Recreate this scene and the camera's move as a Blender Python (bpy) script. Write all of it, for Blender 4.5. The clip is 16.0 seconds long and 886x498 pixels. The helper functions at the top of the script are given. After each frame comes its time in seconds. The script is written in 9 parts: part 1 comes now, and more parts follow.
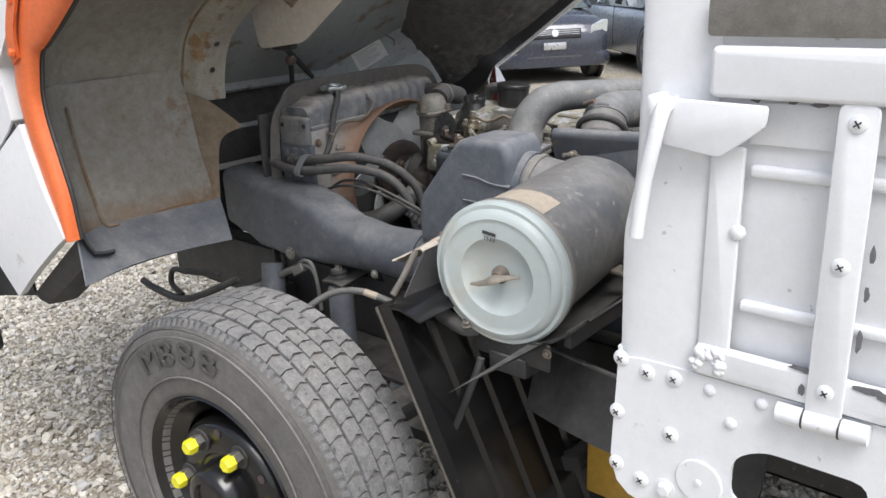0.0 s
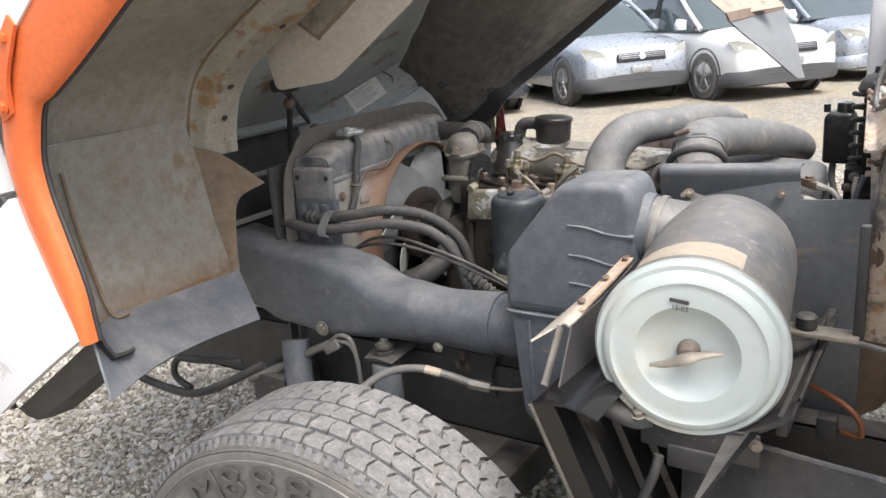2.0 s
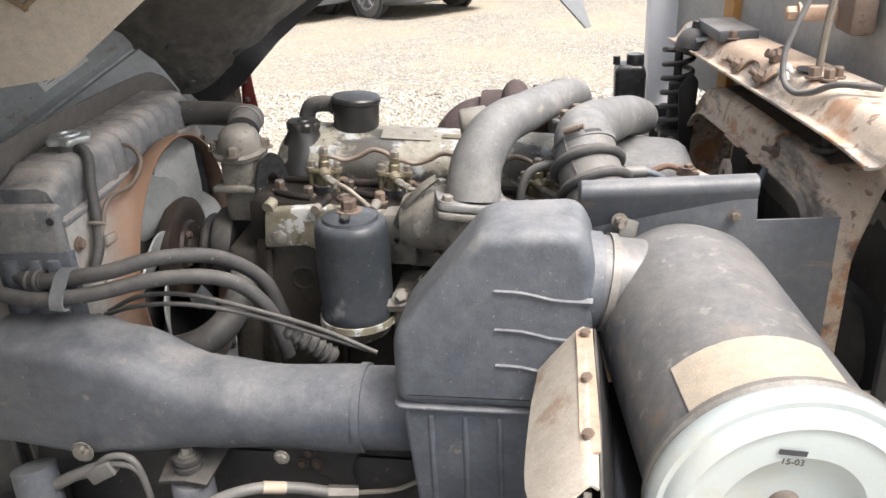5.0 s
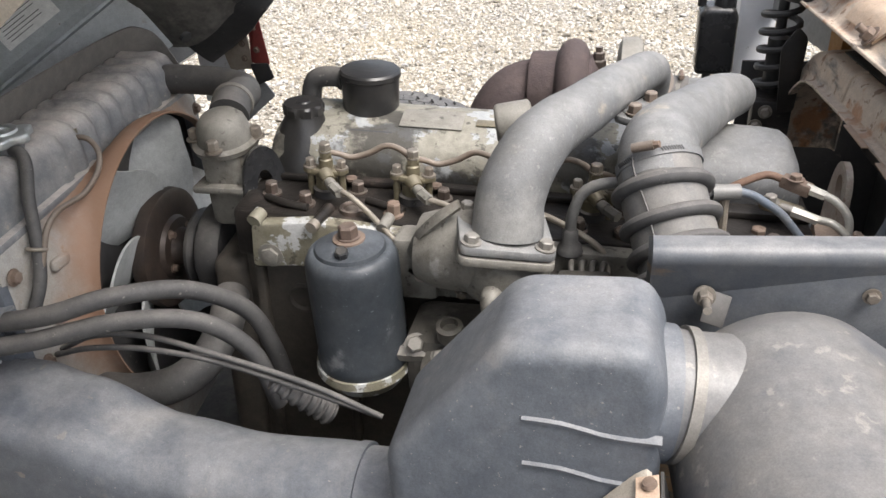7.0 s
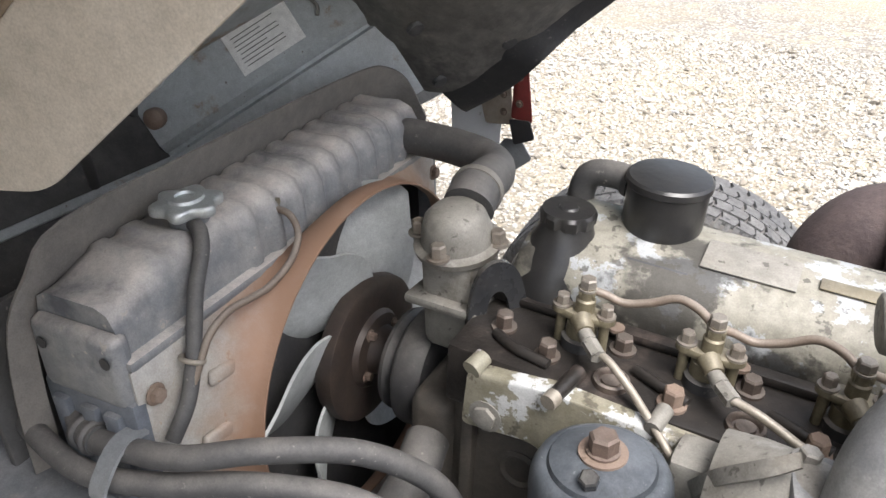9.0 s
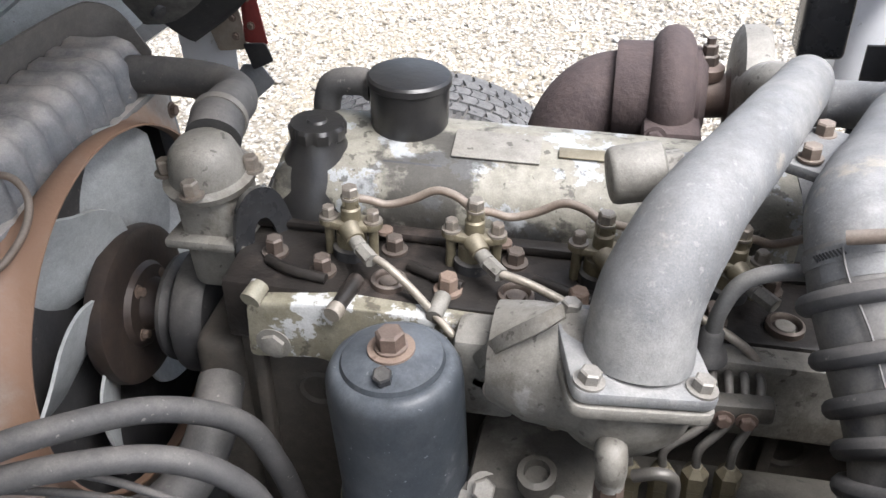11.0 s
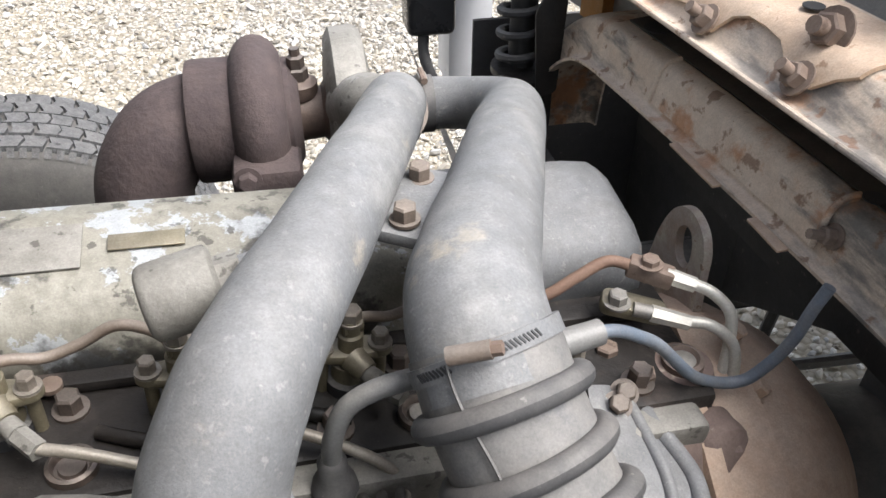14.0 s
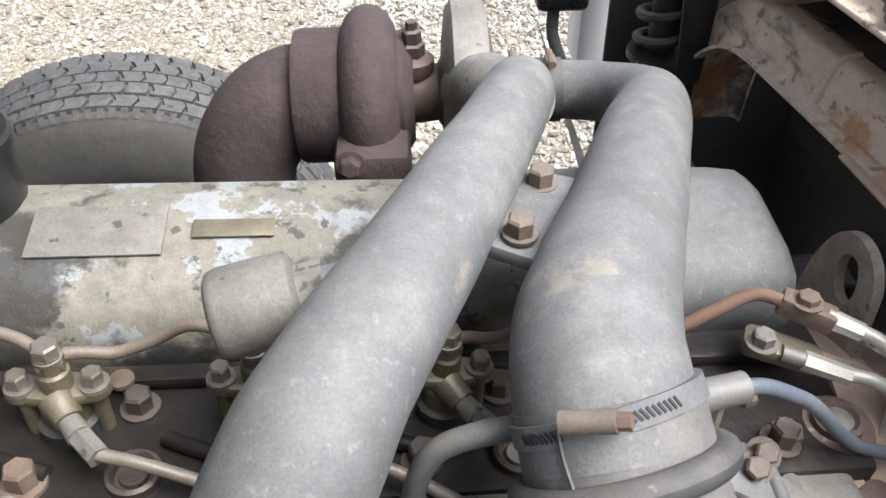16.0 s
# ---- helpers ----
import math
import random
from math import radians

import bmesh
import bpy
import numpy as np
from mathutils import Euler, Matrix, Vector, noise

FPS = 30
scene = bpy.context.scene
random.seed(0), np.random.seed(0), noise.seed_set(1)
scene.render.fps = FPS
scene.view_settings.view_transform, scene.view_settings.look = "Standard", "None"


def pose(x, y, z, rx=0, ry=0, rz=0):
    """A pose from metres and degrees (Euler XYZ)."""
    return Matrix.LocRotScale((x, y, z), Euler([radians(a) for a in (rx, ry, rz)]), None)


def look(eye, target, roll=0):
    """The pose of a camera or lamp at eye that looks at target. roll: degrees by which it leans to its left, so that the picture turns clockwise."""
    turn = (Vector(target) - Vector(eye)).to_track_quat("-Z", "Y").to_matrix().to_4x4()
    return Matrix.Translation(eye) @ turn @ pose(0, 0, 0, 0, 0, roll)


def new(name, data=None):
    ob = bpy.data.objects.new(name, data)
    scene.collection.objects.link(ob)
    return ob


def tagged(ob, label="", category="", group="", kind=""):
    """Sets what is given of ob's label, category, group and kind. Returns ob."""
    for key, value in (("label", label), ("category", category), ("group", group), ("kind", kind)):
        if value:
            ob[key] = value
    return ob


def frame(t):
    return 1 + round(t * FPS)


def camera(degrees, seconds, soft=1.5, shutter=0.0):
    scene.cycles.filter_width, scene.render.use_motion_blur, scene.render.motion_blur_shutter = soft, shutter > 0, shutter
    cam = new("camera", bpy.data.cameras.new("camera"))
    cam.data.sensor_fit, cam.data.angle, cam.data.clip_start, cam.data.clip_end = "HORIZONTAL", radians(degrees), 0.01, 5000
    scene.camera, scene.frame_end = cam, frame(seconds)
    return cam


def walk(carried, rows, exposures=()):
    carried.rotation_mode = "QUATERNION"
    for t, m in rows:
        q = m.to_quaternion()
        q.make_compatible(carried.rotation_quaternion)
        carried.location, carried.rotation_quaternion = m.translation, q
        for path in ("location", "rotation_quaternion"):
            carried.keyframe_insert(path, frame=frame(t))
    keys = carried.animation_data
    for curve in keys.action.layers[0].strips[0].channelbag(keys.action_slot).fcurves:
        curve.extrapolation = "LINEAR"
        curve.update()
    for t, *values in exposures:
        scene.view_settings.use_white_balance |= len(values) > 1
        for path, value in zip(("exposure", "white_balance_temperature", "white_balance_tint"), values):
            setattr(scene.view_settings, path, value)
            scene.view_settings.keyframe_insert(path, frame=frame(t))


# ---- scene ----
cam = camera(57.9, 16.0)
PATH = [
    (0, (-0.114, 0.259, 1.439), (-1.365, 1.682, 0.799), -2.5),
    (0.5, (-0.089, 0.143, 1.426), (-1.365, 1.573, 0.855), -1.3),
    (1, (-0.076, 0.052, 1.426), (-1.377, 1.49, 0.939), -1.4),
    (1.5, (-0.32, 0.119, 1.423), (-1.568, 1.594, 0.905), -3.8),
    (2, (-0.587, 0.276, 1.421), (-1.666, 1.863, 0.857), -4.5),
    (2.5, (-0.809, 0.47, 1.434), (-1.654, 2.175, 0.819), -2.9),
    (3, (-1.025, 0.607, 1.451), (-1.634, 2.396, 0.796), -2.3),
    (3.5, (-1.133, 0.667, 1.463), (-1.602, 2.485, 0.774), -1.5),
    (4, (-1.138, 0.669, 1.448), (-1.489, 2.494, 0.709), -0.8),
    (4.2, (-1.128, 0.648, 1.447), (-1.441, 2.47, 0.682), -0.8),
    (6.3, (-1.077, 0.654, 1.602), (-1.401, 2.395, 0.673), -5.2),
    (6.5, (-1.08, 0.746, 1.586), (-1.4, 2.462, 0.611), -5.6),
    (7, (-1.098, 1.009, 1.54), (-1.53, 2.671, 0.513), -3.8),
    (7.5, (-1.157, 1.203, 1.513), (-1.858, 2.776, 0.496), -2.0),
    (8, (-1.225, 1.312, 1.503), (-2.15, 2.804, 0.545), -0.8),
    (8.2, (-1.236, 1.332, 1.505), (-2.241, 2.787, 0.571), 0.1),
    (10.3, (-1.318, 1.36, 1.508), (-1.958, 2.916, 0.425), -6.2),
    (10.5, (-1.306, 1.354, 1.506), (-1.875, 2.924, 0.405), -5.8),
    (11, (-1.261, 1.354, 1.494), (-1.673, 2.944, 0.353), -3.4),
    (11.5, (-1.262, 1.361, 1.481), (-1.411, 2.977, 0.312), -1.2),
    (12, (-1.299, 1.338, 1.487), (-1.146, 2.947, 0.309), -0.5),
    (12.5, (-1.302, 1.31, 1.505), (-0.952, 2.901, 0.344), -0.5),
    (13, (-1.295, 1.303, 1.505), (-0.819, 2.873, 0.361), 0.1),
    (13.5, (-1.248, 1.378, 1.492), (-0.806, 2.937, 0.319), 0.3),
    (14, (-1.158, 1.584, 1.48), (-0.848, 3.117, 0.234), 0.4),
    (14.5, (-1.086, 1.719, 1.458), (-0.784, 3.203, 0.152), 0.6),
    (15, (-1.038, 1.769, 1.433), (-0.688, 3.233, 0.115), 0.7),
    (15.5, (-1.086, 1.741, 1.446), (-0.823, 3.23, 0.136), 0.4),
    (16, (-1.15, 1.67, 1.448), (-1.11, 3.192, 0.15), -1.3),
]
EXPOSURES = [(0, 0.64, 6350, 10), (1.0, 0.75, 6350, 10), (2.0, 1.1, 6600, 11), (3.0, 1.4, 6800, 12), (4.2, 1.58, 6800, 12), (6.3, 1.12, 6650, 11), (7.0, 1.18, 6600, 11), (7.5, 1.25, 6600, 11), (8.0, 1.5, 6600, 11), (10.3, 1.52, 6250, 12), (13.0, 1.45, 6250, 12), (14.5, 1.25, 6450, 10), (16.0, 1.2, 6350, 10)]
walk(cam, [(t, look(eye, target, roll)) for t, eye, target, roll in PATH], EXPOSURES)


# ---- light ----
world = bpy.data.worlds.new("world")
scene.world = world
world.use_nodes = True
wn, wl = world.node_tree.nodes, world.node_tree.links
wn.clear()
sky = wn.new("ShaderNodeTexSky")
sky.sky_type = "NISHITA"
sky.sun_disc = False
SUN_UP, SUN_TURN = 59.0, 118.0
sky.sun_elevation, sky.sun_rotation = radians(SUN_UP), radians(SUN_TURN)
sky.dust_density, sky.air_density = 4.0, 1.0
pale = wn.new("ShaderNodeHueSaturation")
pale.inputs["Saturation"].default_value = 0.5
bg = wn.new("ShaderNodeBackground")
bg.inputs["Strength"].default_value = 0.15
wout = wn.new("ShaderNodeOutputWorld")
wl.new(sky.outputs[0], pale.inputs["Color"])
wl.new(pale.outputs[0], bg.inputs["Color"])
wl.new(bg.outputs[0], wout.inputs["Surface"])

sun_data = bpy.data.lights.new("sun", "SUN")
sun_data.energy, sun_data.angle, sun_data.color = 2.0, radians(38), (1.0, 0.985, 0.965)
sun = new("sun", sun_data)
az, el = radians(SUN_TURN), radians(SUN_UP)
sun_way = Vector((math.sin(az) * math.cos(el), math.cos(az) * math.cos(el), math.sin(el)))
sun.matrix_world = look(sun_way * 30, (0, 0, 0))


# ---- materials ----
def mat(name, base, rough=0.6, metal=0.0, second=None, scale=8.0, amount=0.5, third=None, third_scale=2.5, third_cut=(0.5, 0.62),
        bump=0.15, bump_scale=120.0, spec=0.5, coat=0.0, dust=0.0, dust_col=(0.36, 0.335, 0.3), stretch=None, stain=None, stain_scale=5.0, stain_cut=(0.55, 0.68), speck=None, speck_scale=70.0, speck_cut=(0.64, 0.69), foot=None, around=None, grain=0.1):
    """A surface: base colour broken by a second colour in fine noise, patches of a third, dust on what looks up, and fine relief."""
    m = bpy.data.materials.new(name)
    m.use_nodes = True
    n, l = m.node_tree.nodes, m.node_tree.links
    b = n["Principled BSDF"]
    tc = n.new("ShaderNodeTexCoord")
    pos = tc.outputs["Object"]

    def noise_tex(s, detail=6.0, rough_=0.6, pos=pos):
        t = n.new("ShaderNodeTexNoise")
        t.inputs["Scale"].default_value, t.inputs["Detail"].default_value, t.inputs["Roughness"].default_value = s, detail, rough_
        l.new(pos, t.inputs["Vector"])
        return t.outputs["Fac"]

    def ramp(src, lo, hi):
        r = n.new("ShaderNodeMapRange")
        r.interpolation_type = "SMOOTHSTEP"
        r.inputs["From Min"].default_value, r.inputs["From Max"].default_value = lo, hi
        l.new(src, r.inputs["Value"])
        return r.outputs[0]

    def mix(fac, a, c, k=1.0):
        x = n.new("ShaderNodeMix")
        x.data_type = "RGBA"
        if k != 1.0:
            mu = n.new("ShaderNodeMath")
            mu.operation = "MULTIPLY"
            l.new(fac, mu.inputs[0])
            mu.inputs[1].default_value = k
            fac = mu.outputs[0]
        l.new(fac, x.inputs["Factor"])
        for sock, v in (("A", a), ("B", c)):
            s = [i for i in x.inputs if i.name == sock and i.type == "RGBA"][0]
            if isinstance(v, tuple):
                s.default_value = (*v, 1)
            else:
                l.new(v, s)
        return [o for o in x.outputs if o.type == "RGBA"][0]

    def mottle(col, s, k):
        """Fine unevenness of tone: a grain of size 1/s, k strong."""
        r = n.new("ShaderNodeMapRange")
        r.inputs["From Min"].default_value, r.inputs["From Max"].default_value = 0.34, 0.66
        r.inputs["To Min"].default_value, r.inputs["To Max"].default_value = 1 - k, 1 + k * 0.8
        l.new(noise_tex(s, 5, 0.7), r.inputs["Value"])
        x = n.new("ShaderNodeMix")
        x.data_type, x.blend_type = "RGBA", "MULTIPLY"
        x.inputs["Factor"].default_value = 1.0
        ins = [i for i in x.inputs if i.type == "RGBA"]
        l.new(col, ins[0])
        l.new(r.outputs[0], ins[1])
        return [o for o in x.outputs if o.type == "RGBA"][0]

    second = second or tuple(0.75 * c for c in base)
    col = mix(ramp(noise_tex(scale * 4, 8, 0.7), 0.35, 0.7), base, second, amount)
    low = ramp(noise_tex(scale * 0.4, 3), 0.3, 0.75)
    col = mix(low, col, second, amount * 0.6)
    if third:
        where = pos
        if stretch:
            mp = n.new("ShaderNodeMapping")
            mp.inputs["Scale"].default_value = stretch
            l.new(pos, mp.inputs["Vector"])
            where = mp.outputs[0]
        col = mix(ramp(noise_tex(third_scale, 9, 0.65, where), *third_cut), col, third, 0.9)
    if stain:
        col = mix(ramp(noise_tex(stain_scale, 7, 0.6), *stain_cut), col, stain, 0.85)
    if dust:
        ge = n.new("ShaderNodeNewGeometry")
        se = n.new("ShaderNodeSeparateXYZ")
        l.new(ge.outputs["Normal"], se.inputs[0])
        up = ramp(se.outputs["Z"], 0.1, 1.0)
        mu = n.new("ShaderNodeMath")
        mu.operation = "MULTIPLY"
        l.new(up, mu.inputs[0])
        l.new(ramp(noise_tex(14, 8, 0.7), 0.2, 0.75), mu.inputs[1])
        col = mix(mu.outputs[0], col, dust_col, dust)
    if speck:
        col = mix(ramp(noise_tex(speck_scale, 5, 0.55), *speck_cut), col, speck, 0.75)
    if grain:
        col = mottle(mottle(col, 520.0, grain * 1.4), 70.0, grain)
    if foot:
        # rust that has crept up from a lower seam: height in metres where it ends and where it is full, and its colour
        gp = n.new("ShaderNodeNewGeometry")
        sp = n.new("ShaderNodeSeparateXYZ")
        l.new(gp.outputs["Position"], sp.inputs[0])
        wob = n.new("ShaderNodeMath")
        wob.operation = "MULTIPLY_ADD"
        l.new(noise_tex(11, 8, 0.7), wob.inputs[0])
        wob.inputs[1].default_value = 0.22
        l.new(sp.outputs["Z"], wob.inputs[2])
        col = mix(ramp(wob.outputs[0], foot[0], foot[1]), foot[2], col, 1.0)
    if around:
        # rust spreading outwards from an edge round a centre: centre, where it starts to fade, where it is gone, colour
        gq = n.new("ShaderNodeNewGeometry")
        dq = n.new("ShaderNodeVectorMath")
        dq.operation = "DISTANCE"
        l.new(gq.outputs["Position"], dq.inputs[0])
        dq.inputs[1].default_value = around[0]
        wq = n.new("ShaderNodeMath")
        wq.operation = "MULTIPLY_ADD"
        l.new(noise_tex(9, 8, 0.7), wq.inputs[0])
        wq.inputs[1].default_value = 0.16
        l.new(dq.outputs["Value"], wq.inputs[2])
        col = mix(ramp(wq.outputs[0], around[1] + 0.08, around[2] + 0.08), around[3], col, 1.0)
    l.new(col, b.inputs["Base Color"])
    b.inputs["Metallic"].default_value = metal
    b.inputs["Specular IOR Level"].default_value = spec
    b.inputs["Coat Weight"].default_value = coat
    rr = n.new("ShaderNodeMapRange")
    rr.inputs["To Min"].default_value, rr.inputs["To Max"].default_value = max(0.03, rough - 0.15), min(1.0, rough + 0.15)
    l.new(noise_tex(scale * 2.5), rr.inputs["Value"])
    l.new(rr.outputs[0], b.inputs["Roughness"])
    if bump:
        bu = n.new("ShaderNodeBump")
        bu.inputs["Strength"].default_value, bu.inputs["Distance"].default_value = bump, 0.002
        l.new(noise_tex(bump_scale, 4), bu.inputs["Height"])
        l.new(bu.outputs[0], b.inputs["Normal"])
    return m


M = {}
M["white"] = mat("white_paint", (0.74, 0.75, 0.77), 0.35, second=(0.66, 0.67, 0.69), amount=0.35, bump=0.12, bump_scale=60, third=(0.5, 0.5, 0.5), third_scale=5, third_cut=(0.68, 0.72), speck=(0.42, 0.41, 0.39), speck_scale=45, speck_cut=(0.7, 0.73), grain=0.02)
M["orange"] = mat("orange_paint", (0.70, 0.155, 0.045), 0.35, second=(0.6, 0.13, 0.04), amount=0.4, bump=0.08)
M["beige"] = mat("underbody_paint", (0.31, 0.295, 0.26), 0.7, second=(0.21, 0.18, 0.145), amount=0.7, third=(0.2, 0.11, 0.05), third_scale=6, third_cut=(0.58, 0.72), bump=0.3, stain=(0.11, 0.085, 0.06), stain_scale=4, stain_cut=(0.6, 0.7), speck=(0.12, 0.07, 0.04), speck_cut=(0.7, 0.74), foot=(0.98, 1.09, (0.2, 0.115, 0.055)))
M["beigeside"] = mat("dusty_liner", (0.36, 0.315, 0.26), 0.75, second=(0.28, 0.225, 0.17), third=(0.25, 0.13, 0.05), third_scale=5, third_cut=(0.6, 0.72), bump=0.25, speck=(0.2, 0.13, 0.08), speck_cut=(0.7, 0.74))
M["gusset"] = mat("rusty_gusset", (0.25, 0.2, 0.145), 0.75, second=(0.16, 0.115, 0.075), amount=0.7, third=(0.2, 0.11, 0.05), third_scale=7, third_cut=(0.5, 0.62), bump=0.3)
M["ridge"] = mat("ridge_paint", (0.36, 0.34, 0.29), 0.7, second=(0.28, 0.255, 0.205), amount=0.6, third=(0.27, 0.16, 0.07), third_scale=13, third_cut=(0.52, 0.62), bump=0.35, stain=(0.2, 0.12, 0.055), stain_scale=22, stain_cut=(0.6, 0.7), speck=(0.12, 0.07, 0.04), speck_cut=(0.66, 0.7))
M["sticker"] = mat("sticker_paper", (0.8, 0.8, 0.78), 0.5, second=(0.7, 0.69, 0.66), amount=0.4, bump=0.05)
M["insul"] = mat("sound_pad", (0.075, 0.071, 0.066), 0.45, second=(0.2, 0.19, 0.17), amount=0.8, bump=0.8, bump_scale=30, third=(0.28, 0.255, 0.22), third_scale=8, third_cut=(0.6, 0.75))
M["greypanel"] = mat("grey_panel", (0.42, 0.45, 0.46), 0.5, second=(0.34, 0.355, 0.35), third=(0.25, 0.17, 0.1), third_scale=9, third_cut=(0.55, 0.66), speck=(0.1, 0.06, 0.04), speck_cut=(0.68, 0.72))
M["pumpdark"] = mat("grimy_pump", (0.06, 0.057, 0.05), 0.55, 0.1, second=(0.11, 0.1, 0.085), amount=0.7, third=(0.17, 0.16, 0.14), third_scale=14, third_cut=(0.58, 0.7), bump=0.5, speck=(0.02, 0.02, 0.018))
M["plastic"] = mat("dusty_grey_plastic", (0.078, 0.089, 0.106), 0.55, second=(0.128, 0.14, 0.158), amount=0.7, third=(0.21, 0.2, 0.195), third_scale=7, third_cut=(0.56, 0.72), bump=0.2, bump_scale=200, dust=0.75, dust_col=(0.268, 0.266, 0.266), stain=(0.2, 0.185, 0.165), stain_scale=26, stain_cut=(0.66, 0.7), speck=(0.28, 0.27, 0.255), speck_scale=170, speck_cut=(0.67, 0.71))
M["black"] = mat("black_paint", (0.018, 0.019, 0.021), 0.28, second=(0.03, 0.03, 0.03), bump=0.08, dust=0.25)
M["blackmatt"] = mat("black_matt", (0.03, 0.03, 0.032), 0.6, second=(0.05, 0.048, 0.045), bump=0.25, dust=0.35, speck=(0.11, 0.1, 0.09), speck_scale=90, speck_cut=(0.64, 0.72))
M["rubber"] = mat("hose_rubber", (0.05, 0.05, 0.052), 0.65, second=(0.09, 0.088, 0.085), amount=0.6, bump=0.2, dust=0.55, dust_col=(0.24, 0.22, 0.2), speck=(0.22, 0.205, 0.19), speck_scale=120, speck_cut=(0.66, 0.72))
M["tyre"] = mat("tyre_rubber", (0.095, 0.093, 0.09), 0.75, second=(0.16, 0.15, 0.138), amount=0.55, bump=0.3, dust=0.3, speck=(0.17, 0.165, 0.155), speck_scale=160, speck_cut=(0.64, 0.72))
M["tread"] = mat("tread_rubber", (0.11, 0.112, 0.115), 0.8, second=(0.2, 0.2, 0.2), amount=0.6, bump=0.7, bump_scale=70, grain=0.25, speck=(0.05, 0.05, 0.05), speck_scale=60, dust=0.3)
M["alu"] = mat("dirty_cast_aluminium", (0.22, 0.212, 0.19), 0.6, 0.1, second=(0.13, 0.122, 0.105), amount=0.75, third=(0.3, 0.295, 0.28), third_scale=17, third_cut=(0.6, 0.68), bump=0.4, bump_scale=160, dust=0.35, stain=(0.09, 0.08, 0.062), stain_scale=8, stain_cut=(0.56, 0.68), speck=(0.06, 0.055, 0.046), speck_scale=75, speck_cut=(0.61, 0.67))
M["pipe"] = mat("dusty_grey_pipe", (0.15, 0.155, 0.16), 0.62, 0.0, second=(0.11, 0.11, 0.108), amount=0.75, third=(0.27, 0.266, 0.255), third_scale=9, third_cut=(0.5, 0.75), bump=0.25, bump_scale=420, dust=0.45, dust_col=(0.27, 0.264, 0.256), stain=(0.32, 0.285, 0.23), stain_scale=23, stain_cut=(0.63, 0.74), speck=(0.225, 0.222, 0.215), speck_scale=130, speck_cut=(0.58, 0.7))
M["cover"] = mat("peeling_cover_paint", (0.27, 0.258, 0.218), 0.6, 0.0, second=(0.16, 0.15, 0.122), amount=0.8, third=(0.33, 0.345, 0.355), third_scale=15, third_cut=(0.535, 0.55), bump=0.4, stain=(0.03, 0.028, 0.025), stain_scale=9, stain_cut=(0.5, 0.57), speck=(0.05, 0.046, 0.038), speck_scale=55, speck_cut=(0.6, 0.65))
M["head"] = mat("oily_cast_iron", (0.014, 0.013, 0.012), 0.45, 0.0, spec=0.35, second=(0.03, 0.025, 0.022), amount=0.7, third=(0.085, 0.066, 0.057), third_scale=7, third_cut=(0.55, 0.68), speck=(0.08, 0.068, 0.056), speck_scale=60, speck_cut=(0.68, 0.74), bump=0.6, bump_scale=90)
M["block"] = mat("grimy_block", (0.05, 0.046, 0.04), 0.7, 0.1, second=(0.1, 0.085, 0.07), amount=0.6, bump=0.6, bump_scale=60)
M["paint_chip"] = mat("flaking_grey_paint", (0.27, 0.255, 0.2), 0.6, 0.05, second=(0.15, 0.135, 0.09), amount=0.8, third=(0.5, 0.51, 0.51), third_scale=24, third_cut=(0.54, 0.57), speck=(0.07, 0.06, 0.045), speck_scale=45, speck_cut=(0.6, 0.66), bump=0.45, stain=(0.1, 0.085, 0.06), stain_scale=11, stain_cut=(0.6, 0.68))
M["rustiron"] = mat("heat_rusted_iron", (0.058, 0.043, 0.043), 0.85, second=(0.095, 0.07, 0.064), amount=0.6, bump=0.8, bump_scale=130)
M["brass"] = mat("brown_casting", (0.14, 0.1, 0.08), 0.6, 0.2, second=(0.085, 0.06, 0.05), bump=0.4, dust=0.2)
M["rust"] = mat("rusted_bolt", (0.16, 0.112, 0.085), 0.7, second=(0.22, 0.17, 0.135), amount=0.7, bump=0.4, speck=(0.09, 0.06, 0.045))
M["palefloor"] = mat("pale_dusty_floor", (0.52, 0.48, 0.42), 0.75, second=(0.43, 0.39, 0.33), amount=0.6, third=(0.28, 0.17, 0.09), third_scale=4, third_cut=(0.64, 0.74), bump=0.2)
M["blackoil"] = mat("oily_black", (0.018, 0.018, 0.019), 0.35, second=(0.035, 0.033, 0.03), bump=0.15)
M["sealgrey"] = mat("dusty_seal_rubber", (0.13, 0.122, 0.112), 0.7, second=(0.2, 0.185, 0.165), amount=0.6, bump=0.2, dust=0.4)
M["beam"] = mat("rusted_beam", (0.54, 0.43, 0.33), 0.65, second=(0.64, 0.55, 0.45), amount=0.6, third=(0.13, 0.125, 0.12), third_scale=9, third_cut=(0.5, 0.61), stretch=(1.6, 0.35, 1.6), bump=0.5, bump_scale=90, dust=0.4, dust_col=(0.6, 0.53, 0.45), stain=(0.42, 0.2, 0.09), stain_scale=13, stain_cut=(0.53, 0.64), speck=(0.2, 0.11, 0.065), speck_scale=45, speck_cut=(0.6, 0.66))
M["gussettan"] = mat("tan_rust_steel", (0.55, 0.42, 0.31), 0.7, second=(0.45, 0.3, 0.19), amount=0.6, third=(0.2, 0.19, 0.18), third_scale=7, third_cut=(0.58, 0.7), bump=0.5, bump_scale=90, dust=0.3, dust_col=(0.55, 0.48, 0.41), speck=(0.25, 0.15, 0.09), speck_scale=60)
M["bolt"] = mat("bolt_steel", (0.27, 0.25, 0.22), 0.5, 0.5, second=(0.17, 0.135, 0.105), amount=0.7, bump=0.2)
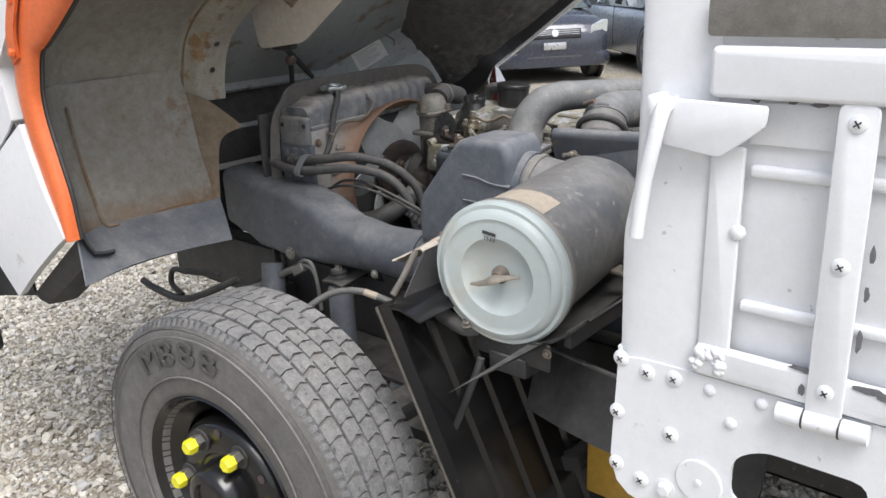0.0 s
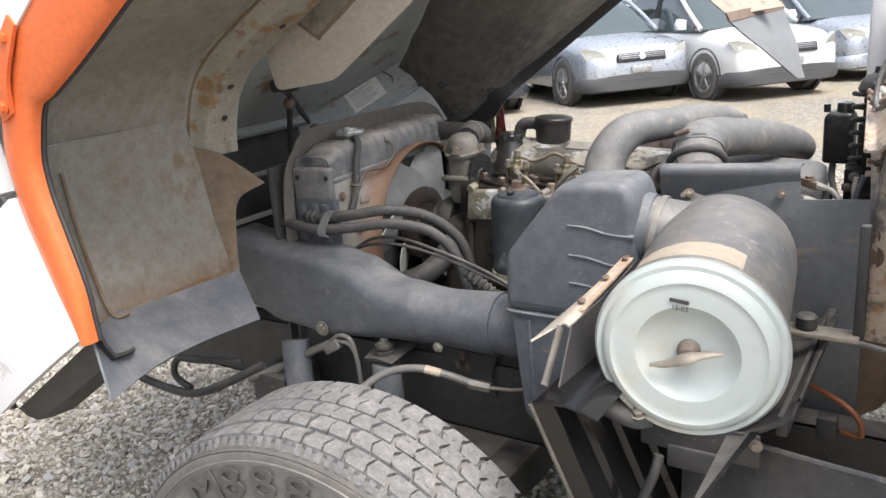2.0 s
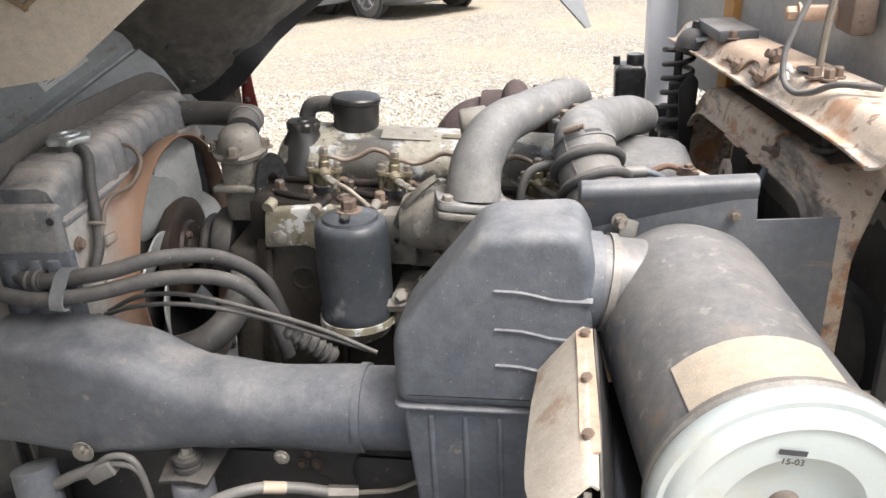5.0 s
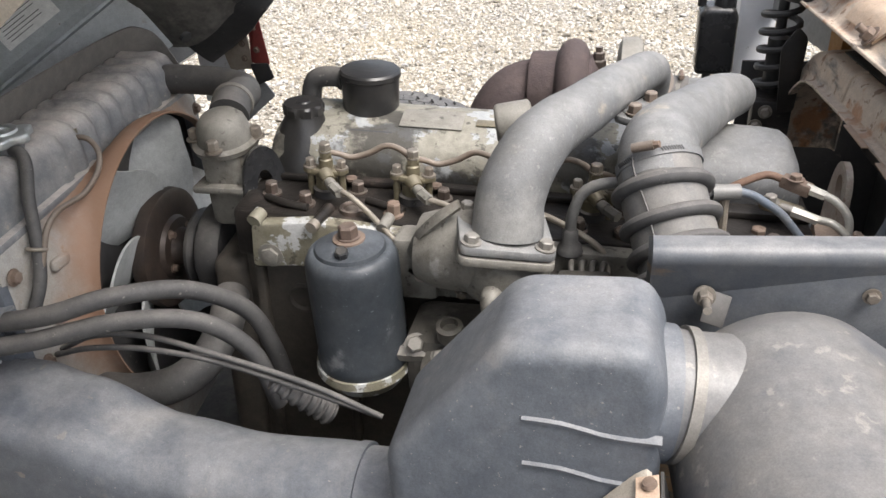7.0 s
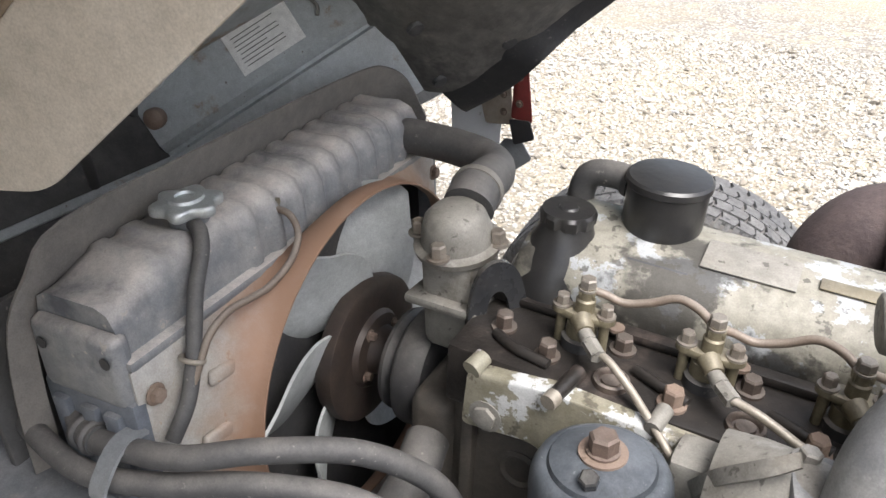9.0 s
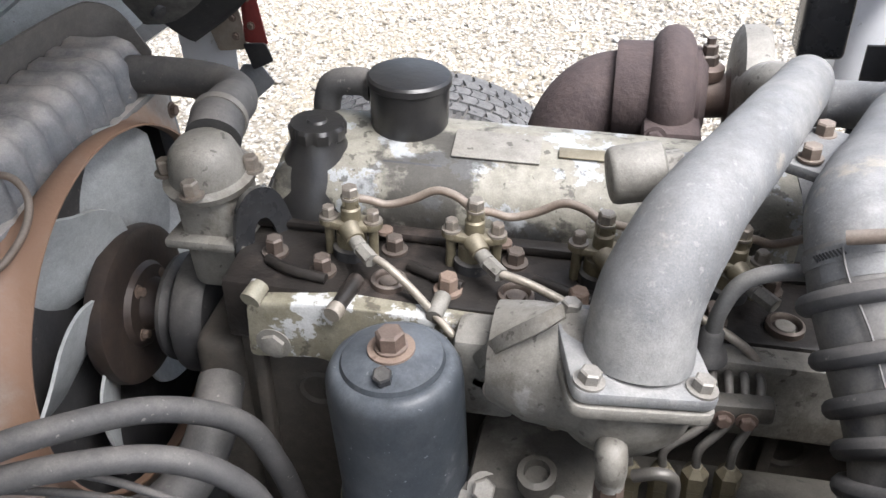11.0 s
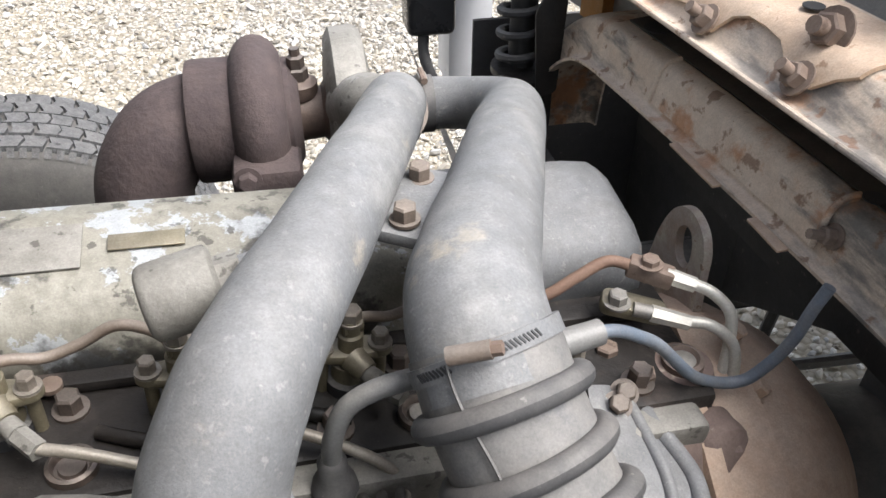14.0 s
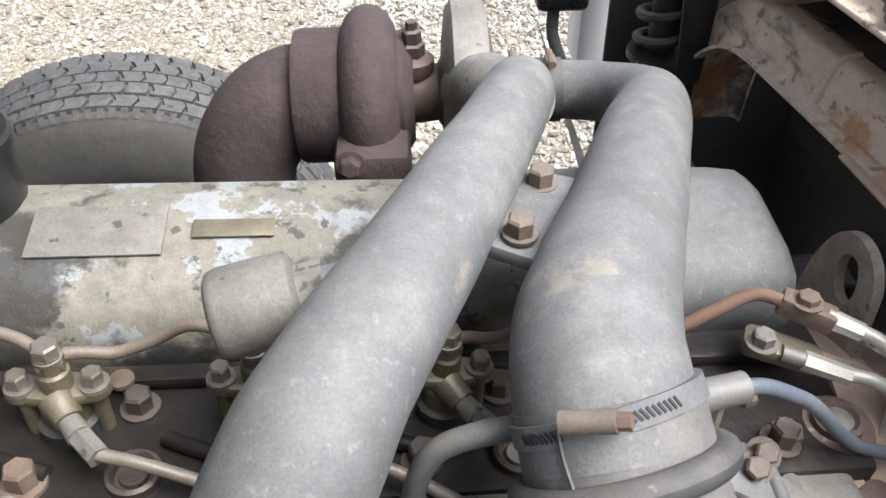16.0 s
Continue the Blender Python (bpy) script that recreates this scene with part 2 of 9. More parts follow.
M["fitting"] = mat("olive_dirty_fitting", (0.15, 0.13, 0.085), 0.5, 0.4, second=(0.24, 0.21, 0.14), amount=0.6, bump=0.3, dust=0.3)
M["head_bolt"] = mat("oily_bolt", (0.09, 0.075, 0.065), 0.5, 0.5, second=(0.15, 0.11, 0.09), amount=0.6, bump=0.25, dust=0.3)
M["brownpipe"] = mat("brown_pipe", (0.18, 0.145, 0.115), 0.6, 0.1, second=(0.14, 0.1, 0.075), amount=0.6, dust=0.4)
M["steelpipe"] = mat("grey_steel_pipe", (0.34, 0.31, 0.26), 0.5, 0.4, second=(0.24, 0.2, 0.16), amount=0.6, dust=0.3)
M["capzinc"] = mat("bright_zinc", (0.55, 0.58, 0.58), 0.35, 0.6, second=(0.42, 0.44, 0.43), amount=0.6, bump=0.1)
M["hubbrown"] = mat("dark_fan_hub", (0.038, 0.03, 0.027), 0.5, 0.3, second=(0.07, 0.05, 0.038), amount=0.6, bump=0.2)
M["zinc"] = mat("zinc", (0.25, 0.24, 0.22), 0.55, 0.3, second=(0.17, 0.155, 0.135), amount=0.7, bump=0.15, dust=0.3)
M["shroud"] = mat("shroud_rust", (0.4, 0.4, 0.385), 0.7, second=(0.32, 0.285, 0.24), amount=0.7, third=(0.33, 0.23, 0.16), third_scale=5, third_cut=(0.52, 0.66), bump=0.3, dust=0.35, speck=(0.3, 0.2, 0.13), speck_cut=(0.66, 0.72), around=((-1.86, 2.05, 0.86), 0.225, 0.325, (0.27, 0.165, 0.11)))
M["tank"] = mat("radiator_tank", (0.125, 0.135, 0.152), 0.55, second=(0.25, 0.248, 0.243), amount=0.85, bump=0.3, dust=1.0, dust_col=(0.58, 0.53, 0.48), stain=(0.06, 0.066, 0.08), stain_scale=9, stain_cut=(0.56, 0.66), speck=(0.33, 0.3, 0.26), speck_cut=(0.66, 0.72))
M["fan"] = mat("fan_plastic", (0.42, 0.44, 0.44), 0.45, second=(0.25, 0.26, 0.25), dust=0.2, bump=0.1)
M["lid"] = mat("pale_lid_paint", (0.46, 0.51, 0.505), 0.35, second=(0.42, 0.46, 0.445), amount=0.4, third=(0.45, 0.41, 0.32), third_scale=5, third_cut=(0.52, 0.74), bump=0.05, grain=0.02)
M["cleaner"] = mat("cleaner_body_paint", (0.12, 0.122, 0.126), 0.42, second=(0.19, 0.18, 0.17), amount=0.7, third=(0.2, 0.15, 0.11), third_scale=7, third_cut=(0.58, 0.68), bump=0.1, dust=0.55, dust_col=(0.3, 0.285, 0.265), stain=(0.07, 0.08, 0.1), stain_scale=9, stain_cut=(0.52, 0.64), speck=(0.3, 0.28, 0.25), speck_scale=38, speck_cut=(0.62, 0.68))
M["baffle"] = mat("blue_grey_baffle", (0.085, 0.094, 0.108), 0.45, second=(0.13, 0.134, 0.138), amount=0.6, third=(0.3, 0.19, 0.1), third_scale=6, third_cut=(0.57, 0.66), stretch=(0.5, 1.0, 2.6), bump=0.12, dust=0.7, dust_col=(0.32, 0.31, 0.3))
M["label"] = mat("faded_label", (0.5, 0.43, 0.34), 0.7, second=(0.42, 0.35, 0.27), bump=0.05)
M["yellow"] = mat("yellow_cap", (0.75, 0.7, 0.02), 0.45, second=(0.65, 0.6, 0.02), bump=0.05)
M["yellowbox"] = mat("ochre_paint", (0.45, 0.27, 0.04), 0.5, second=(0.35, 0.2, 0.04))
M["amber"] = mat("amber_lens", (0.8, 0.22, 0.01), 0.15, second=(0.7, 0.18, 0.01), bump=0)
M["glass"] = mat("dark_window_glass", (0.03, 0.035, 0.035), 0.04, second=(0.03, 0.035, 0.035), bump=0, spec=1.0, coat=1.0)
M["tyre_mark"] = mat("moulded_marks", (0.06, 0.059, 0.058), 0.7, second=(0.09, 0.087, 0.083), bump=0.2)
M["tyre_text"] = mat("tyre_letters", (0.028, 0.028, 0.03), 0.6, bump=0)
M["ink"] = mat("print_ink", (0.05, 0.05, 0.055), 0.6, bump=0)
M["paper"] = mat("sticker_paper", (0.6, 0.6, 0.58), 0.6, bump=0.05)
M["wire"] = mat("cable_sheath", (0.16, 0.16, 0.155), 0.5, second=(0.12, 0.115, 0.11), dust=0.4)
M["rubberlight"] = mat("dusted_rubber", (0.115, 0.115, 0.113), 0.7, second=(0.2, 0.19, 0.175), amount=0.7, third=(0.07, 0.075, 0.085), third_scale=15, third_cut=(0.55, 0.66), bump=0.2, dust=0.5, dust_col=(0.3, 0.28, 0.26))
M["filter"] = mat("filter_paint", (0.02, 0.025, 0.031), 0.42, spec=0.3, second=(0.05, 0.055, 0.06), amount=0.5, bump=0.12, dust=0.6, dust_col=(0.17, 0.185, 0.205), stain=(0.11, 0.115, 0.12), stain_scale=16, stain_cut=(0.6, 0.72), speck=(0.17, 0.18, 0.19), speck_scale=150, speck_cut=(0.67, 0.72))

M["flake"] = mat("bare_patch", (0.12, 0.12, 0.13), 0.6, second=(0.2, 0.2, 0.2), bump=0.2)
M["wallpaint"] = mat("weathered_white", (0.42, 0.42, 0.40), 0.6, second=(0.33, 0.32, 0.3), third=(0.3, 0.17, 0.08), third_scale=4, third_cut=(0.6, 0.72), bump=0.25)
M["orangerust"] = mat("orange_rust", (0.4, 0.18, 0.04), 0.7, second=(0.5, 0.3, 0.12), amount=0.6, bump=0.3)
M["foil"] = mat("grey_foil", (0.3, 0.3, 0.3), 0.45, 0.5, second=(0.2, 0.19, 0.18), amount=0.7, bump=0.3)
M["pale"] = mat("pale_steel_pipe", (0.6, 0.58, 0.52), 0.4, 0.3, second=(0.5, 0.47, 0.4), bump=0.05)
M["tanrust"] = mat("tan_rust_dust", (0.5, 0.37, 0.27), 0.75, second=(0.38, 0.24, 0.16), amount=0.6, bump=0.4, dust=0.4)
M["eyerust"] = mat("eye_rust", (0.36, 0.32, 0.29), 0.6, 0.2, second=(0.30, 0.2, 0.13), amount=0.6, bump=0.4, third=(0.44, 0.40, 0.33), third_scale=30, third_cut=(0.5, 0.66), speck=(0.16, 0.09, 0.055))
M["rustcast"] = mat("rusty_casting", (0.135, 0.095, 0.08), 0.8, second=(0.21, 0.155, 0.13), amount=0.7, third=(0.42, 0.35, 0.28), third_scale=24, third_cut=(0.58, 0.68), bump=0.8, bump_scale=60, speck=(0.1, 0.06, 0.045))
M["rustpipe"] = mat("rust_brown_pipe", (0.16, 0.095, 0.066), 0.75, second=(0.22, 0.145, 0.105), amount=0.6, bump=0.4)
M["bluewire"] = mat("blue_grey_cable", (0.1, 0.13, 0.17), 0.5, second=(0.18, 0.18, 0.18), amount=0.6, bump=0.1)
M["pipedark"] = mat("dark_steel_pipe", (0.13, 0.125, 0.115), 0.5, 0.4, second=(0.09, 0.08, 0.07), dust=0.4)
M["blackgloss"] = mat("black_gloss_paint", (0.008, 0.008, 0.009), 0.2, second=(0.013, 0.013, 0.013), bump=0.03, spec=0.5)
M["dustedge"] = mat("dusty_edge", (0.13, 0.115, 0.095), 0.6, second=(0.04, 0.037, 0.033), amount=0.7, bump=0.1)
M["tan"] = mat("dusty_tan_sheet", (0.46, 0.42, 0.36), 0.75, third=(0.3, 0.2, 0.13), third_scale=6, third_cut=(0.6, 0.7), second=(0.36, 0.31, 0.25), amount=0.5, bump=0.15)
M["copper"] = mat("copper_rust", (0.28, 0.11, 0.05), 0.5, 0.4, second=(0.2, 0.08, 0.04), bump=0.1)
M["tarp"] = mat("bridge_bolt_brown", (0.16, 0.125, 0.1), 0.7, second=(0.1, 0.078, 0.062), amount=0.7, bump=0.3, dust=0.3)
M["boxblue"] = mat("blue_black_paint", (0.07, 0.078, 0.09), 0.45, second=(0.12, 0.12, 0.12), amount=0.6, third=(0.2, 0.14, 0.09), third_scale=8, third_cut=(0.6, 0.7), bump=0.2, dust=0.6)
M["flapgrey"] = mat("flap_rubber", (0.2, 0.21, 0.22), 0.5, second=(0.17, 0.175, 0.18), bump=0.1)
M["redpaint"] = mat("faded_red", (0.22, 0.035, 0.03), 0.5, second=(0.14, 0.03, 0.025), third=(0.2, 0.12, 0.06), third_scale=8, third_cut=(0.58, 0.66))


# ---- building tools ----
def thing(name, at, label, category, group="", kind=""):
    ob = new(name)
    ob.location = at
    ob.empty_display_size = 0.05
    return tagged(ob, label, category, group, kind)


def part(name, bm, material, parent=None, label="", smooth=40, kind=""):
    """Links a bmesh in world places as one mesh object, under a thing or a part."""
    me = bpy.data.meshes.new(name)
    bmesh.ops.recalc_face_normals(bm, faces=bm.faces)
    bm.to_mesh(me)
    bm.free()
    me.materials.append(material)
    if smooth:
        me.polygons.foreach_set("use_smooth", [True] * len(me.polygons))
        me.set_sharp_from_angle(angle=radians(smooth))
    ob = new(name, me)
    if parent:
        ob.parent = parent
        ob.matrix_parent_inverse = Matrix.Translation(-parent.location)
    if label:
        ob["label"] = label
    if kind:
        ob["kind"] = kind
    return ob


def settle(ob, dx, dy, dz):
    """Moves a thing with all its parts."""
    ob.location += Vector((dx, dy, dz))
    return ob


def curve_points(pts, n=8):
    """A smooth line through the points (Catmull-Rom)."""
    p = [Vector(q) for q in pts]
    if len(p) < 3:
        return [p[0].lerp(p[-1], k / n) for k in range(n + 1)]
    p = [2 * p[0] - p[1]] + p + [2 * p[-1] - p[-2]]
    out = []
    for i in range(1, len(p) - 2):
        a, b, c, d = p[i - 1:i + 3]
        for k in range(n):
            t = k / n
            out.append(0.5 * (2 * b + (c - a) * t + (2 * a - 5 * b + 4 * c - d) * t * t + (3 * b - a - 3 * c + d) * t ** 3))
    out.append(p[-2])
    return out


def tube(pts, r, seg=16, n=8, bm=None, ribs=0, rib=0.0, rib_span=(0.0, 1.0), squash=1.0):
    """A tube along a smooth line; r is one radius or one for each point; ribs are rounded rings."""
    bm = bm or bmesh.new()
    rs = r if isinstance(r, (list, tuple)) else [r] * len(pts)
    line = curve_points(pts, n)
    if ribs:
        dense = []
        for a, b in zip(line, line[1:]):
            dense += [a.lerp(b, k / 6) for k in range(6)]
        line = dense + [line[-1]]
    rows, tan0, u = [], None, None
    for i, q in enumerate(line):
        tan = (line[min(i + 1, len(line) - 1)] - line[max(i - 1, 0)]).normalized()
        if u is None:
            u = tan.orthogonal().normalized()
        else:
            u = (u - tan * u.dot(tan)).normalized()
        v = tan.cross(u)
        f = i / (len(line) - 1)
        g = f * (len(rs) - 1)
        k = min(int(g), len(rs) - 2)
        w = g - k
        w = w * w * (3 - 2 * w)
        rad = rs[k] * (1 - w) + rs[k + 1] * w
        if ribs and rib_span[0] <= f <= rib_span[1]:
            s = (f - rib_span[0]) / (rib_span[1] - rib_span[0]) * ribs
            rad += rib * max(0.0, math.sin(math.pi * ((s % 1.0) * 2 - 0.5))) ** 0.7 if 0.25 < (s % 1.0) < 0.75 else 0
        rows.append([bm.verts.new(q + (u * math.cos(a) + v * math.sin(a) * squash) * rad) for a in (2 * math.pi * j / seg for j in range(seg))])
    for a, b in zip(rows, rows[1:]):
        for j in range(seg):
            bm.faces.new((a[j], a[(j + 1) % seg], b[(j + 1) % seg], b[j]))
    bm.faces.new(rows[0][::-1])
    bm.faces.new(rows[-1])
    return bm


def lathe(profile, m, seg=32, bm=None, caps=True):
    """A turned shape: (radius, height) round the z axis of m."""
    bm = bm or bmesh.new()
    rows = []
    for r, h in profile:
        if r < 1e-6:
            rows.append([bm.verts.new(m @ Vector((0, 0, h)))])
        else:
            rows.append([bm.verts.new(m @ Vector((r * math.cos(2 * math.pi * j / seg), r * math.sin(2 * math.pi * j / seg), h))) for j in range(seg)])
    for a, b in zip(rows, rows[1:]):
        for j in range(seg):
            k = (j + 1) % seg
            if len(a) == 1 and len(b) == 1:
                continue
            if len(a) == 1:
                bm.faces.new((a[0], b[k], b[j]))
            elif len(b) == 1:
                bm.faces.new((a[j], a[k], b[0]))
            else:
                bm.faces.new((a[j], a[k], b[k], b[j]))
    for row in (rows[0], rows[-1]):
        if caps and len(row) > 1:
            bm.faces.new(row)
    return bm


def box(size, m, bevel=0.004, seg=2, bm=None):
    bm = bm or bmesh.new()
    made = bmesh.ops.create_cube(bm, size=1.0)["verts"]
    for v in made:
        v.co = Vector((v.co.x * size[0], v.co.y * size[1], v.co.z * size[2]))
    if bevel:
        edges = list({e for v in made for e in v.link_edges})
        made = bmesh.ops.bevel(bm, geom=edges, offset=bevel, segments=seg, affect="EDGES", profile=0.5)["verts"]
        made = list({w for v in made for f in v.link_faces for w in f.verts})
    for v in made:
        v.co = m @ v.co
    return bm


def span(lo, hi, bevel=0.004, m=None, seg=2, bm=None):
    """A box between two corners, in the frame m."""
    c = [(a + b) / 2 for a, b in zip(lo, hi)]
    return box([abs(b - a) for a, b in zip(lo, hi)], (m or Matrix()) @ Matrix.Translation(c), bevel, seg, bm)


def prism(poly, depth, m, bevel=0.003, seg=2, holes=(), bm=None):
    """An outline in the xy plane of m, made depth thick along its z, with rounded edges."""
    bm = bm or bmesh.new()
    old = set(bm.verts)
    bottom = [bm.verts.new((x, y, 0)) for x, y in poly]
    f = bm.faces.new(bottom)
    ext = bmesh.ops.extrude_face_region(bm, geom=[f])
    for v in [g for g in ext["geom"] if isinstance(g, bmesh.types.BMVert)]:
        v.co.z += depth
    fresh = [v for v in bm.verts if v not in old]
    if bevel:
        rim = [e for e in {e for v in fresh for e in v.link_edges} if abs(e.verts[0].co.z - e.verts[1].co.z) < 1e-7]
        bmesh.ops.bevel(bm, geom=rim, offset=bevel, segments=seg, affect="EDGES", profile=0.5)
    for v in bm.verts:
        if v not in old:
            v.co = m @ v.co
    return bm


def inset(poly, d):
    """An outline (anticlockwise) moved inwards by d."""
    out = []
    for i in range(len(poly)):
        a, b, c = Vector(poly[i - 1]), Vector(poly[i]), Vector(poly[(i + 1) % len(poly)])
        t = ((b - a).normalized() + (c - b).normalized()).normalized()
        out.append((b.x - t.y * d, b.y + t.x * d))
    return out


def pillow(poly, depth, m, r=0.02, n=5, back=0.004):
    """An outline (anticlockwise) made depth thick along z, its far rim rounded by r and its near rim by back."""
    bm = bmesh.new()
    rows = [[(x, y, 0.0) for x, y in inset(poly, back)], [(x, y, back) for x, y in poly]]
    for k in range(n + 1):
        a = math.pi / 2 * k / n
        rows.append([(x, y, depth - r + r * math.sin(a)) for x, y in inset(poly, r * (1 - math.cos(a)))])
    grid = [[bm.verts.new(m @ Vector(p)) for p in row] for row in rows]
    for a, b in zip(grid, grid[1:]):
        for j in range(len(a)):
            k = (j + 1) % len(a)
            bm.faces.new((a[j], a[k], b[k], b[j]))
    bm.faces.new(grid[0][::-1])
    bm.faces.new(grid[-1])
    return bm


def smooth_poly(pts, n=5, closed=True):
    """Rounds an outline off into a smooth closed line."""
    p = [Vector((*q, 0)) for q in pts]
    out = []
    for i in range(len(p)):
        a, b, c, d = p[i - 1], p[i], p[(i + 1) % len(p)], p[(i + 2) % len(p)]
        for k in range(n):
            t = k / n
            q = 0.5 * (2 * b + (c - a) * t + (2 * a - 5 * b + 4 * c - d) * t * t + (3 * b - a - 3 * c + d) * t ** 3)
            out.append((q.x, q.y))
    return out


def round_poly(pts, r, n=4):
    """An outline with its corners rounded by r."""
    out = []
    for i in range(len(pts)):
        a, b, c = Vector(pts[i - 1]), Vector(pts[i]), Vector(pts[(i + 1) % len(pts)])
        ra = min(r, 0.45 * (a - b).length, 0.45 * (c - b).length)
        p, q = b + (a - b).normalized() * ra, b + (c - b).normalized() * ra
        for k in range(n + 1):
            t = k / n
            v = p * (1 - t) ** 2 + b * 2 * t * (1 - t) + q * t * t
            out.append((v.x, v.y))
    return out


def sheet(rows, thick, bm=None, fine=1, waves=None):
    """A bent sheet through rows of points, made thick."""
    bm = bm or bmesh.new()
    if fine > 1:
        rows = [curve_points(r, fine) for r in rows]
        rows = list(zip(*[curve_points(c, fine) for c in zip(*rows)]))
    grid = [[bm.verts.new(waves(Vector(p)) if waves else p) for p in r] for r in rows]
    faces = []
    for a, b in zip(grid, grid[1:]):
        for j in range(len(a) - 1):
            faces.append(bm.faces.new((a[j], a[j + 1], b[j + 1], b[j])))
    bmesh.ops.recalc_face_normals(bm, faces=faces)
    bmesh.ops.solidify(bm, geom=faces, thickness=thick)
    return bm


def along(p, way, roll=0.0):
    """A frame at p with its z axis along way."""
    return Matrix.Translation(p) @ Vector(way).to_track_quat("Z", "Y").to_matrix().to_4x4() @ Matrix.Rotation(roll, 4, "Z")


def bolt_mesh(p, way, r=0.008, h=None, washer=1.5, bm=None, dome=True, roll=0.3):
    """A hexagon head on a washer."""
    h = h or r * 1.1
    m = along(p, way, roll)
    bm = lathe([(0, 0), (r * washer, 0), (r * washer, h * 0.2), (r * 1.1, h * 0.22), (0, h * 0.22)], m, 16, bm)
    lathe([(0, h * 0.2), (r * 1.05, h * 0.2), (r * 1.05, h * 1.02), (r * 0.85, h * 1.15), (0, h * 1.15)], m, 6, bm)
    return bm


def bolt(p, way, parent, r=0.008, h=None, material=None, name="bolt", washer=1.5):
    return part(name, bolt_mesh(p, way, r, h, washer), material or M["bolt"], parent, smooth=30)


def hoop(p, way, big, small, seg=48, n=12, bm=None):
    """A round ring about the axis way."""
    m = along(p, way)
    return lathe([(big + small * math.cos(a), small * math.sin(a)) for a in (2 * math.pi * k / n for k in range(n + 1))], m, seg, bm, caps=False)


# ---- ground ----
def gravel_material():
    m = bpy.data.materials.new("gravel")
    m.use_nodes = True
    n, l = m.node_tree.nodes, m.node_tree.links
    b = n["Principled BSDF"]
    tc = n.new("ShaderNodeTexCoord")
    vo = n.new("ShaderNodeTexVoronoi")
    vo.inputs["Scale"].default_value = 45
    l.new(tc.outputs["Object"], vo.inputs["Vector"])
    hue = n.new("ShaderNodeSeparateColor")
    l.new(vo.outputs["Color"], hue.inputs[0])
    cr = n.new("ShaderNodeValToRGB")
    cr.color_ramp.elements[0].color, cr.color_ramp.elements[1].color = (0.17, 0.157, 0.135, 1), (0.5, 0.485, 0.45, 1)
    e = cr.color_ramp.elements.new(0.5)
    e.color = (0.32, 0.3, 0.262, 1)
    l.new(hue.outputs[0], cr.inputs[0])
    no = n.new("ShaderNodeTexNoise")
    no.inputs["Scale"].default_value, no.inputs["Detail"].default_value = 0.6, 6
    l.new(tc.outputs["Object"], no.inputs["Vector"])
    mr = n.new("ShaderNodeMapRange")
    mr.inputs["From Min"].default_value, mr.inputs["From Max"].default_value = 0.42, 0.68
    l.new(no.outputs["Fac"], mr.inputs["Value"])
    mx = n.new("ShaderNodeMix")
    mx.data_type = "RGBA"
    l.new(mr.outputs[0], mx.inputs["Factor"])
    ins = [i for i in mx.inputs if i.type == "RGBA"]
    # Gaps between stones: soil colour, darkened for the shade that falls there.
    soil_shade = n.new("ShaderNodeMapRange")
    soil_shade.inputs["From Min"].default_value, soil_shade.inputs["From Max"].default_value = 0.42, 0.62
    l.new(vo.outputs["Distance"], soil_shade.inputs["Value"])
    gap = n.new("ShaderNodeMix")
    gap.data_type = "RGBA"
    l.new(soil_shade.outputs[0], gap.inputs["Factor"])
    gin = [i for i in gap.inputs if i.type == "RGBA"]
    l.new(cr.outputs[0], gin[0])
    gin[1].default_value = (0.17, 0.15, 0.12, 1)
    l.new([o for o in gap.outputs if o.type == "RGBA"][0], ins[0])
    ins[1].default_value = (0.34, 0.29, 0.2, 1)
    worn = n.new("ShaderNodeTexNoise")
    worn.inputs["Scale"].default_value, worn.inputs["Detail"].default_value, worn.inputs["Roughness"].default_value = 5.0, 9, 0.75
    l.new(tc.outputs["Object"], worn.inputs["Vector"])
    thin = n.new("ShaderNodeMapRange")
    thin.inputs["From Min"].default_value, thin.inputs["From Max"].default_value = 0.5, 0.62
    l.new(worn.outputs["Fac"], thin.inputs["Value"])
    both = n.new("ShaderNodeMath")
    both.operation = "MAXIMUM"
    l.new(mr.outputs[0], both.inputs[0])
    l.new(thin.outputs[0], both.inputs[1])
    mu = n.new("ShaderNodeMath")
    mu.operation = "MULTIPLY"
    mu.inputs[1].default_value = 0.75
    l.new(both.outputs[0], mu.inputs[0])
    l.new(mu.outputs[0], mx.inputs["Factor"])
    l.new([o for o in mx.outputs if o.type == "RGBA"][0], b.inputs["Base Color"])
    b.inputs["Roughness"].default_value = 0.85
    bu = n.new("ShaderNodeBump")
    bu.inputs["Strength"].default_value, bu.inputs["Distance"].default_value = 1.0, 0.012
    bu.invert = True
    l.new(vo.outputs["Distance"], bu.inputs["Height"])
    l.new(bu.outputs[0], b.inputs["Normal"])
    return m


M["gravel"] = gravel_material()


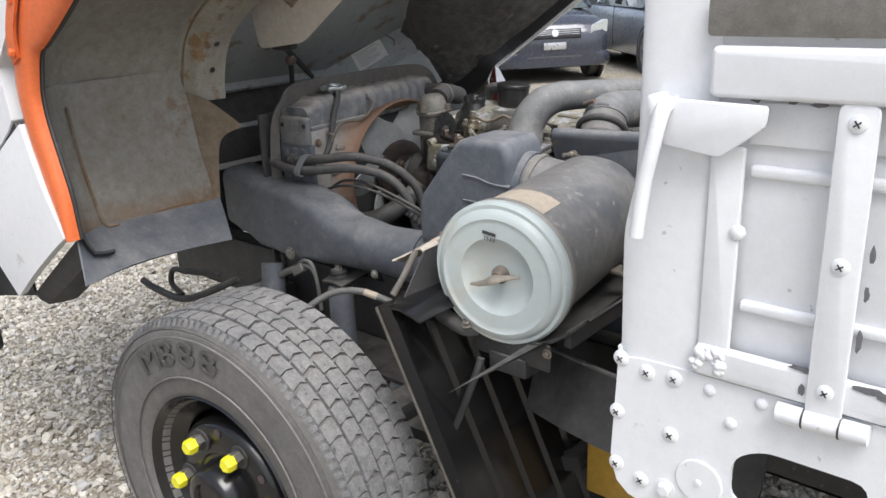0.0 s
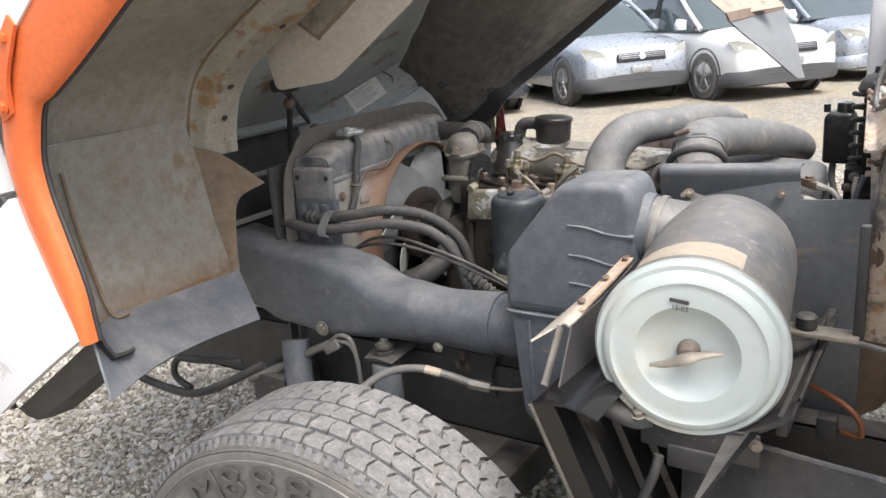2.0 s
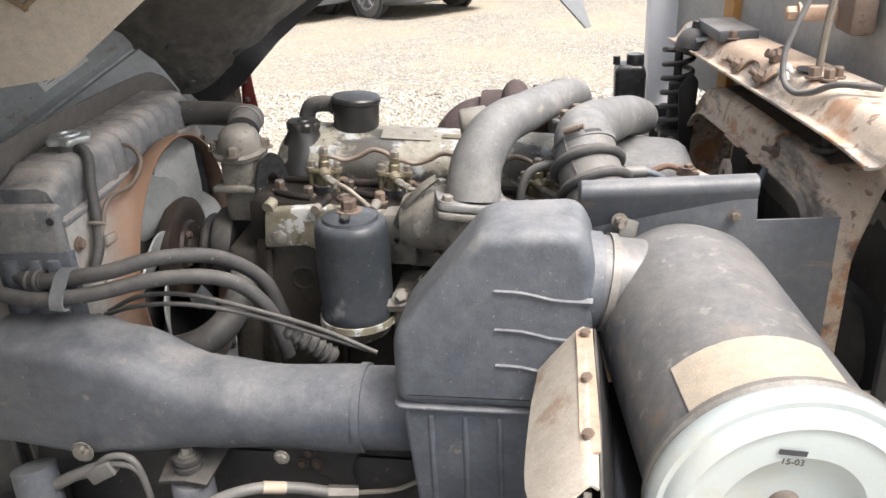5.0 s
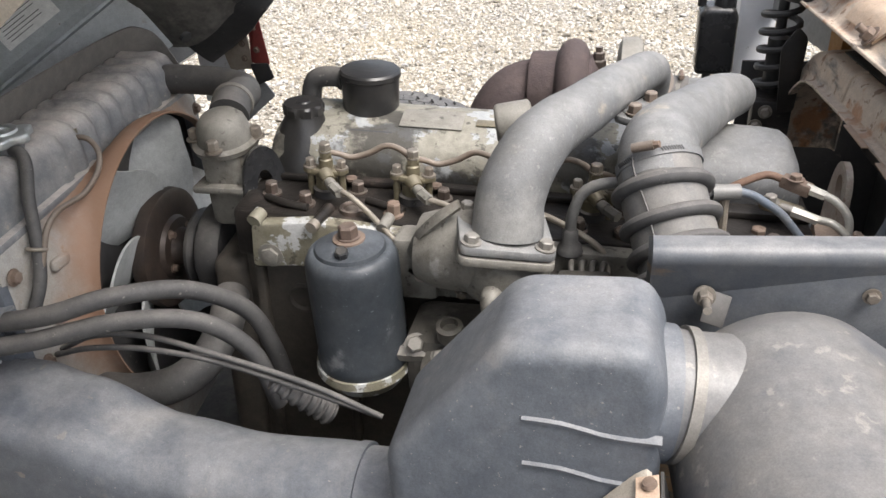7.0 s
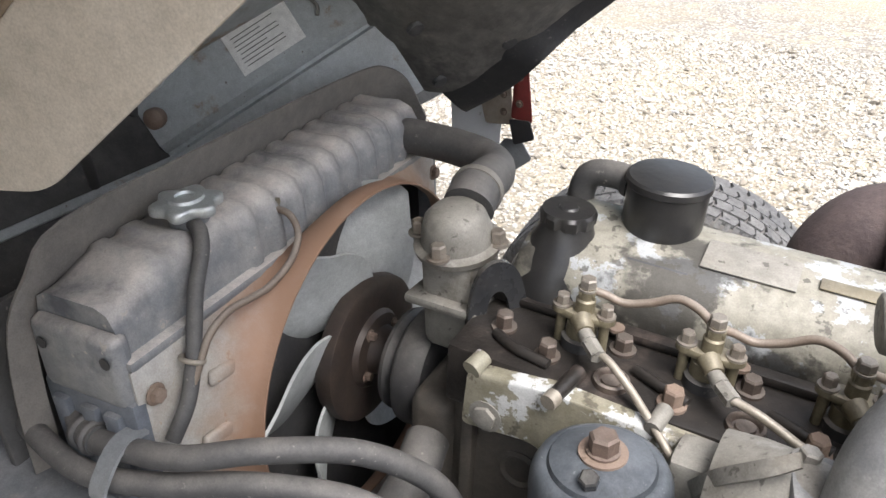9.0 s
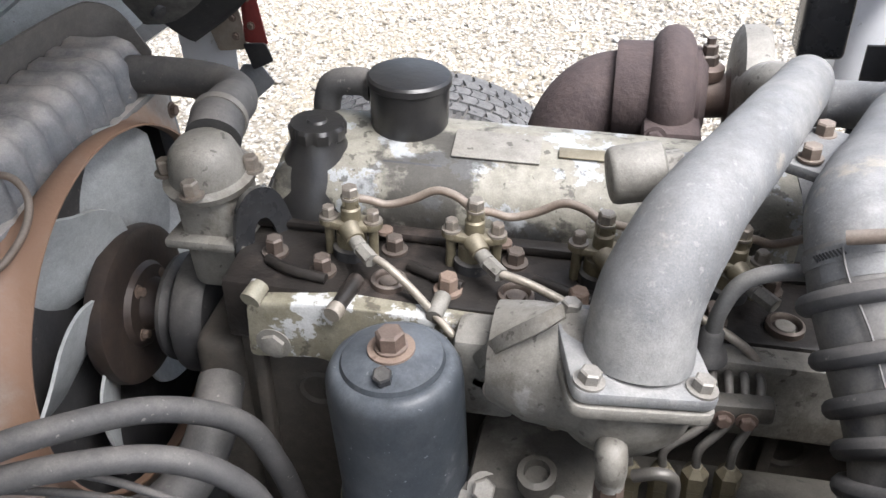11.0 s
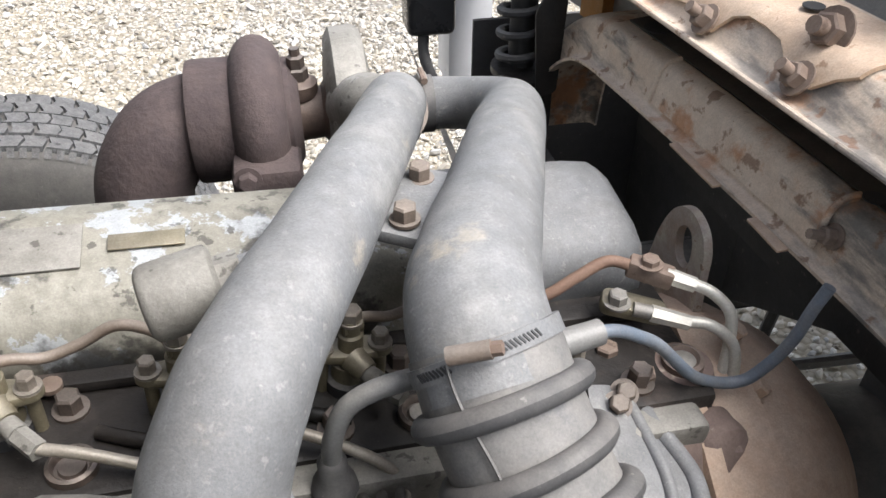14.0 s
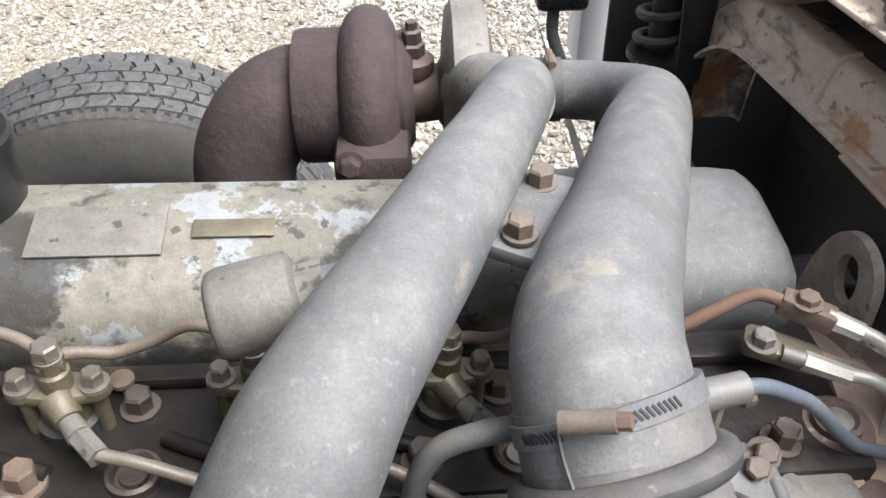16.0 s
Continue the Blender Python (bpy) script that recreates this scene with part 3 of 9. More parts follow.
def pebble_material():
    m = bpy.data.materials.new("pebble")
    m.use_nodes = True
    n, l = m.node_tree.nodes, m.node_tree.links
    b = n["Principled BSDF"]
    ge = n.new("ShaderNodeNewGeometry")
    cr = n.new("ShaderNodeValToRGB")
    els = cr.color_ramp.elements
    els[0].color, els[1].color = (0.2, 0.18, 0.15, 1), (0.62, 0.59, 0.53, 1)
    for p, c in ((0.25, (0.36, 0.33, 0.275, 1)), (0.5, (0.49, 0.455, 0.385, 1)), (0.72, (0.38, 0.375, 0.365, 1)), (0.85, (0.53, 0.49, 0.42, 1))):
        els.new(p).color = c
    l.new(ge.outputs["Random Per Island"], cr.inputs[0])
    no = n.new("ShaderNodeTexNoise")
    no.inputs["Scale"].default_value, no.inputs["Detail"].default_value = 180, 4
    tc = n.new("ShaderNodeTexCoord")
    l.new(tc.outputs["Object"], no.inputs["Vector"])
    hs = n.new("ShaderNodeHueSaturation")
    mr = n.new("ShaderNodeMapRange")
    mr.inputs["To Min"].default_value, mr.inputs["To Max"].default_value = 0.75, 1.2
    l.new(no.outputs["Fac"], mr.inputs["Value"])
    l.new(mr.outputs[0], hs.inputs["Value"])
    l.new(cr.outputs[0], hs.inputs["Color"])
    l.new(hs.outputs[0], b.inputs["Base Color"])
    b.inputs["Roughness"].default_value = 0.8
    return m


M["pebble"] = pebble_material()


def ground_z(y):
    """The yard falls away slightly towards the parked cars."""
    return 0.063 - 0.0155 * (min(max(y, -8.0), 15.0) - 1.1)


gbm = bmesh.new()
bmesh.ops.create_grid(gbm, x_segments=60, y_segments=60, size=400)
for v in gbm.verts:
    v.co.x, v.co.y = v.co.x * abs(v.co.x) / 400, v.co.y * abs(v.co.y) / 400 + 5
    v.co.z = ground_z(v.co.y)
tagged(part("ground", gbm, M["gravel"], smooth=0), "pale grey and tan gravel of a parking yard", "ground", kind="structure")


def pebbles(name, lo, hi, spacing, size, label, seed):
    """Loose stones over a stretch of ground, as one mesh."""
    rng = np.random.default_rng(seed)
    ico = bmesh.new()
    bmesh.ops.create_icosphere(ico, subdivisions=1, radius=1)
    base = np.array([v.co[:] for v in ico.verts])
    tri = np.array([[v.index for v in f.verts] for f in ico.faces])
    ico.free()
    nx, ny = int((hi[0] - lo[0]) / spacing), int((hi[1] - lo[1]) / spacing)
    gx, gy = np.meshgrid(np.arange(nx), np.arange(ny), indexing="ij")
    cen = np.stack([lo[0] + (gx + rng.random(gx.shape)) * spacing, lo[1] + (gy + rng.random(gy.shape)) * spacing], -1).reshape(-1, 2)
    k = len(cen)
    rad = size * rng.lognormal(-0.15, 0.4, k).clip(0.35, 2.4)
    q = rng.normal(size=(k, 4))
    q /= np.linalg.norm(q, axis=1, keepdims=True)
    w, x, y, z = q.T
    rot = np.stack([1 - 2 * (y * y + z * z), 2 * (x * y - z * w), 2 * (x * z + y * w), 2 * (x * y + z * w), 1 - 2 * (x * x + z * z), 2 * (y * z - x * w),
                    2 * (x * z - y * w), 2 * (y * z + x * w), 1 - 2 * (x * x + y * y)], -1).reshape(k, 3, 3)
    shape = base[None] * (1 + 0.28 * rng.normal(size=(k, 12, 1)).clip(-1.3, 1.3)) * np.stack([rng.uniform(0.8, 1.3, k), rng.uniform(0.6, 1.0, k), rng.uniform(0.45, 0.8, k)], -1)[:, None]
    pts = np.einsum("kij,kvj->kvi", rot, shape) * rad[:, None, None]
    pts[..., 2] *= 0.8
    pts[..., :2] += cen[:, None]
    pts[..., 2] += (rad * rng.uniform(0.05, 0.6, k) + 0.063 - 0.0155 * (cen[:, 1] - 1.1))[:, None]
    faces = (tri[None] + 12 * np.arange(k)[:, None, None]).reshape(-1, 3)
    me = bpy.data.meshes.new(name)
    me.from_pydata(pts.reshape(-1, 3).tolist(), [], faces.tolist())
    me.materials.append(M["pebble"])
    ob = new(name, me)
    return tagged(ob, label, "gravel", kind="stuff")


pebbles("gravel_stones", (-4.6, 0.2), (-1.6, 3.4), 0.0155, 0.0095, "loose grey, tan and white crushed stones", 3)
pebbles("gravel_stones", (-1.6, 1.4), (-0.2, 5.2), 0.018, 0.0105, "loose grey, tan and white crushed stones", 4)
pebbles("gravel_stones", (-5.4, 3.4), (-1.6, 7.4), 0.027, 0.0105, "loose pale crushed stones over the yard", 5)
pebbles("gravel_stones", (-1.6, 5.2), (1.2, 7.4), 0.03, 0.011, "loose pale crushed stones over the yard", 6)
pebbles("gravel_stones", (-0.2, 2.6), (1.2, 5.2), 0.03, 0.011, "loose pale crushed stones over the yard", 7)


# ---- wheels ----
TR, TW = 0.405, 0.235


def wheel(name, x, y, z, face, label, turn=0.0):
    """A truck wheel whose outer side looks along y times face."""
    w = thing(name, (x, y, z - TR * 0.957), label, "wheel", "front wheels of the truck")
    m = Matrix.Translation((x, y, z)) @ Matrix.Rotation(radians(turn), 4, "Z") @ Matrix.Rotation(radians(90 * face), 4, "X") @ Matrix.Diagonal((0.957, 0.957, 1.0, 1.0))
    h = TW / 2
    prof = [(0.215, -h * 0.82), (0.235, -h * 0.95), (0.30, -h * 1.02), (0.35, -h * 0.97), (0.385, -h * 0.86), (0.394, -h * 0.78), (0.397, -h * 0.4), (0.398, 0), (0.397, h * 0.4), (0.394, h * 0.78),
            (0.385, h * 0.86), (0.35, h * 0.97), (0.335, h * 1.0), (0.33, h * 0.995), (0.30, h * 1.02), (0.245, h * 0.985), (0.24, h * 0.96), (0.235, h * 0.95), (0.215, h * 0.82), (0.2, h * 0.6), (0.2, -h * 0.6), (0.215, -h * 0.82)]
    bm = bmesh.new()
    seg = 96
    rows = [[bm.verts.new(m @ Vector((r * math.cos(2 * math.pi * j / seg), r * math.sin(2 * math.pi * j / seg), q))) for j in range(seg)] for r, q in prof[:-1]]
    rows.append(rows[0])
    for a, b in zip(rows, rows[1:]):
        for j in range(seg):
            bm.faces.new((a[j], a[(j + 1) % seg], b[(j + 1) % seg], b[j]))
    tyre = part("tyre", bm, M["tyre"], w, "worn grey-black rubber tyre")
    # tread blocks in five rows
    tb = bmesh.new()
    count = 64
    dice = np.random.default_rng(12)
    bands = [(-0.81, -0.49, 0.0), (-0.475, -0.165, 0.5), (-0.15, 0.15, 0.15), (0.165, 0.475, 0.65), (0.49, 0.81, 0.2)]
    for k in range(count):
        for lo, hi, off in bands:
            a0 = 2 * math.pi * (k + off + dice.uniform(-0.05, 0.05)) / count
            wd = 2 * math.pi / count * dice.uniform(0.88, 0.94)
            r0, r1 = 0.392, TR if abs(lo + hi) < 1.1 else TR - 0.003
            sk = 0.22 if lo < -0.1 and hi < 0 else -0.22 if lo > 0 else 0.12
            mid, kink = (lo + hi) / 2 + dice.uniform(-0.05, 0.05), dice.uniform(0.12, 0.26)
            out = [(0.0, lo), (kink, mid - 0.04), (0.02, hi), (0.98, hi), (1.0 + kink * 0.8, mid + 0.04), (1.0, lo)]
            low, top = [], []
            for f, q in out:
                ang = a0 + wd * (f + sk * (q - lo))
                low.append(tb.verts.new(m @ Vector((r0 * math.cos(ang), r0 * math.sin(ang), q * h))))
                ang2 = a0 + wd * (0.5 + (f - 0.5) * 0.96 + sk * (q - lo))
                qq = (lo + hi) / 2 + (q - (lo + hi) / 2) * 0.94
                top.append(tb.verts.new(m @ Vector((r1 * math.cos(ang2), r1 * math.sin(ang2), qq * h))))
            tb.faces.new(top)
            for j in range(6):
                tb.faces.new((low[j], low[(j + 1) % 6], top[(j + 1) % 6], top[j]))
    for k in range(count * 2):
        a0, wd = math.pi * k / count, math.pi / count * 0.6
        for q0, q1 in ((0.80, 0.88), (-0.88, -0.80)):
            vs = []
            for r, q in ((0.398, q0), (0.384, q1 if q0 > 0 else q0)):
                qq = q0 if r > 0.39 and q0 > 0 else q1 if r > 0.39 else (q1 if q0 > 0 else q0)
                for ang in (a0, a0 + wd):
                    vs.append(tb.verts.new(m @ Vector((r * math.cos(ang), r * math.sin(ang), qq * h * 1.005))))
            tb.faces.new((vs[0], vs[1], vs[3], vs[2]))
    part("tread", tb, M["tread"], tyre, "worn lug tread blocks", smooth=0, kind="stuff")
    # rim, dished hub and nuts
    rim = part("rim", lathe([(0.2, -h * 0.8), (0.226, -h * 0.86), (0.226, -h * 0.8), (0.19, -h * 0.6), (0.19, h * 0.5), (0.214, h * 0.72), (0.228, h * 0.9), (0.232, h * 0.93), (0.228, h * 0.97), (0.222, h * 0.92),
                             (0.207, h * 0.70), (0.178, h * 0.5), (0.17, -h * 0.1), (0.168, -h * 0.2), (0.166, h * 0.3), (0.163, h * 0.62), (0.156, h * 0.74), (0.148, h * 0.78), (0.09, h * 0.78), (0.085, h * 0.74), (0, h * 0.74)], m, 64), M["blackgloss"], w, "glossy black steel rim")
    for k in range(6):
        a = 2 * math.pi * k / 6 + 0.55
        hole = lathe([(0, 0.0), (0.009, 0.0), (0.010, 0.003), (0.0, 0.004)], m @ Matrix.Translation((0.142 * math.cos(a), 0.142 * math.sin(a), h * 0.775)), 16)
        part("stud_end", hole, M["rustiron"], rim)
    for k in range(6):
        a = 2 * math.pi * k / 6 + 1.05
        p = m @ Vector((0.123 * math.cos(a), 0.123 * math.sin(a), h * 0.775))
        way = m.to_3x3() @ Vector((0, 0, 1))
        nut = bolt(p, way, w, 0.0165, 0.02, M["blackmatt"], "wheel_nut")
        cap = lathe([(0.0165, 0.014), (0.0165, 0.036), (0.0135, 0.042), (0, 0.042)], along(p, way, 0.2), 6)
        part("nut_cap", cap, M["yellow"], nut, "bright yellow nut cap", smooth=25)
    part("hub", lathe([(0.078, h * 0.73), (0.074, h * 0.9), (0.07, h * 1.12), (0.06, h * 1.2), (0.045, h * 1.21), (0.04, h * 1.14), (0, h * 1.14)], m, 32), M["blackgloss"], w, "black axle hub with a recessed cap")
    return w


near_wheel = wheel("truck_wheel", -1.41, 1.106, 0.452, 1, "truck wheel with worn lug tyre and black rim", 5)
wheel("truck_wheel", -1.70, 2.90, 0.42, -1, "far-side truck wheel with worn lug tyre", 8)
# moulded figures on the tyre's side
def lettering(text, size, m, material, parent, name, label="", depth=0.0015, bold=0.0):
    cu = bpy.data.curves.new(name, "FONT")
    cu.body, cu.size, cu.extrude, cu.align_x, cu.align_y = text, size, depth, "CENTER", "CENTER"
    cu.offset = size * bold
    tmp = bpy.data.objects.new(name, cu)
    me = bpy.data.meshes.new_from_object(tmp)
    bpy.data.objects.remove(tmp)
    me.transform(m)
    me.materials.clear()
    me.materials.append(material)
    ob = new(name, me)
    ob.parent = parent
    ob.matrix_parent_inverse = Matrix.Translation(-parent.location)
    if label:
        ob["label"] = label
    return ob


WH = Matrix.Translation((-1.405, 1.106, 0.466)) @ Matrix.Rotation(radians(5), 4, "Z") @ Matrix.Rotation(radians(90), 4, "X") @ Matrix.Translation((0, 0, TW / 2 + 0.0042))
near_tyre = [o for o in near_wheel.children if o.name.startswith("tyre")][0]
for k, ch_ in enumerate("M888"):
    a = radians(121 - 12.5 * k)
    lettering(ch_, 0.074, WH @ Matrix.Rotation(a - math.pi / 2, 4, "Z") @ Matrix.Translation((0, 0.302, 0)) @ Matrix.Diagonal((1.45, 1.0, 1.0, 1.0)), M["tyre_mark"], near_tyre, "moulded_letter", bold=0.0)
for r0 in (0.252, 0.337, 0.352):
    part("moulded_ring", lathe([(r0, -0.002), (r0 + 0.001, 0.001 if r0 < 0.34 else -0.004), (r0 + 0.003, 0.001 if r0 < 0.34 else -0.004), (r0 + 0.004, -0.002)], WH, 96, caps=False), M["tyre"], near_tyre)


Y, Z, X = Vector((0, 1, 0)), Vector((0, 0, 1)), Vector((1, 0, 0))

# ---- air cleaner ----
ac = thing("air_cleaner", (-0.87, 1.48, 0.85), "dusty dark grey cylindrical air cleaner with pale lid", "air cleaner")
LIDM = Matrix.Translation((-0.8775, 1.258, 0.960)) @ Matrix.Rotation(radians(7.5), 4, "Z") @ Matrix.Rotation(radians(1.7), 4, "X") @ Matrix.Diagonal((1.05, 1.0, 1.05, 1.0)) @ Matrix.Translation((0.870, -1.262, -0.968))
AC = LIDM @ along((-0.870, 1.262, 0.968), (0, 1, 0.0))
part("canister", lathe([(0.0, 0.03), (0.111, 0.03), (0.113, 0.036), (0.113, 0.36), (0.111, 0.40), (0.1, 0.435), (0.078, 0.452), (0.0, 0.455)], AC, 64), M["cleaner"], ac)
lid = part("lid", lathe([(0.0, 0.034), (0.118, 0.034), (0.1225, 0.028), (0.1225, 0.016), (0.118, 0.010), (0.112, 0.0105), (0.110, 0.006), (0.105, 0.001), (0.098, -0.001), (0.094, 0.0015), (0.088, 0.001),
                         (0.066, 0.0015), (0.0645, 0.003), (0.060, 0.0075), (0.053, 0.0135), (0.043, 0.018), (0.03, 0.0205), (0.0, 0.021)], AC, 72), M["lid"], ac, "pale blue-grey lid with a dished middle")
part("wing_stem", lathe([(0.015, 0.03), (0.0145, 0.012), (0.012, 0.008), (0.009, 0.0), (0.0, -0.002)], AC, 24), M["tarp"], lid, "rusty stud")
part("wing_nut", tube([LIDM @ Vector(p) for p in ((-0.916, 1.259, 0.951), (-0.893, 1.256, 0.957), (-0.87, 1.252, 0.968), (-0.848, 1.256, 0.974), (-0.826, 1.259, 0.977))], [0.003, 0.006, 0.0095, 0.006, 0.003], 12, squash=0.5), M["steelpipe"], lid, "dull brown-grey wing nut")
part("clamp_ring", lathe([(0.118, 0.034), (0.1215, 0.038), (0.1215, 0.044), (0.1135, 0.048)], AC, 64), M["zinc"], ac)
lab = bmesh.new()
rows = []
for k in range(9):
    a = radians(44 + k * 9.6)
    rows.append([lab.verts.new(AC @ Vector((0.1142 * math.cos(a), 0.1142 * math.sin(a), q))) for q in (0.052, 0.125)])
for a, b in zip(rows, rows[1:]):
    lab.faces.new((a[0], a[1], b[1], b[0]))
bmesh.ops.recalc_face_normals(lab, faces=lab.faces)
part("paper_label", lab, M["label"], ac, "faded tan paper label")
bars = bmesh.new()
for k, (w, q) in enumerate(((0.024, 0.0), )):
    box((w, 0.0008, 0.005), LIDM @ Matrix.Translation((-0.879, 1.2608, 1.042 + q)) @ Matrix.Rotation(radians(9), 4, "Y"), 0, bm=bars)
part("maker_mark", bars, M["ink"], lid, "small dark printed mark")
LIDNUM = LIDM @ Matrix.Translation((-0.8785, 1.2604, 1.0325)) @ Matrix.Rotation(radians(9), 4, "Y") @ Matrix.Rotation(radians(90), 4, "X")
lettering("15-03", 0.009, LIDNUM, M["ink"], lid, "printed_number", depth=0.0003)
part("outlet_neck", tube([(-0.90, 1.655, 0.985), (-0.97, 1.63, 1.005), (-1.03, 1.615, 1.022), (-1.06, 1.612, 1.026)], [0.075, 0.066, 0.0615, 0.061], 40), M["cleaner"], ac)
part("neck_clamp", tube([(-1.040, 1.614, 1.0235), (-1.030, 1.615, 1.0215)], [0.0655, 0.0655], 40), M["zinc"], ac, "thin steel clamp band")

# ---- resonator box ----
rb = thing("intake_resonator", (-1.2, 1.66, 0.62), "dusty grey plastic intake resonator box with ribs", "air box")
RB = Matrix(((1, 0, 0, 0), (0, 0, -1, 1.660), (0, 1, 0, 0), (0, 0, 0, 1)))
part("upper_shell", pillow(round_poly([(-1.312, 0.862), (-1.050, 0.862), (-1.050, 1.085), (-1.070, 1.124), (-1.190, 1.118), (-1.312, 0.970)], 0.022, 5), 0.121, RB, 0.02, 6), M["plastic"], rb)
part("lower_shell", pillow(round_poly([(-1.285, 0.64), (-1.255, 0.62), (-1.075, 0.62), (-1.057, 0.64), (-1.057, 0.859), (-1.306, 0.859)], 0.02, 3), 0.112, Matrix.Translation((0, -0.002, 0)) @ RB, 0.008, 4), M["plastic"], rb)
part("seam_flange", prism(round_poly([(-1.316, 1.537), (-1.046, 1.537), (-1.046, 1.664), (-1.316, 1.664)], 0.02), 0.005, Matrix.Translation((0, 0, 0.858)), 0.002), M["plastic"], rb)
for z0 in (1.038, 0.983, 0.930):
    rows = []
    for k in range(8):
        f = k / 7
        x = -1.174 + 0.122 * f
        z = z0 + 0.004 - 0.012 * (1 / (1 + math.exp(-12 * (f - 0.45))))
        rows.append([(x, 1.543, z - 0.0045), (x, 1.5365, z - 0.003), (x, 1.5355, z + 0.001), (x, 1.543, z + 0.0045)])
    part("moulded_rib", sheet(rows, 0.002), M["plastic"], rb)
for k in range(5):
    x = -1.268 + k * 0.047
    part("moulded_rib", span((x, 1.543, 0.66), (x + 0.008, 1.557, 0.845), 0.003), M["plastic"], rb)
part("outlet_collar", tube([(-1.066, 1.611, 1.027), (-1.046, 1.613, 1.0245)], [0.066, 0.0655], 40), M["plastic"], rb)

# ---- intake duct ----
du = thing("intake_duct", (-1.7, 1.67, 0.65), "dusty grey plastic intake duct along the frame", "duct")


def duct_row(x, y0, y1, z0, z1, r=0.03, n=5):
    out = []
    for cx, cz, a0 in ((y1 - r, z1 - r, 0), (y0 + r, z1 - r, 90), (y0 + r, z0 + r, 180), (y1 - r, z0 + r, 270)):
        for k in range(n):
            a = radians(a0 + 90 * k / (n - 1))
            out.append(Vector((x, cx + r * math.cos(a), cz + r * math.sin(a))))
    return out


def loft(rows, bm=None, caps=True):
    bm = bm or bmesh.new()
    grid = [[bm.verts.new(p) for p in r] for r in rows]
    for a, b in zip(grid, grid[1:]):
        for j in range(len(a)):
            bm.faces.new((a[j], a[(j + 1) % len(a)], b[(j + 1) % len(a)], b[j]))
    if caps:
        bm.faces.new(grid[0][::-1])
        bm.faces.new(grid[-1])
    return bm


def blend_rows(keys, n=6):
    """Rows between section keys (x, y0, y1, z0, z1, r), eased."""
    out = []
    for a, b in zip(keys, keys[1:]):
        for k in range(n):
            t = k / n
            e = t * t * (3 - 2 * t)
            out.append(duct_row(a[0] + (b[0] - a[0]) * t, *[p + (q - p) * e for p, q in zip(a[1:], b[1:])]))
    out.append(duct_row(*keys[-1]))
    return out


part("duct_body", loft(blend_rows([(-2.13, 1.58, 1.71, 0.76, 0.935, 0.03), (-2.06, 1.58, 1.715, 0.74, 0.922, 0.03), (-1.98, 1.58, 1.715, 0.715, 0.905, 0.028), (-1.83, 1.57, 1.715, 0.71, 0.90, 0.025), (-1.77, 1.572, 1.715, 0.712, 0.887, 0.03),
                                   (-1.63, 1.578, 1.715, 0.715, 0.845, 0.05), (-1.52, 1.58, 1.71, 0.718, 0.838, 0.054), (-1.39, 1.58, 1.71, 0.715, 0.845, 0.056)])), M["plastic"], du)
part("joint_sleeve", tube([(-1.395, 1.645, 0.782), (-1.28, 1.645, 0.786)], [0.064, 0.064], 32), M["plastic"], du)
part("joint_ring", tube([(-1.392, 1.645, 0.782), (-1.380, 1.645, 0.782)], [0.069, 0.069], 32), M["plastic"], du)
bolt((-1.815, 1.556, 0.737), (0, -1, 0), du, 0.012, 0.008, M["alu"])
bolt((-1.50, 1.57, 0.738), (0, -1, 0), du, 0.008, 0.006, M["alu"])

# ---- baffle plate behind the air cleaner ----
bp = thing("baffle_plate", (-0.9, 1.76, 0.7), "dark blue-grey steel baffle plate with rolled top", "plate")
prof = [(0.045, 1.045), (0.033, 1.085), (0.028, 1.100), (0.032, 1.111), (0.043, 1.114), (0.06, 1.112)]
rows = []
for x in np.linspace(-1.066, -0.826, 6):
    rows.append([(x, 1.686 + q + (x + 1.066) * 0.06, z + 0.006 + (x + 1.066) * 0.03) for q, z in prof])
part("rolled_lip", sheet(rows, 0.004, fine=2), M["baffle"], bp)
part("lip_end", sheet([[(-1.066, 1.686 + q, z + 0.006) for q, z in ((0.045, 1.04), (0.033, 1.085), (0.032, 1.111), (0.06, 1.112))], [(-1.070, 1.70 + q, z + 0.004) for q, z in ((0.045, 1.04), (0.033, 1.085), (0.032, 1.105), (0.06, 1.105))]], 0.003, fine=2), M["baffle"], bp)
part("plate_sheet", prism([(-1.066, 0.62), (-0.715, 0.62), (-0.715, 1.072), (-0.824, 1.066), (-0.826, 1.097), (-1.066, 1.087)], 0.004, Matrix(((1, 0, 0, 0), (0, 0, -1, 1.736), (0, 1, 0, 0), (0, 0, 0, 1))), 0.001), M["baffle"], bp)
bolt((-1.012, 1.717, 1.068), (0, -1, 0.2), bp, 0.0075, 0.014, M["bolt"])
part("bolt_stud", tube([(-1.012, 1.712, 1.069), (-1.012, 1.678, 1.076)], [0.0045, 0.0045], 10), M["bolt"], bp)
part("bolt_tab", box((0.024, 0.003, 0.034), Matrix.Translation((-1.0, 1.713, 1.055)) @ Matrix.Rotation(radians(18), 4, "Y") @ Matrix.Rotation(radians(-35), 4, "X"), 0.001), M["blackmatt"], bp)
bolt((-0.855, 1.728, 1.074), (0, -1, 0), bp, 0.006, 0.006, M["bolt"])

# ---- engine, laid down five degrees to the rear ----
EN = Matrix.Translation((-1.53, 2.026, 0.998)) @ Matrix.Rotation(radians(3.5), 4, "Z") @ Matrix.Rotation(radians(4), 4, "Y") @ Matrix.Translation((0, -2.02, 0))
en = thing("diesel_engine", (-1.3, 2.1, 0.35), "grimy six-cylinder diesel engine with flaking cover paint", "engine")


def e(u, v, w):
    return EN @ Vector((u, v, w))


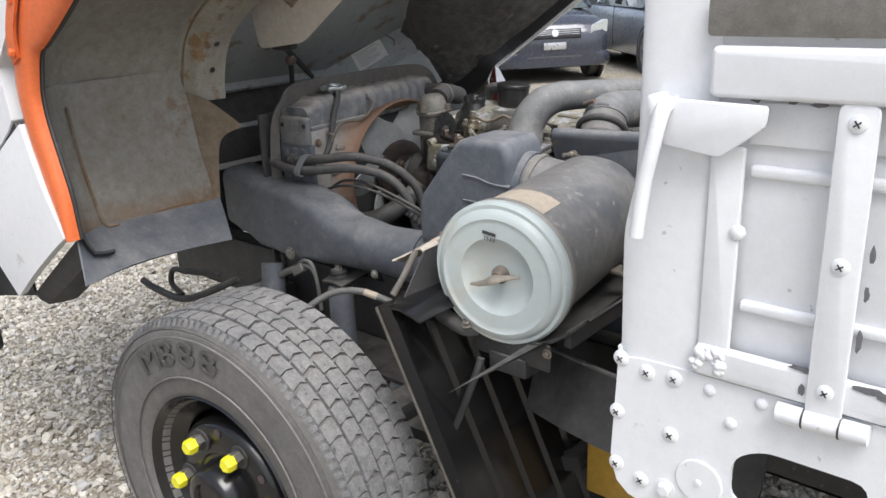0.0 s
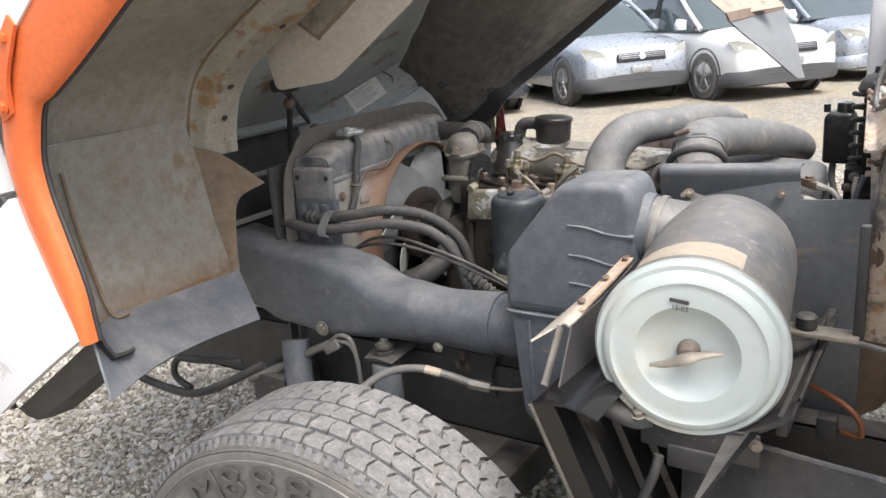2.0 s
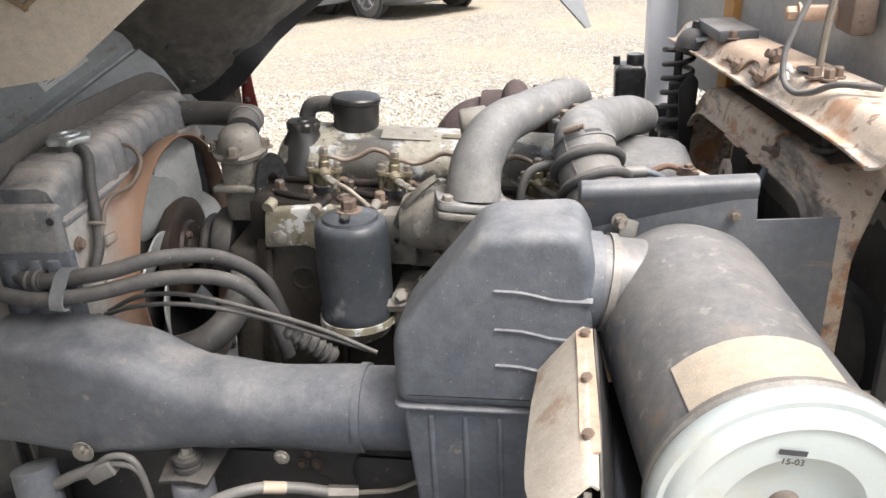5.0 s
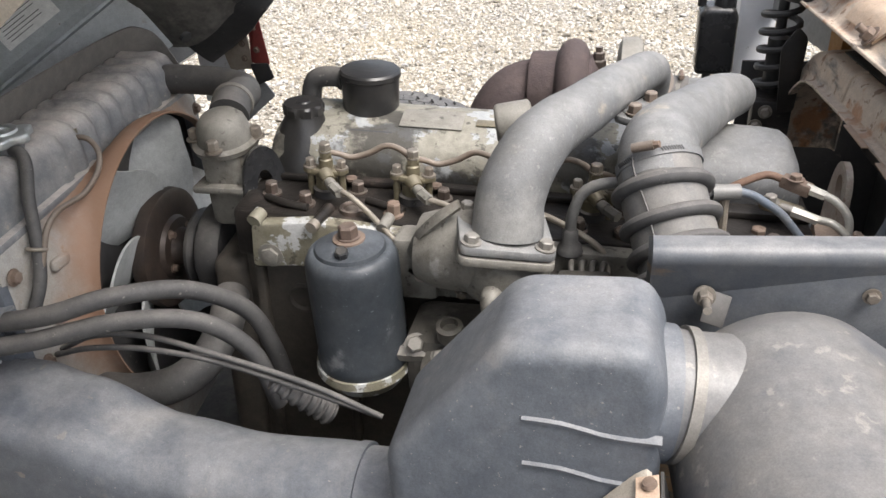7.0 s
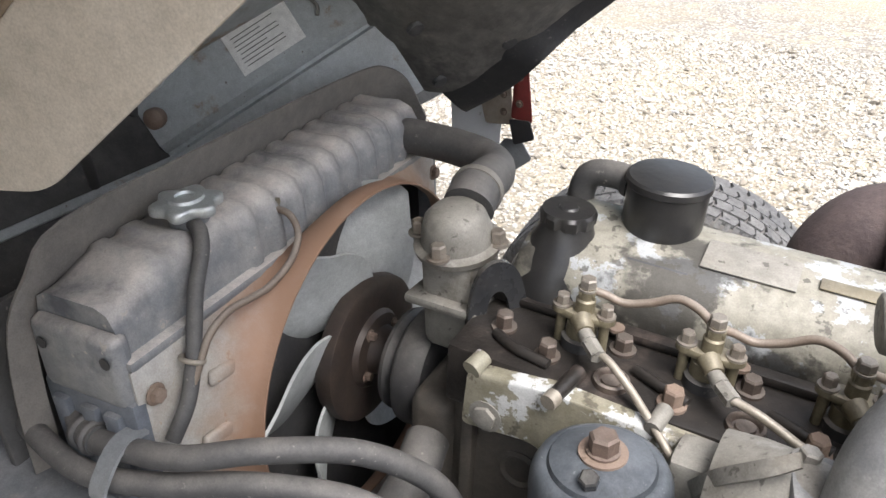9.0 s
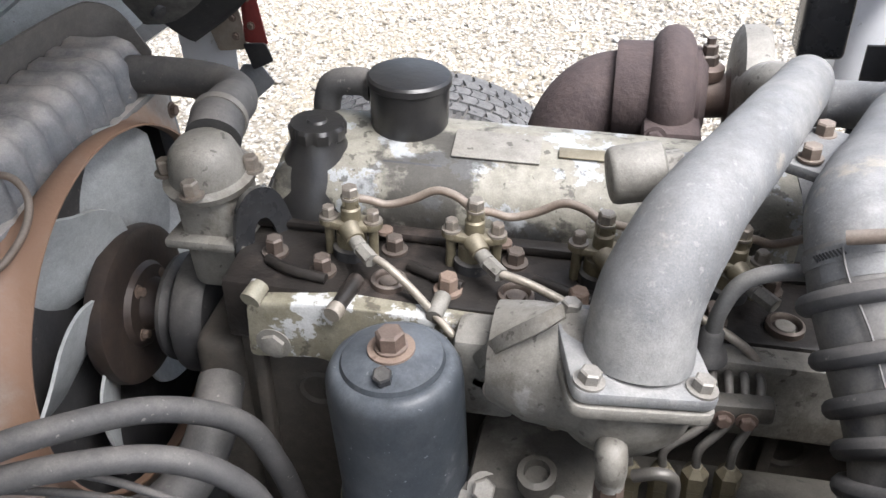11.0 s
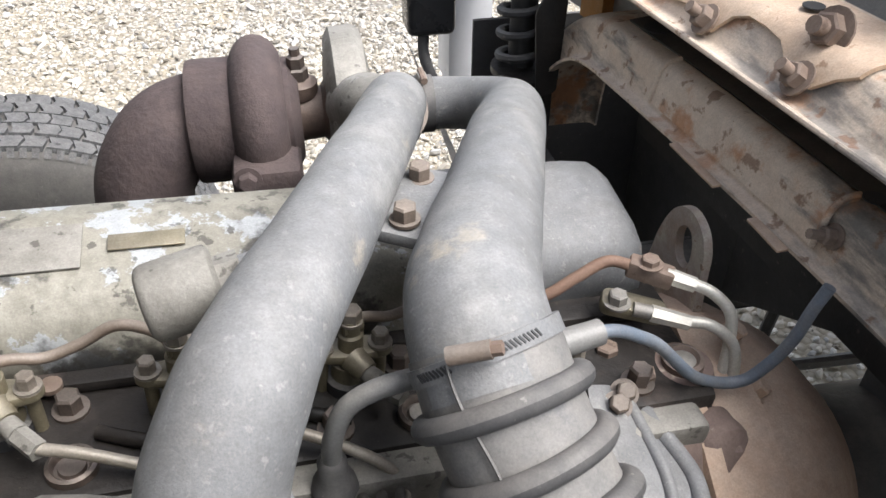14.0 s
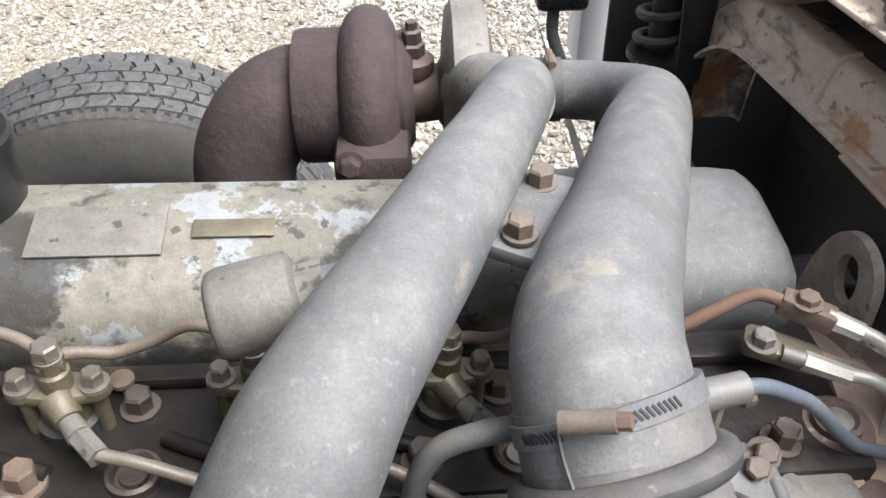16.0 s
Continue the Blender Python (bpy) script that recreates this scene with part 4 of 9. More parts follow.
block = part("engine_block", span((-0.13, 1.965, -0.62), (0.68, 2.26, -0.075), 0.012, EN), M["block"], en)
part("timing_case", span((-0.185, 1.955, -0.60), (-0.125, 2.27, -0.10), 0.02, EN, 3), M["block"], en)
for k in range(6):
    part("core_plug", lathe([(0, 0), (0.026, 0), (0.028, 0.004), (0.022, 0.006), (0.018, 0.002), (0, 0.002)], EN @ along((-0.04 + 0.13 * k, 1.967, -0.16), (0, -1, 0)), 20), M["block"], block)
for k in range(5):
    part("block_rib", span((-0.11 + 0.14 * k, 1.95, -0.5), (-0.095 + 0.14 * k, 1.97, -0.1), 0.004, EN), M["block"], block)
part("cylinder_head", span((-0.13, 1.945, -0.078), (0.70, 2.28, 0.0), 0.006, EN), M["head"], en)
# near flank of the head in flaking grey paint
part("water_jacket_cover", prism(round_poly([(-0.1, -0.085), (-0.096, -0.01), (0.0, 0.0), (0.165, -0.004), (0.165, -0.10), (0.03, -0.10), (-0.02, -0.075)], 0.012), 0.022, EN @ Matrix(((1, 0, 0, 0), (0, 0, -1, 1.948), (0, 1, 0, 0), (0, 0, 0, 1))), 0.004), M["paint_chip"], en, "flaking pale grey casting")
part("manifold_flank", prism(round_poly([(0.165, -0.10), (0.165, -0.004), (0.68, -0.004), (0.68, -0.10)], 0.01), 0.03, EN @ Matrix(((1, 0, 0, 0), (0, 0, -1, 1.948), (0, 1, 0, 0), (0, 0, 0, 1))), 0.005), M["alu"], en)
# rocker cover
cov = [(2.052, 0.0), (2.046, 0.012), (2.05, 0.048), (2.062, 0.074), (2.085, 0.087), (2.155, 0.099), (2.182, 0.094), (2.2, 0.076), (2.21, 0.045), (2.214, 0.0)]


def cover_rows(keys):
    return [[e(u, 2.158 + (v - 2.143) * min(1, 0.75 + 0.25 * f), w * 0.87 * f) for v, w in cov] for u, f in keys]


cover = part("rocker_cover", loft(cover_rows(((-0.115, 0.55), (-0.108, 0.85), (-0.09, 0.97), (-0.06, 1.0), (0.15, 1.0), (0.36, 1.0), (0.46, 1.0)))), M["cover"], en, "rocker cover with peeling yellow-grey paint", smooth=50)
part("rear_cover", loft([[q + Vector((0, 0.012, 0)) for q in row] for row in cover_rows(((0.461, 1.0), (0.56, 1.0), (0.64, 0.99), (0.668, 0.95), (0.682, 0.84), (0.688, 0.5)))]), M["pipe"], cover, "plain grey rear rocker cover", smooth=50)
part("cover_flange", span((-0.125, 2.046, 0.0), (0.70, 2.258, 0.012), 0.004, EN), M["head"], cover)
SL = EN @ Matrix.Translation((0, 2.12, 0.0792)) @ Matrix.Rotation(math.atan2(0.012, 0.07), 4, "X")
part("name_plate", box((0.098, 0.05, 0.002), SL @ Matrix.Translation((0.135, 0.014, 0.0022)), 0.0006), M["alu"], cover, "worn blank metal plate")
part("name_plate", box((0.062, 0.018, 0.002), SL @ Matrix.Translation((0.235, 0.014, 0.0022)), 0.001), M["fitting"], cover, "small yellowed metal plate")
part("warning_label", box((0.066, 0.018, 0.0012), SL @ Matrix.Translation((0.045, -0.032, -0.0055)) @ Matrix.Rotation(radians(28), 4, "X"), 0.0003), M["ink"], cover, "faded black label")
# oil filler tower and cap
part("filler_tower", lathe([(0.062, 0.0), (0.06, 0.02), (0.045, 0.055), (0.032, 0.08), (0.029, 0.092), (0.0, 0.092)], EN @ Matrix.Translation((-0.066, 2.112, 0.0)), 32), M["blackoil"], cover, "oil-stained filler neck")
capm = EN @ Matrix.Translation((-0.066, 2.112, 0.088))
cap = bmesh.new()
ring = []
for r0, h0 in ((0.026, 0.0), (0.032, 0.002), (0.033, 0.014), (0.030, 0.018), (0.012, 0.0185), (0.010, 0.021)):
    ring.append([cap.verts.new(capm @ Vector(((r0 - (0.003 if h0 < 0.017 and r0 > 0.03 and (j // 2) % 3 == 0 else 0)) * math.cos(2 * math.pi * j / 48), (r0 - (0.003 if h0 < 0.017 and r0 > 0.03 and (j // 2) % 3 == 0 else 0)) * math.sin(2 * math.pi * j / 48), h0))) for j in range(48)])
for a, b in zip(ring, ring[1:]):
    for j in range(48):
        cap.faces.new((a[j], a[(j + 1) % 48], b[(j + 1) % 48], b[j]))
cap.faces.new(ring[-1])
part("oil_cap", cap, M["blackoil"], cover, "black ribbed oil filler cap")
# breather
br = part("breather", lathe([(0.0, -0.012), (0.03, -0.012), (0.043, -0.002), (0.0455, 0.008), (0.0465, 0.056), (0.049, 0.058), (0.049, 0.065), (0.046, 0.068), (0.02, 0.07), (0, 0.07)], EN @ Matrix.Translation((0.027, 2.174, 0.077)), 40), M["blackoil"], cover, "black crankcase breather can")
part("breather_hose", tube([e(-0.003, 2.181, 0.120), e(-0.038, 2.191, 0.122), e(-0.071, 2.196, 0.112), e(-0.081, 2.198, 0.075), e(-0.083, 2.201, 0.02)], 0.0165, 20), M["rubber"], br, "black rubber breather hose")
part("hose_clip", tube([e(-0.015, 2.184, 0.121), e(-0.022, 2.186, 0.1215)], 0.019, 20), M["blackmatt"], br)

# injectors, head bolts, fuel lines
UP = EN.to_3x3() @ Z
for k in range(5):
    u = -0.006 + 0.1315 * k
    v = 2.018
    inj = part("injector", lathe([(0.0165, -0.005), (0.0165, 0.03), (0.012, 0.033), (0.0105, 0.04), (0.0105, 0.058), (0.0085, 0.06), (0.0085, 0.074), (0.0, 0.074)], EN @ Matrix.Translation((u, v, 0.0)), 20), M["fitting"], en, "dirty olive fuel injector")
    part("injector_seat", lathe([(0.021, 0.0), (0.021, 0.012), (0.0165, 0.014)], EN @ Matrix.Translation((u, v, 0.0)), 20), M["blackmatt"], inj)
    part("injector_clamp", prism(round_poly([(-0.030, -0.009), (0.0, -0.014), (0.030, -0.009), (0.032, 0.008), (0.0, 0.014), (-0.032, 0.008)], 0.007), 0.010, EN @ Matrix.Translation((u, v, 0.034)), 0.003), M["fitting"], inj)
    part("clamp_nose", tube([e(u, v - 0.008, 0.038), e(u + 0.01, v - 0.022, 0.033)], [0.012, 0.010], 12), M["fitting"], inj)
    part("leak_off_nut", bolt_mesh(e(u, v, 0.070), UP, 0.0085, 0.012, 1.15), M["bolt"], inj, smooth=30)
    for s_ in (-1, 1):
        part("clamp_bolt", bolt_mesh(e(u + 0.024 * s_, v - 0.001, 0.044), UP, 0.0068, 0.012, 1.5), M["bolt"], inj, smooth=30)
        part("clamp_collar", lathe([(0.0105, 0.038), (0.0105, 0.044), (0.0, 0.0445)], EN @ Matrix.Translation((u + 0.024 * s_, v - 0.001, 0.0)), 14), M["fitting"], inj)
        part("clamp_stud", lathe([(0.0055, 0.0), (0.0055, 0.036)], EN @ Matrix.Translation((u + 0.024 * s_, v - 0.001, 0.0)), 10), M["fitting"], inj)
    if k < 5:
        part("line_fitting", tube([e(u + 0.008, v - 0.02, 0.033), e(u + 0.019, v - 0.034, 0.031)], [0.0075, 0.0085], 12), M["alu"], inj)
        part("line_nut", tube([e(u + 0.019, v - 0.034, 0.031), e(u + 0.034, v - 0.05, 0.029)], [0.0082, 0.0082], 6), M["alu"], inj, smooth=25)
    if k == 0:
        bolt(e(-0.088, 2.002, 0.0), UP, en, 0.0096, 0.018, M["head_bolt"], "head_bolt", 1.5)
        bolt(e(-0.028, 1.978, 0.0), UP, en, 0.0096, 0.018, M["head_bolt"], "head_bolt", 1.5)
    bolt(e(u + 0.044, 2.030, 0.0), UP, en, 0.0096, 0.016, M["head_bolt"], "head_bolt", 1.5)
    bolt(e(u + 0.112, 1.970, 0.0), UP, en, 0.010, 0.018, M["rust"] if k < 2 else M["head_bolt"], "head_bolt", 1.5)
    plug = part("freeze_plug", lathe([(0.019, 0.0), (0.0185, 0.006), (0.0155, 0.0075), (0.0135, 0.005), (0.013, 0.001), (0, 0.001)], EN @ Matrix.Translation((u + 0.050, 1.972, 0.0)), 24), M["head_bolt"], en)
    part("plug_face", lathe([(0.0105, 0.001), (0.0095, 0.004), (0, 0.004)], EN @ Matrix.Translation((u + 0.050, 1.972, 0.0)), 20), M["zinc"] if k > 1 else M["head_bolt"], plug)
    if k < 4:
        part("leak_off_pipe", tube([e(u, v + 0.004, 0.068), e(u + 0.016, v + 0.012, 0.062), e(u + 0.036, v + 0.016, 0.056), e(u + 0.062, v + 0.018, 0.064), e(u + 0.088, v + 0.018, 0.078), e(u + 0.112, v + 0.012, 0.076), e(u + 0.131, v + 0.002, 0.066)], 0.0046, 10), M["brownpipe"], en, "thin brown leak-off pipe")
        part("banjo", tube([e(u - 0.008, v, 0.066), e(u + 0.008, v + 0.004, 0.066)], [0.009, 0.009], 12), M["fitting"], en)
    part("cover_screw", lathe([(0, 0.012), (0.009, 0.012), (0.009, 0.016), (0.005, 0.018), (0, 0.018)], EN @ Matrix.Translation((u + 0.03, 2.046, 0.0)), 12), M["rust"], cover)
part("casting_ridge", tube([e(-0.09, 1.985, 0.004), e(-0.06, 1.968, 0.006), (e(-0.02, 1.962, 0.004))], 0.006, 10), M["head"], en)
for k in range(3):
    part("casting_ridge", tube([e(0.06 + 0.1315 * k, 2.0, 0.004), e(0.09 + 0.1315 * k, 1.985, 0.006), e(0.12 + 0.1315 * k, 1.975, 0.004)], 0.006, 10), M["head"], en)
part("injection_pipe", tube([e(0.030, 1.972, 0.030), e(0.046, 1.963, 0.027), e(0.075, 1.948, 0.012), (-1.405, 1.926, 0.982), (-1.38, 1.911, 0.96), (-1.366, 1.903, 0.947), (-1.358, 1.90, 0.932)], 0.0042, 12), M["steelpipe"], en, "dirty steel injection pipe")
part("injection_pipe", tube([e(0.158, 1.97, 0.03), e(0.19, 1.962, 0.026), e(0.235, 1.952, 0.012), e(0.255, 1.948, 0.006), e(0.28, 1.935, -0.02)], 0.0046, 12), M["steelpipe"], en, "dirty steel injection pipe")
part("injection_pipe", tube([e(0.289, 1.97, 0.03), e(0.34, 1.955, 0.022), e(0.40, 1.93, 0.0), e(0.415, 1.915, -0.03), (-1.125, 1.905, 0.93)], 0.0046, 12), M["steelpipe"], en, "dirty steel injection pipe")
part("pipe_clip", box((0.03, 0.02, 0.014), Matrix.Translation((-1.369, 1.905, 0.95)) @ Matrix.Rotation(0.5, 4, "Y"), 0.003), M["alu"], en)
bolt((-1.36, 1.893, 0.95), (0.3, -0.8, 0.5), en, 0.007, 0.008)
bolt(e(-0.07, 1.925, -0.06), (0, -1, 0), en, 0.013, 0.006, M["alu"], "drain_plug")
part("front_boss", tube([e(-0.085, 1.945, 0.0), e(-0.09, 1.925, -0.006)], [0.010, 0.011], 16), M["paint_chip"], en)
part("spigot", tube([e(0.012, 1.965, 0.006), e(0.002, 1.918, 0.002)], [0.0085, 0.008], 14), M["head"], en)
part("spigot_tip", tube([e(0.003, 1.922, 0.002), e(0.0, 1.910, 0.001)], [0.0092, 0.0088], 14), M["steelpipe"], en)
part("spigot", tube([e(0.103, 1.955, 0.004), e(0.099, 1.925, 0.001)], [0.009, 0.0085], 14), M["alu"], en)


# oil filter canister
of = thing("oil_filter", (-1.448, 1.865, 0.80), "dark blue-black oil filter canister with dusty top", "oil filter")
OF = Matrix.Translation((-1.442, 1.852, -0.002)) @ Matrix.Diagonal((1.09, 1.09, 1.0, 1.0))
part("canister", lathe([(0.05, 0.835), (0.0585, 0.838), (0.0595, 0.85), (0.0575, 0.854), (0.0575, 0.985), (0.0565, 1.0), (0.052, 1.0105), (0.046, 1.014), (0.0435, 1.0135), (0.0415, 1.018), (0.02, 1.0265), (0.0, 1.027)], OF, 48), M["filter"], of)
part("centre_washer", lathe([(0.0195, 1.025), (0.0195, 1.029), (0.0, 1.0295)], OF, 32), M["rust"], of)
part("centre_bolt", bolt_mesh((-1.442, 1.852, 1.026), (0, 0, 1), 0.0125, 0.017, 1.2, roll=0.1), M["brass"], of, "brown centre bolt", smooth=30)
bolt((-1.441, 1.820, 1.016), (0.1, -0.35, 1), of, 0.0085, 0.013, M["black"], "vent_bolt", 1.4)
part("filter_base", lathe([(0.062, 0.838), (0.063, 0.826), (0.055, 0.82), (0.05, 0.805), (0.03, 0.79), (0.0, 0.79)], OF, 32), M["paint_chip"], of, "pale cast base")
part("base_mount", span((-1.475, 1.87, 0.80), (-1.41, 1.97, 0.86), 0.01), M["alu"], of)

# intake elbow, its bowl and crossover pipe
ip = thing("intake_pipe", (-1.2, 2.0, 1.0), "dusty grey cast intake crossover pipe", "pipe")
fx = Vector((0.955, 0.24, -0.17)).normalized()
fy = Vector((-0.14, 0.98, -0.05))
fy = (fy - fx * fy.dot(fx)).normalized()
fz = fx.cross(fy)
FL = Matrix.Translation((-1.2385, 1.8555, 1.050)) @ Matrix((fx, fy, fz)).transposed().to_4x4()
pipe_a = [FL @ Vector((0.003, -0.006, 0.0)), (-1.230, 1.862, 1.098), (-1.211, 1.890, 1.138), (-1.189, 1.933, 1.153), (-1.157, 2.005, 1.1515), (-1.125, 2.08, 1.151), (-1.097, 2.152, 1.1435), (-1.076, 2.218, 1.133), (-1.067, 2.262, 1.112), (-1.066, 2.285, 1.075)]
part("crossover_pipe", tube(pipe_a, [0.044, 0.042, 0.0395, 0.0365, 0.0345, 0.032, 0.030, 0.0288, 0.028, 0.027], 40, n=10), M["pipe"], ip)
part("flange", prism(round_poly([(-0.058, -0.057), (0.058, -0.057), (0.058, 0.057), (-0.058, 0.057)], 0.014), 0.012, FL @ Matrix.Translation((0, 0, -0.010)), 0.003), M["pipe"], ip)
part("lower_flange", prism(round_poly([(-0.059, -0.058), (0.059, -0.058), (0.059, 0.058), (-0.059, 0.058)], 0.014), 0.012, FL @ Matrix.Translation((0, 0, -0.024)), 0.003), M["alu"], ip)
for sx, sy in ((-1, -1), (1, -1), (-1, 1), (1, 1)):
    bolt(FL @ Vector((0.0445 * sx, 0.0435 * sy, 0.002)), FL.to_3x3() @ Z, ip, 0.0085, 0.010, M["zinc"], "flange_bolt", 1.5)
bowl = part("intake_bowl", loft([[Vector((-1.238 + cx + r * math.cos(a), 1.857 + dy + r * math.sin(a) * 0.9, z - 0.012)) for a in (2 * math.pi * k / 32 for k in range(32))] for r, z, dy, cx in ((0.054, 1.05, 0.0, 0), (0.058, 1.03, 0.002, 0), (0.06, 1.01, 0.004, -0.002), (0.058, 0.99, 0.006, -0.004), (0.05, 0.972, 0.01, -0.006), (0.036, 0.96, 0.012, -0.008), (0.016, 0.956, 0.014, -0.008))]), M["alu"], ip, "cast intake bowl")
part("bowl_throat", loft([[Vector((x, yc + ry * math.cos(a), zc + rz * math.sin(a))) for a in (2 * math.pi * k / 24 for k in range(24))] for x, yc, zc, ry, rz in ((-1.25, 1.86, 1.01, 0.05, 0.055), (-1.29, 1.872, 1.008, 0.052, 0.056), (-1.325, 1.885, 1.0, 0.056, 0.052), (-1.36, 1.905, 0.99, 0.052, 0.042))]), M["alu"], bowl)
part("bowl_rib", sheet([[(-1.375, 1.90, 0.985), (-1.352, 1.875, 1.03), (-1.318, 1.862, 1.068), (-1.296, 1.866, 1.082)], [(-1.366, 1.888, 0.98), (-1.345, 1.864, 1.025), (-1.312, 1.853, 1.06), (-1.292, 1.858, 1.075)]], 0.006, fine=4), M["alu"], bowl)
part("manifold_web", span((-1.40, 1.895, 0.905), (-1.34, 1.945, 1.002), 0.01), M["alu"], bowl)
bolt((-1.345, 1.872, 0.985), (0.15, -1, 0.1), ip, 0.0085, 0.013, M["bolt"])
bolt((-1.30, 1.872, 0.945), (0.1, -1, -0.3), ip, 0.007, 0.01, M["bolt"])
part("drain_elbow", tube([(-1.248, 1.825, 0.968), (-1.248, 1.806, 0.985), (-1.247, 1.797, 0.978), (-1.247, 1.797, 0.955)], [0.013, 0.0135, 0.0135, 0.012], 14), M["alu"], ip, "cast drain elbow")
part("drain_nut", lathe([(0.0125, 0.93), (0.0125, 0.957), (0.01, 0.958)], Matrix.Translation((-1.247, 1.797, 0)), 6), M["brass"], ip, "brown hexagon fitting", smooth=25)
SW = Vector((0.027, -0.012, -0.008))
part("pressure_switch", lathe([(0, 0), (0.021, 0), (0.0245, 0.002), (0.026, 0.006), (0.0265, 0.03), (0.0265, 0.046), (0.022, 0.049), (0, 0.049)], along(Vector((-1.297, 2.0, 1.142)) + SW, (1, 0.22, 0.10)), 36), M["alu"], ip, "grey capped pressure switch")
part("switch_nut", tube([Vector((-1.252, 2.009, 1.147)) + SW, Vector((-1.234, 2.013, 1.149)) + SW], [0.017, 0.017], 6), M["alu"], ip, smooth=25)
part("switch_stem", tube([Vector((-1.238, 2.012, 1.148)) + SW, Vector((-1.20, 2.02, 1.15)) + SW], [0.013, 0.016], 16), M["pipe"], ip)

ep = thing("inlet_elbow", (-1.0, 2.1, 1.0), "dusty grey cast inlet elbow to the turbocharger", "pipe")
pipe_b = [(-1.056, 1.912, 1.094), (-1.061, 1.94, 1.116), (-1.057, 1.978, 1.1205), (-1.041, 2.025, 1.1205), (-1.013, 2.098, 1.1105), (-0.973, 2.21, 1.0915), (-0.939, 2.305, 1.065), (-0.932, 2.37, 1.040), (-0.957, 2.415, 1.022), (-1.0, 2.438, 1.014), (-1.06, 2.44, 1.014)]
part("elbow_pipe", tube(pipe_b, [0.0485, 0.048, 0.0475, 0.0445, 0.041, 0.038, 0.0345, 0.032, 0.0315, 0.0315, 0.031], 40, n=10), M["pipe"], ep)
part("bridge_bracket", prism(round_poly([(-0.03, -0.05), (0.05, -0.055), (0.055, 0.045), (-0.02, 0.04)], 0.012), 0.012, Matrix.Translation((-1.075, 2.09, 1.112)) @ Matrix.Rotation(radians(-22), 4, "Z") @ Matrix.Rotation(radians(5), 4, "Y"), 0.003), M["pipe"], ep)
bolt((-1.091, 2.058, 1.126), (0, 0, 1), ep, 0.0088, 0.013, M["tarp"], washer=1.35)
bolt((-1.070, 2.116, 1.122), (0, 0, 1), ep, 0.0088, 0.013, M["tarp"], washer=1.35)
part("hose_joint", tube([(-1.0, 2.438, 1.014), (-1.06, 2.44, 1.014)], [0.0345, 0.0345], 32), M["rubber"], ep)
for q in (0.15, 0.8):
    c = Vector((-1.0, 2.438, 1.014)).lerp(Vector((-1.06, 2.44, 1.014)), q)
    part("hose_clamp", tube([c, c + Vector((-0.008, 0.002, 0))], [0.036, 0.036], 32), M["zinc"], ep)
    part("clamp_housing", box((0.011, 0.018, 0.008), Matrix.Translation(c + Vector((-0.004, -0.006, 0.038))), 0.002), M["zinc"], ep)
    part("clamp_screw", tube([c + Vector((-0.004, -0.022, 0.0405)), c + Vector((-0.004, 0.008, 0.0405))], [0.0042, 0.0042], 8), M["rust"], ep)

ch = thing("corrugated_hose", (-1.05, 1.82, 0.9), "dusty black corrugated rubber intake hose", "hose")
hose_line = [(-1.060, 1.938, 1.114), (-1.052, 1.906, 1.084), (-1.038, 1.873, 1.05), (-1.024, 1.837, 1.017), (-1.018, 1.80, 0.982), (-1.02, 1.772, 0.935), (-1.025, 1.758, 0.87)]
part("hose", tube(hose_line, [0.0505, 0.051, 0.051, 0.051, 0.052, 0.053, 0.054], 44, n=8), M["rubberlight"], ch)
dense = curve_points(hose_line, 12)
for q in (11, 21, 30, 39, 47, 55, 63):
    part("hose_rib", hoop(dense[q], dense[q + 1] - dense[q - 1], 0.0535 if q < 45 else 0.0555, 0.0086), M["rubber"], ch, "dark round hose rib")
for a in (2.4, 5.3):
    line = []
    for q in range(2, 64, 4):
        mm = along(dense[q], dense[q + 1] - dense[q - 1])
        line.append(mm @ Vector((0.0535 * math.cos(a), 0.0535 * math.sin(a), 0)))
    part("mould_seam", tube(line, 0.0012, 6, n=3), M["rubber"], ch)
part("hose_clamp", tube([(-1.0605, 1.937, 1.1135), (-1.0575, 1.9285, 1.1055)], [0.0525, 0.0525], 48), M["pipe"], ch, "worm-drive steel hose clamp")
part("clamp_screw", tube([(-1.092, 1.896, 1.1475), (-1.068, 1.889, 1.156)], [0.0058, 0.0058], 12), M["tarp"], ch, "brown worm screw")
CLAMP = along((-1.059, 1.9328, 1.1095), (0.003, -0.0085, -0.008))
turn = CLAMP.inverted() @ Vector((-1.08, 1.892, 1.152))
turn = math.atan2(turn.y, turn.x)
for side in (-1, 1):
    for k in range(9):
        a = turn + side * (0.34 + 0.06 * k)
        part("band_slot", box((0.0012, 0.0014, 0.006), CLAMP @ Matrix.Rotation(a, 4, "Z") @ Matrix.Translation((0.0526, 0, 0)) @ Matrix.Rotation(0.5, 4, "X"), 0), M["tyre_text"], ch)
part("screw_head", tube([(-1.068, 1.889, 1.156), (-1.062, 1.887, 1.158)], [0.0045, 0.0045], 6), M["rust"], ch, smooth=25)

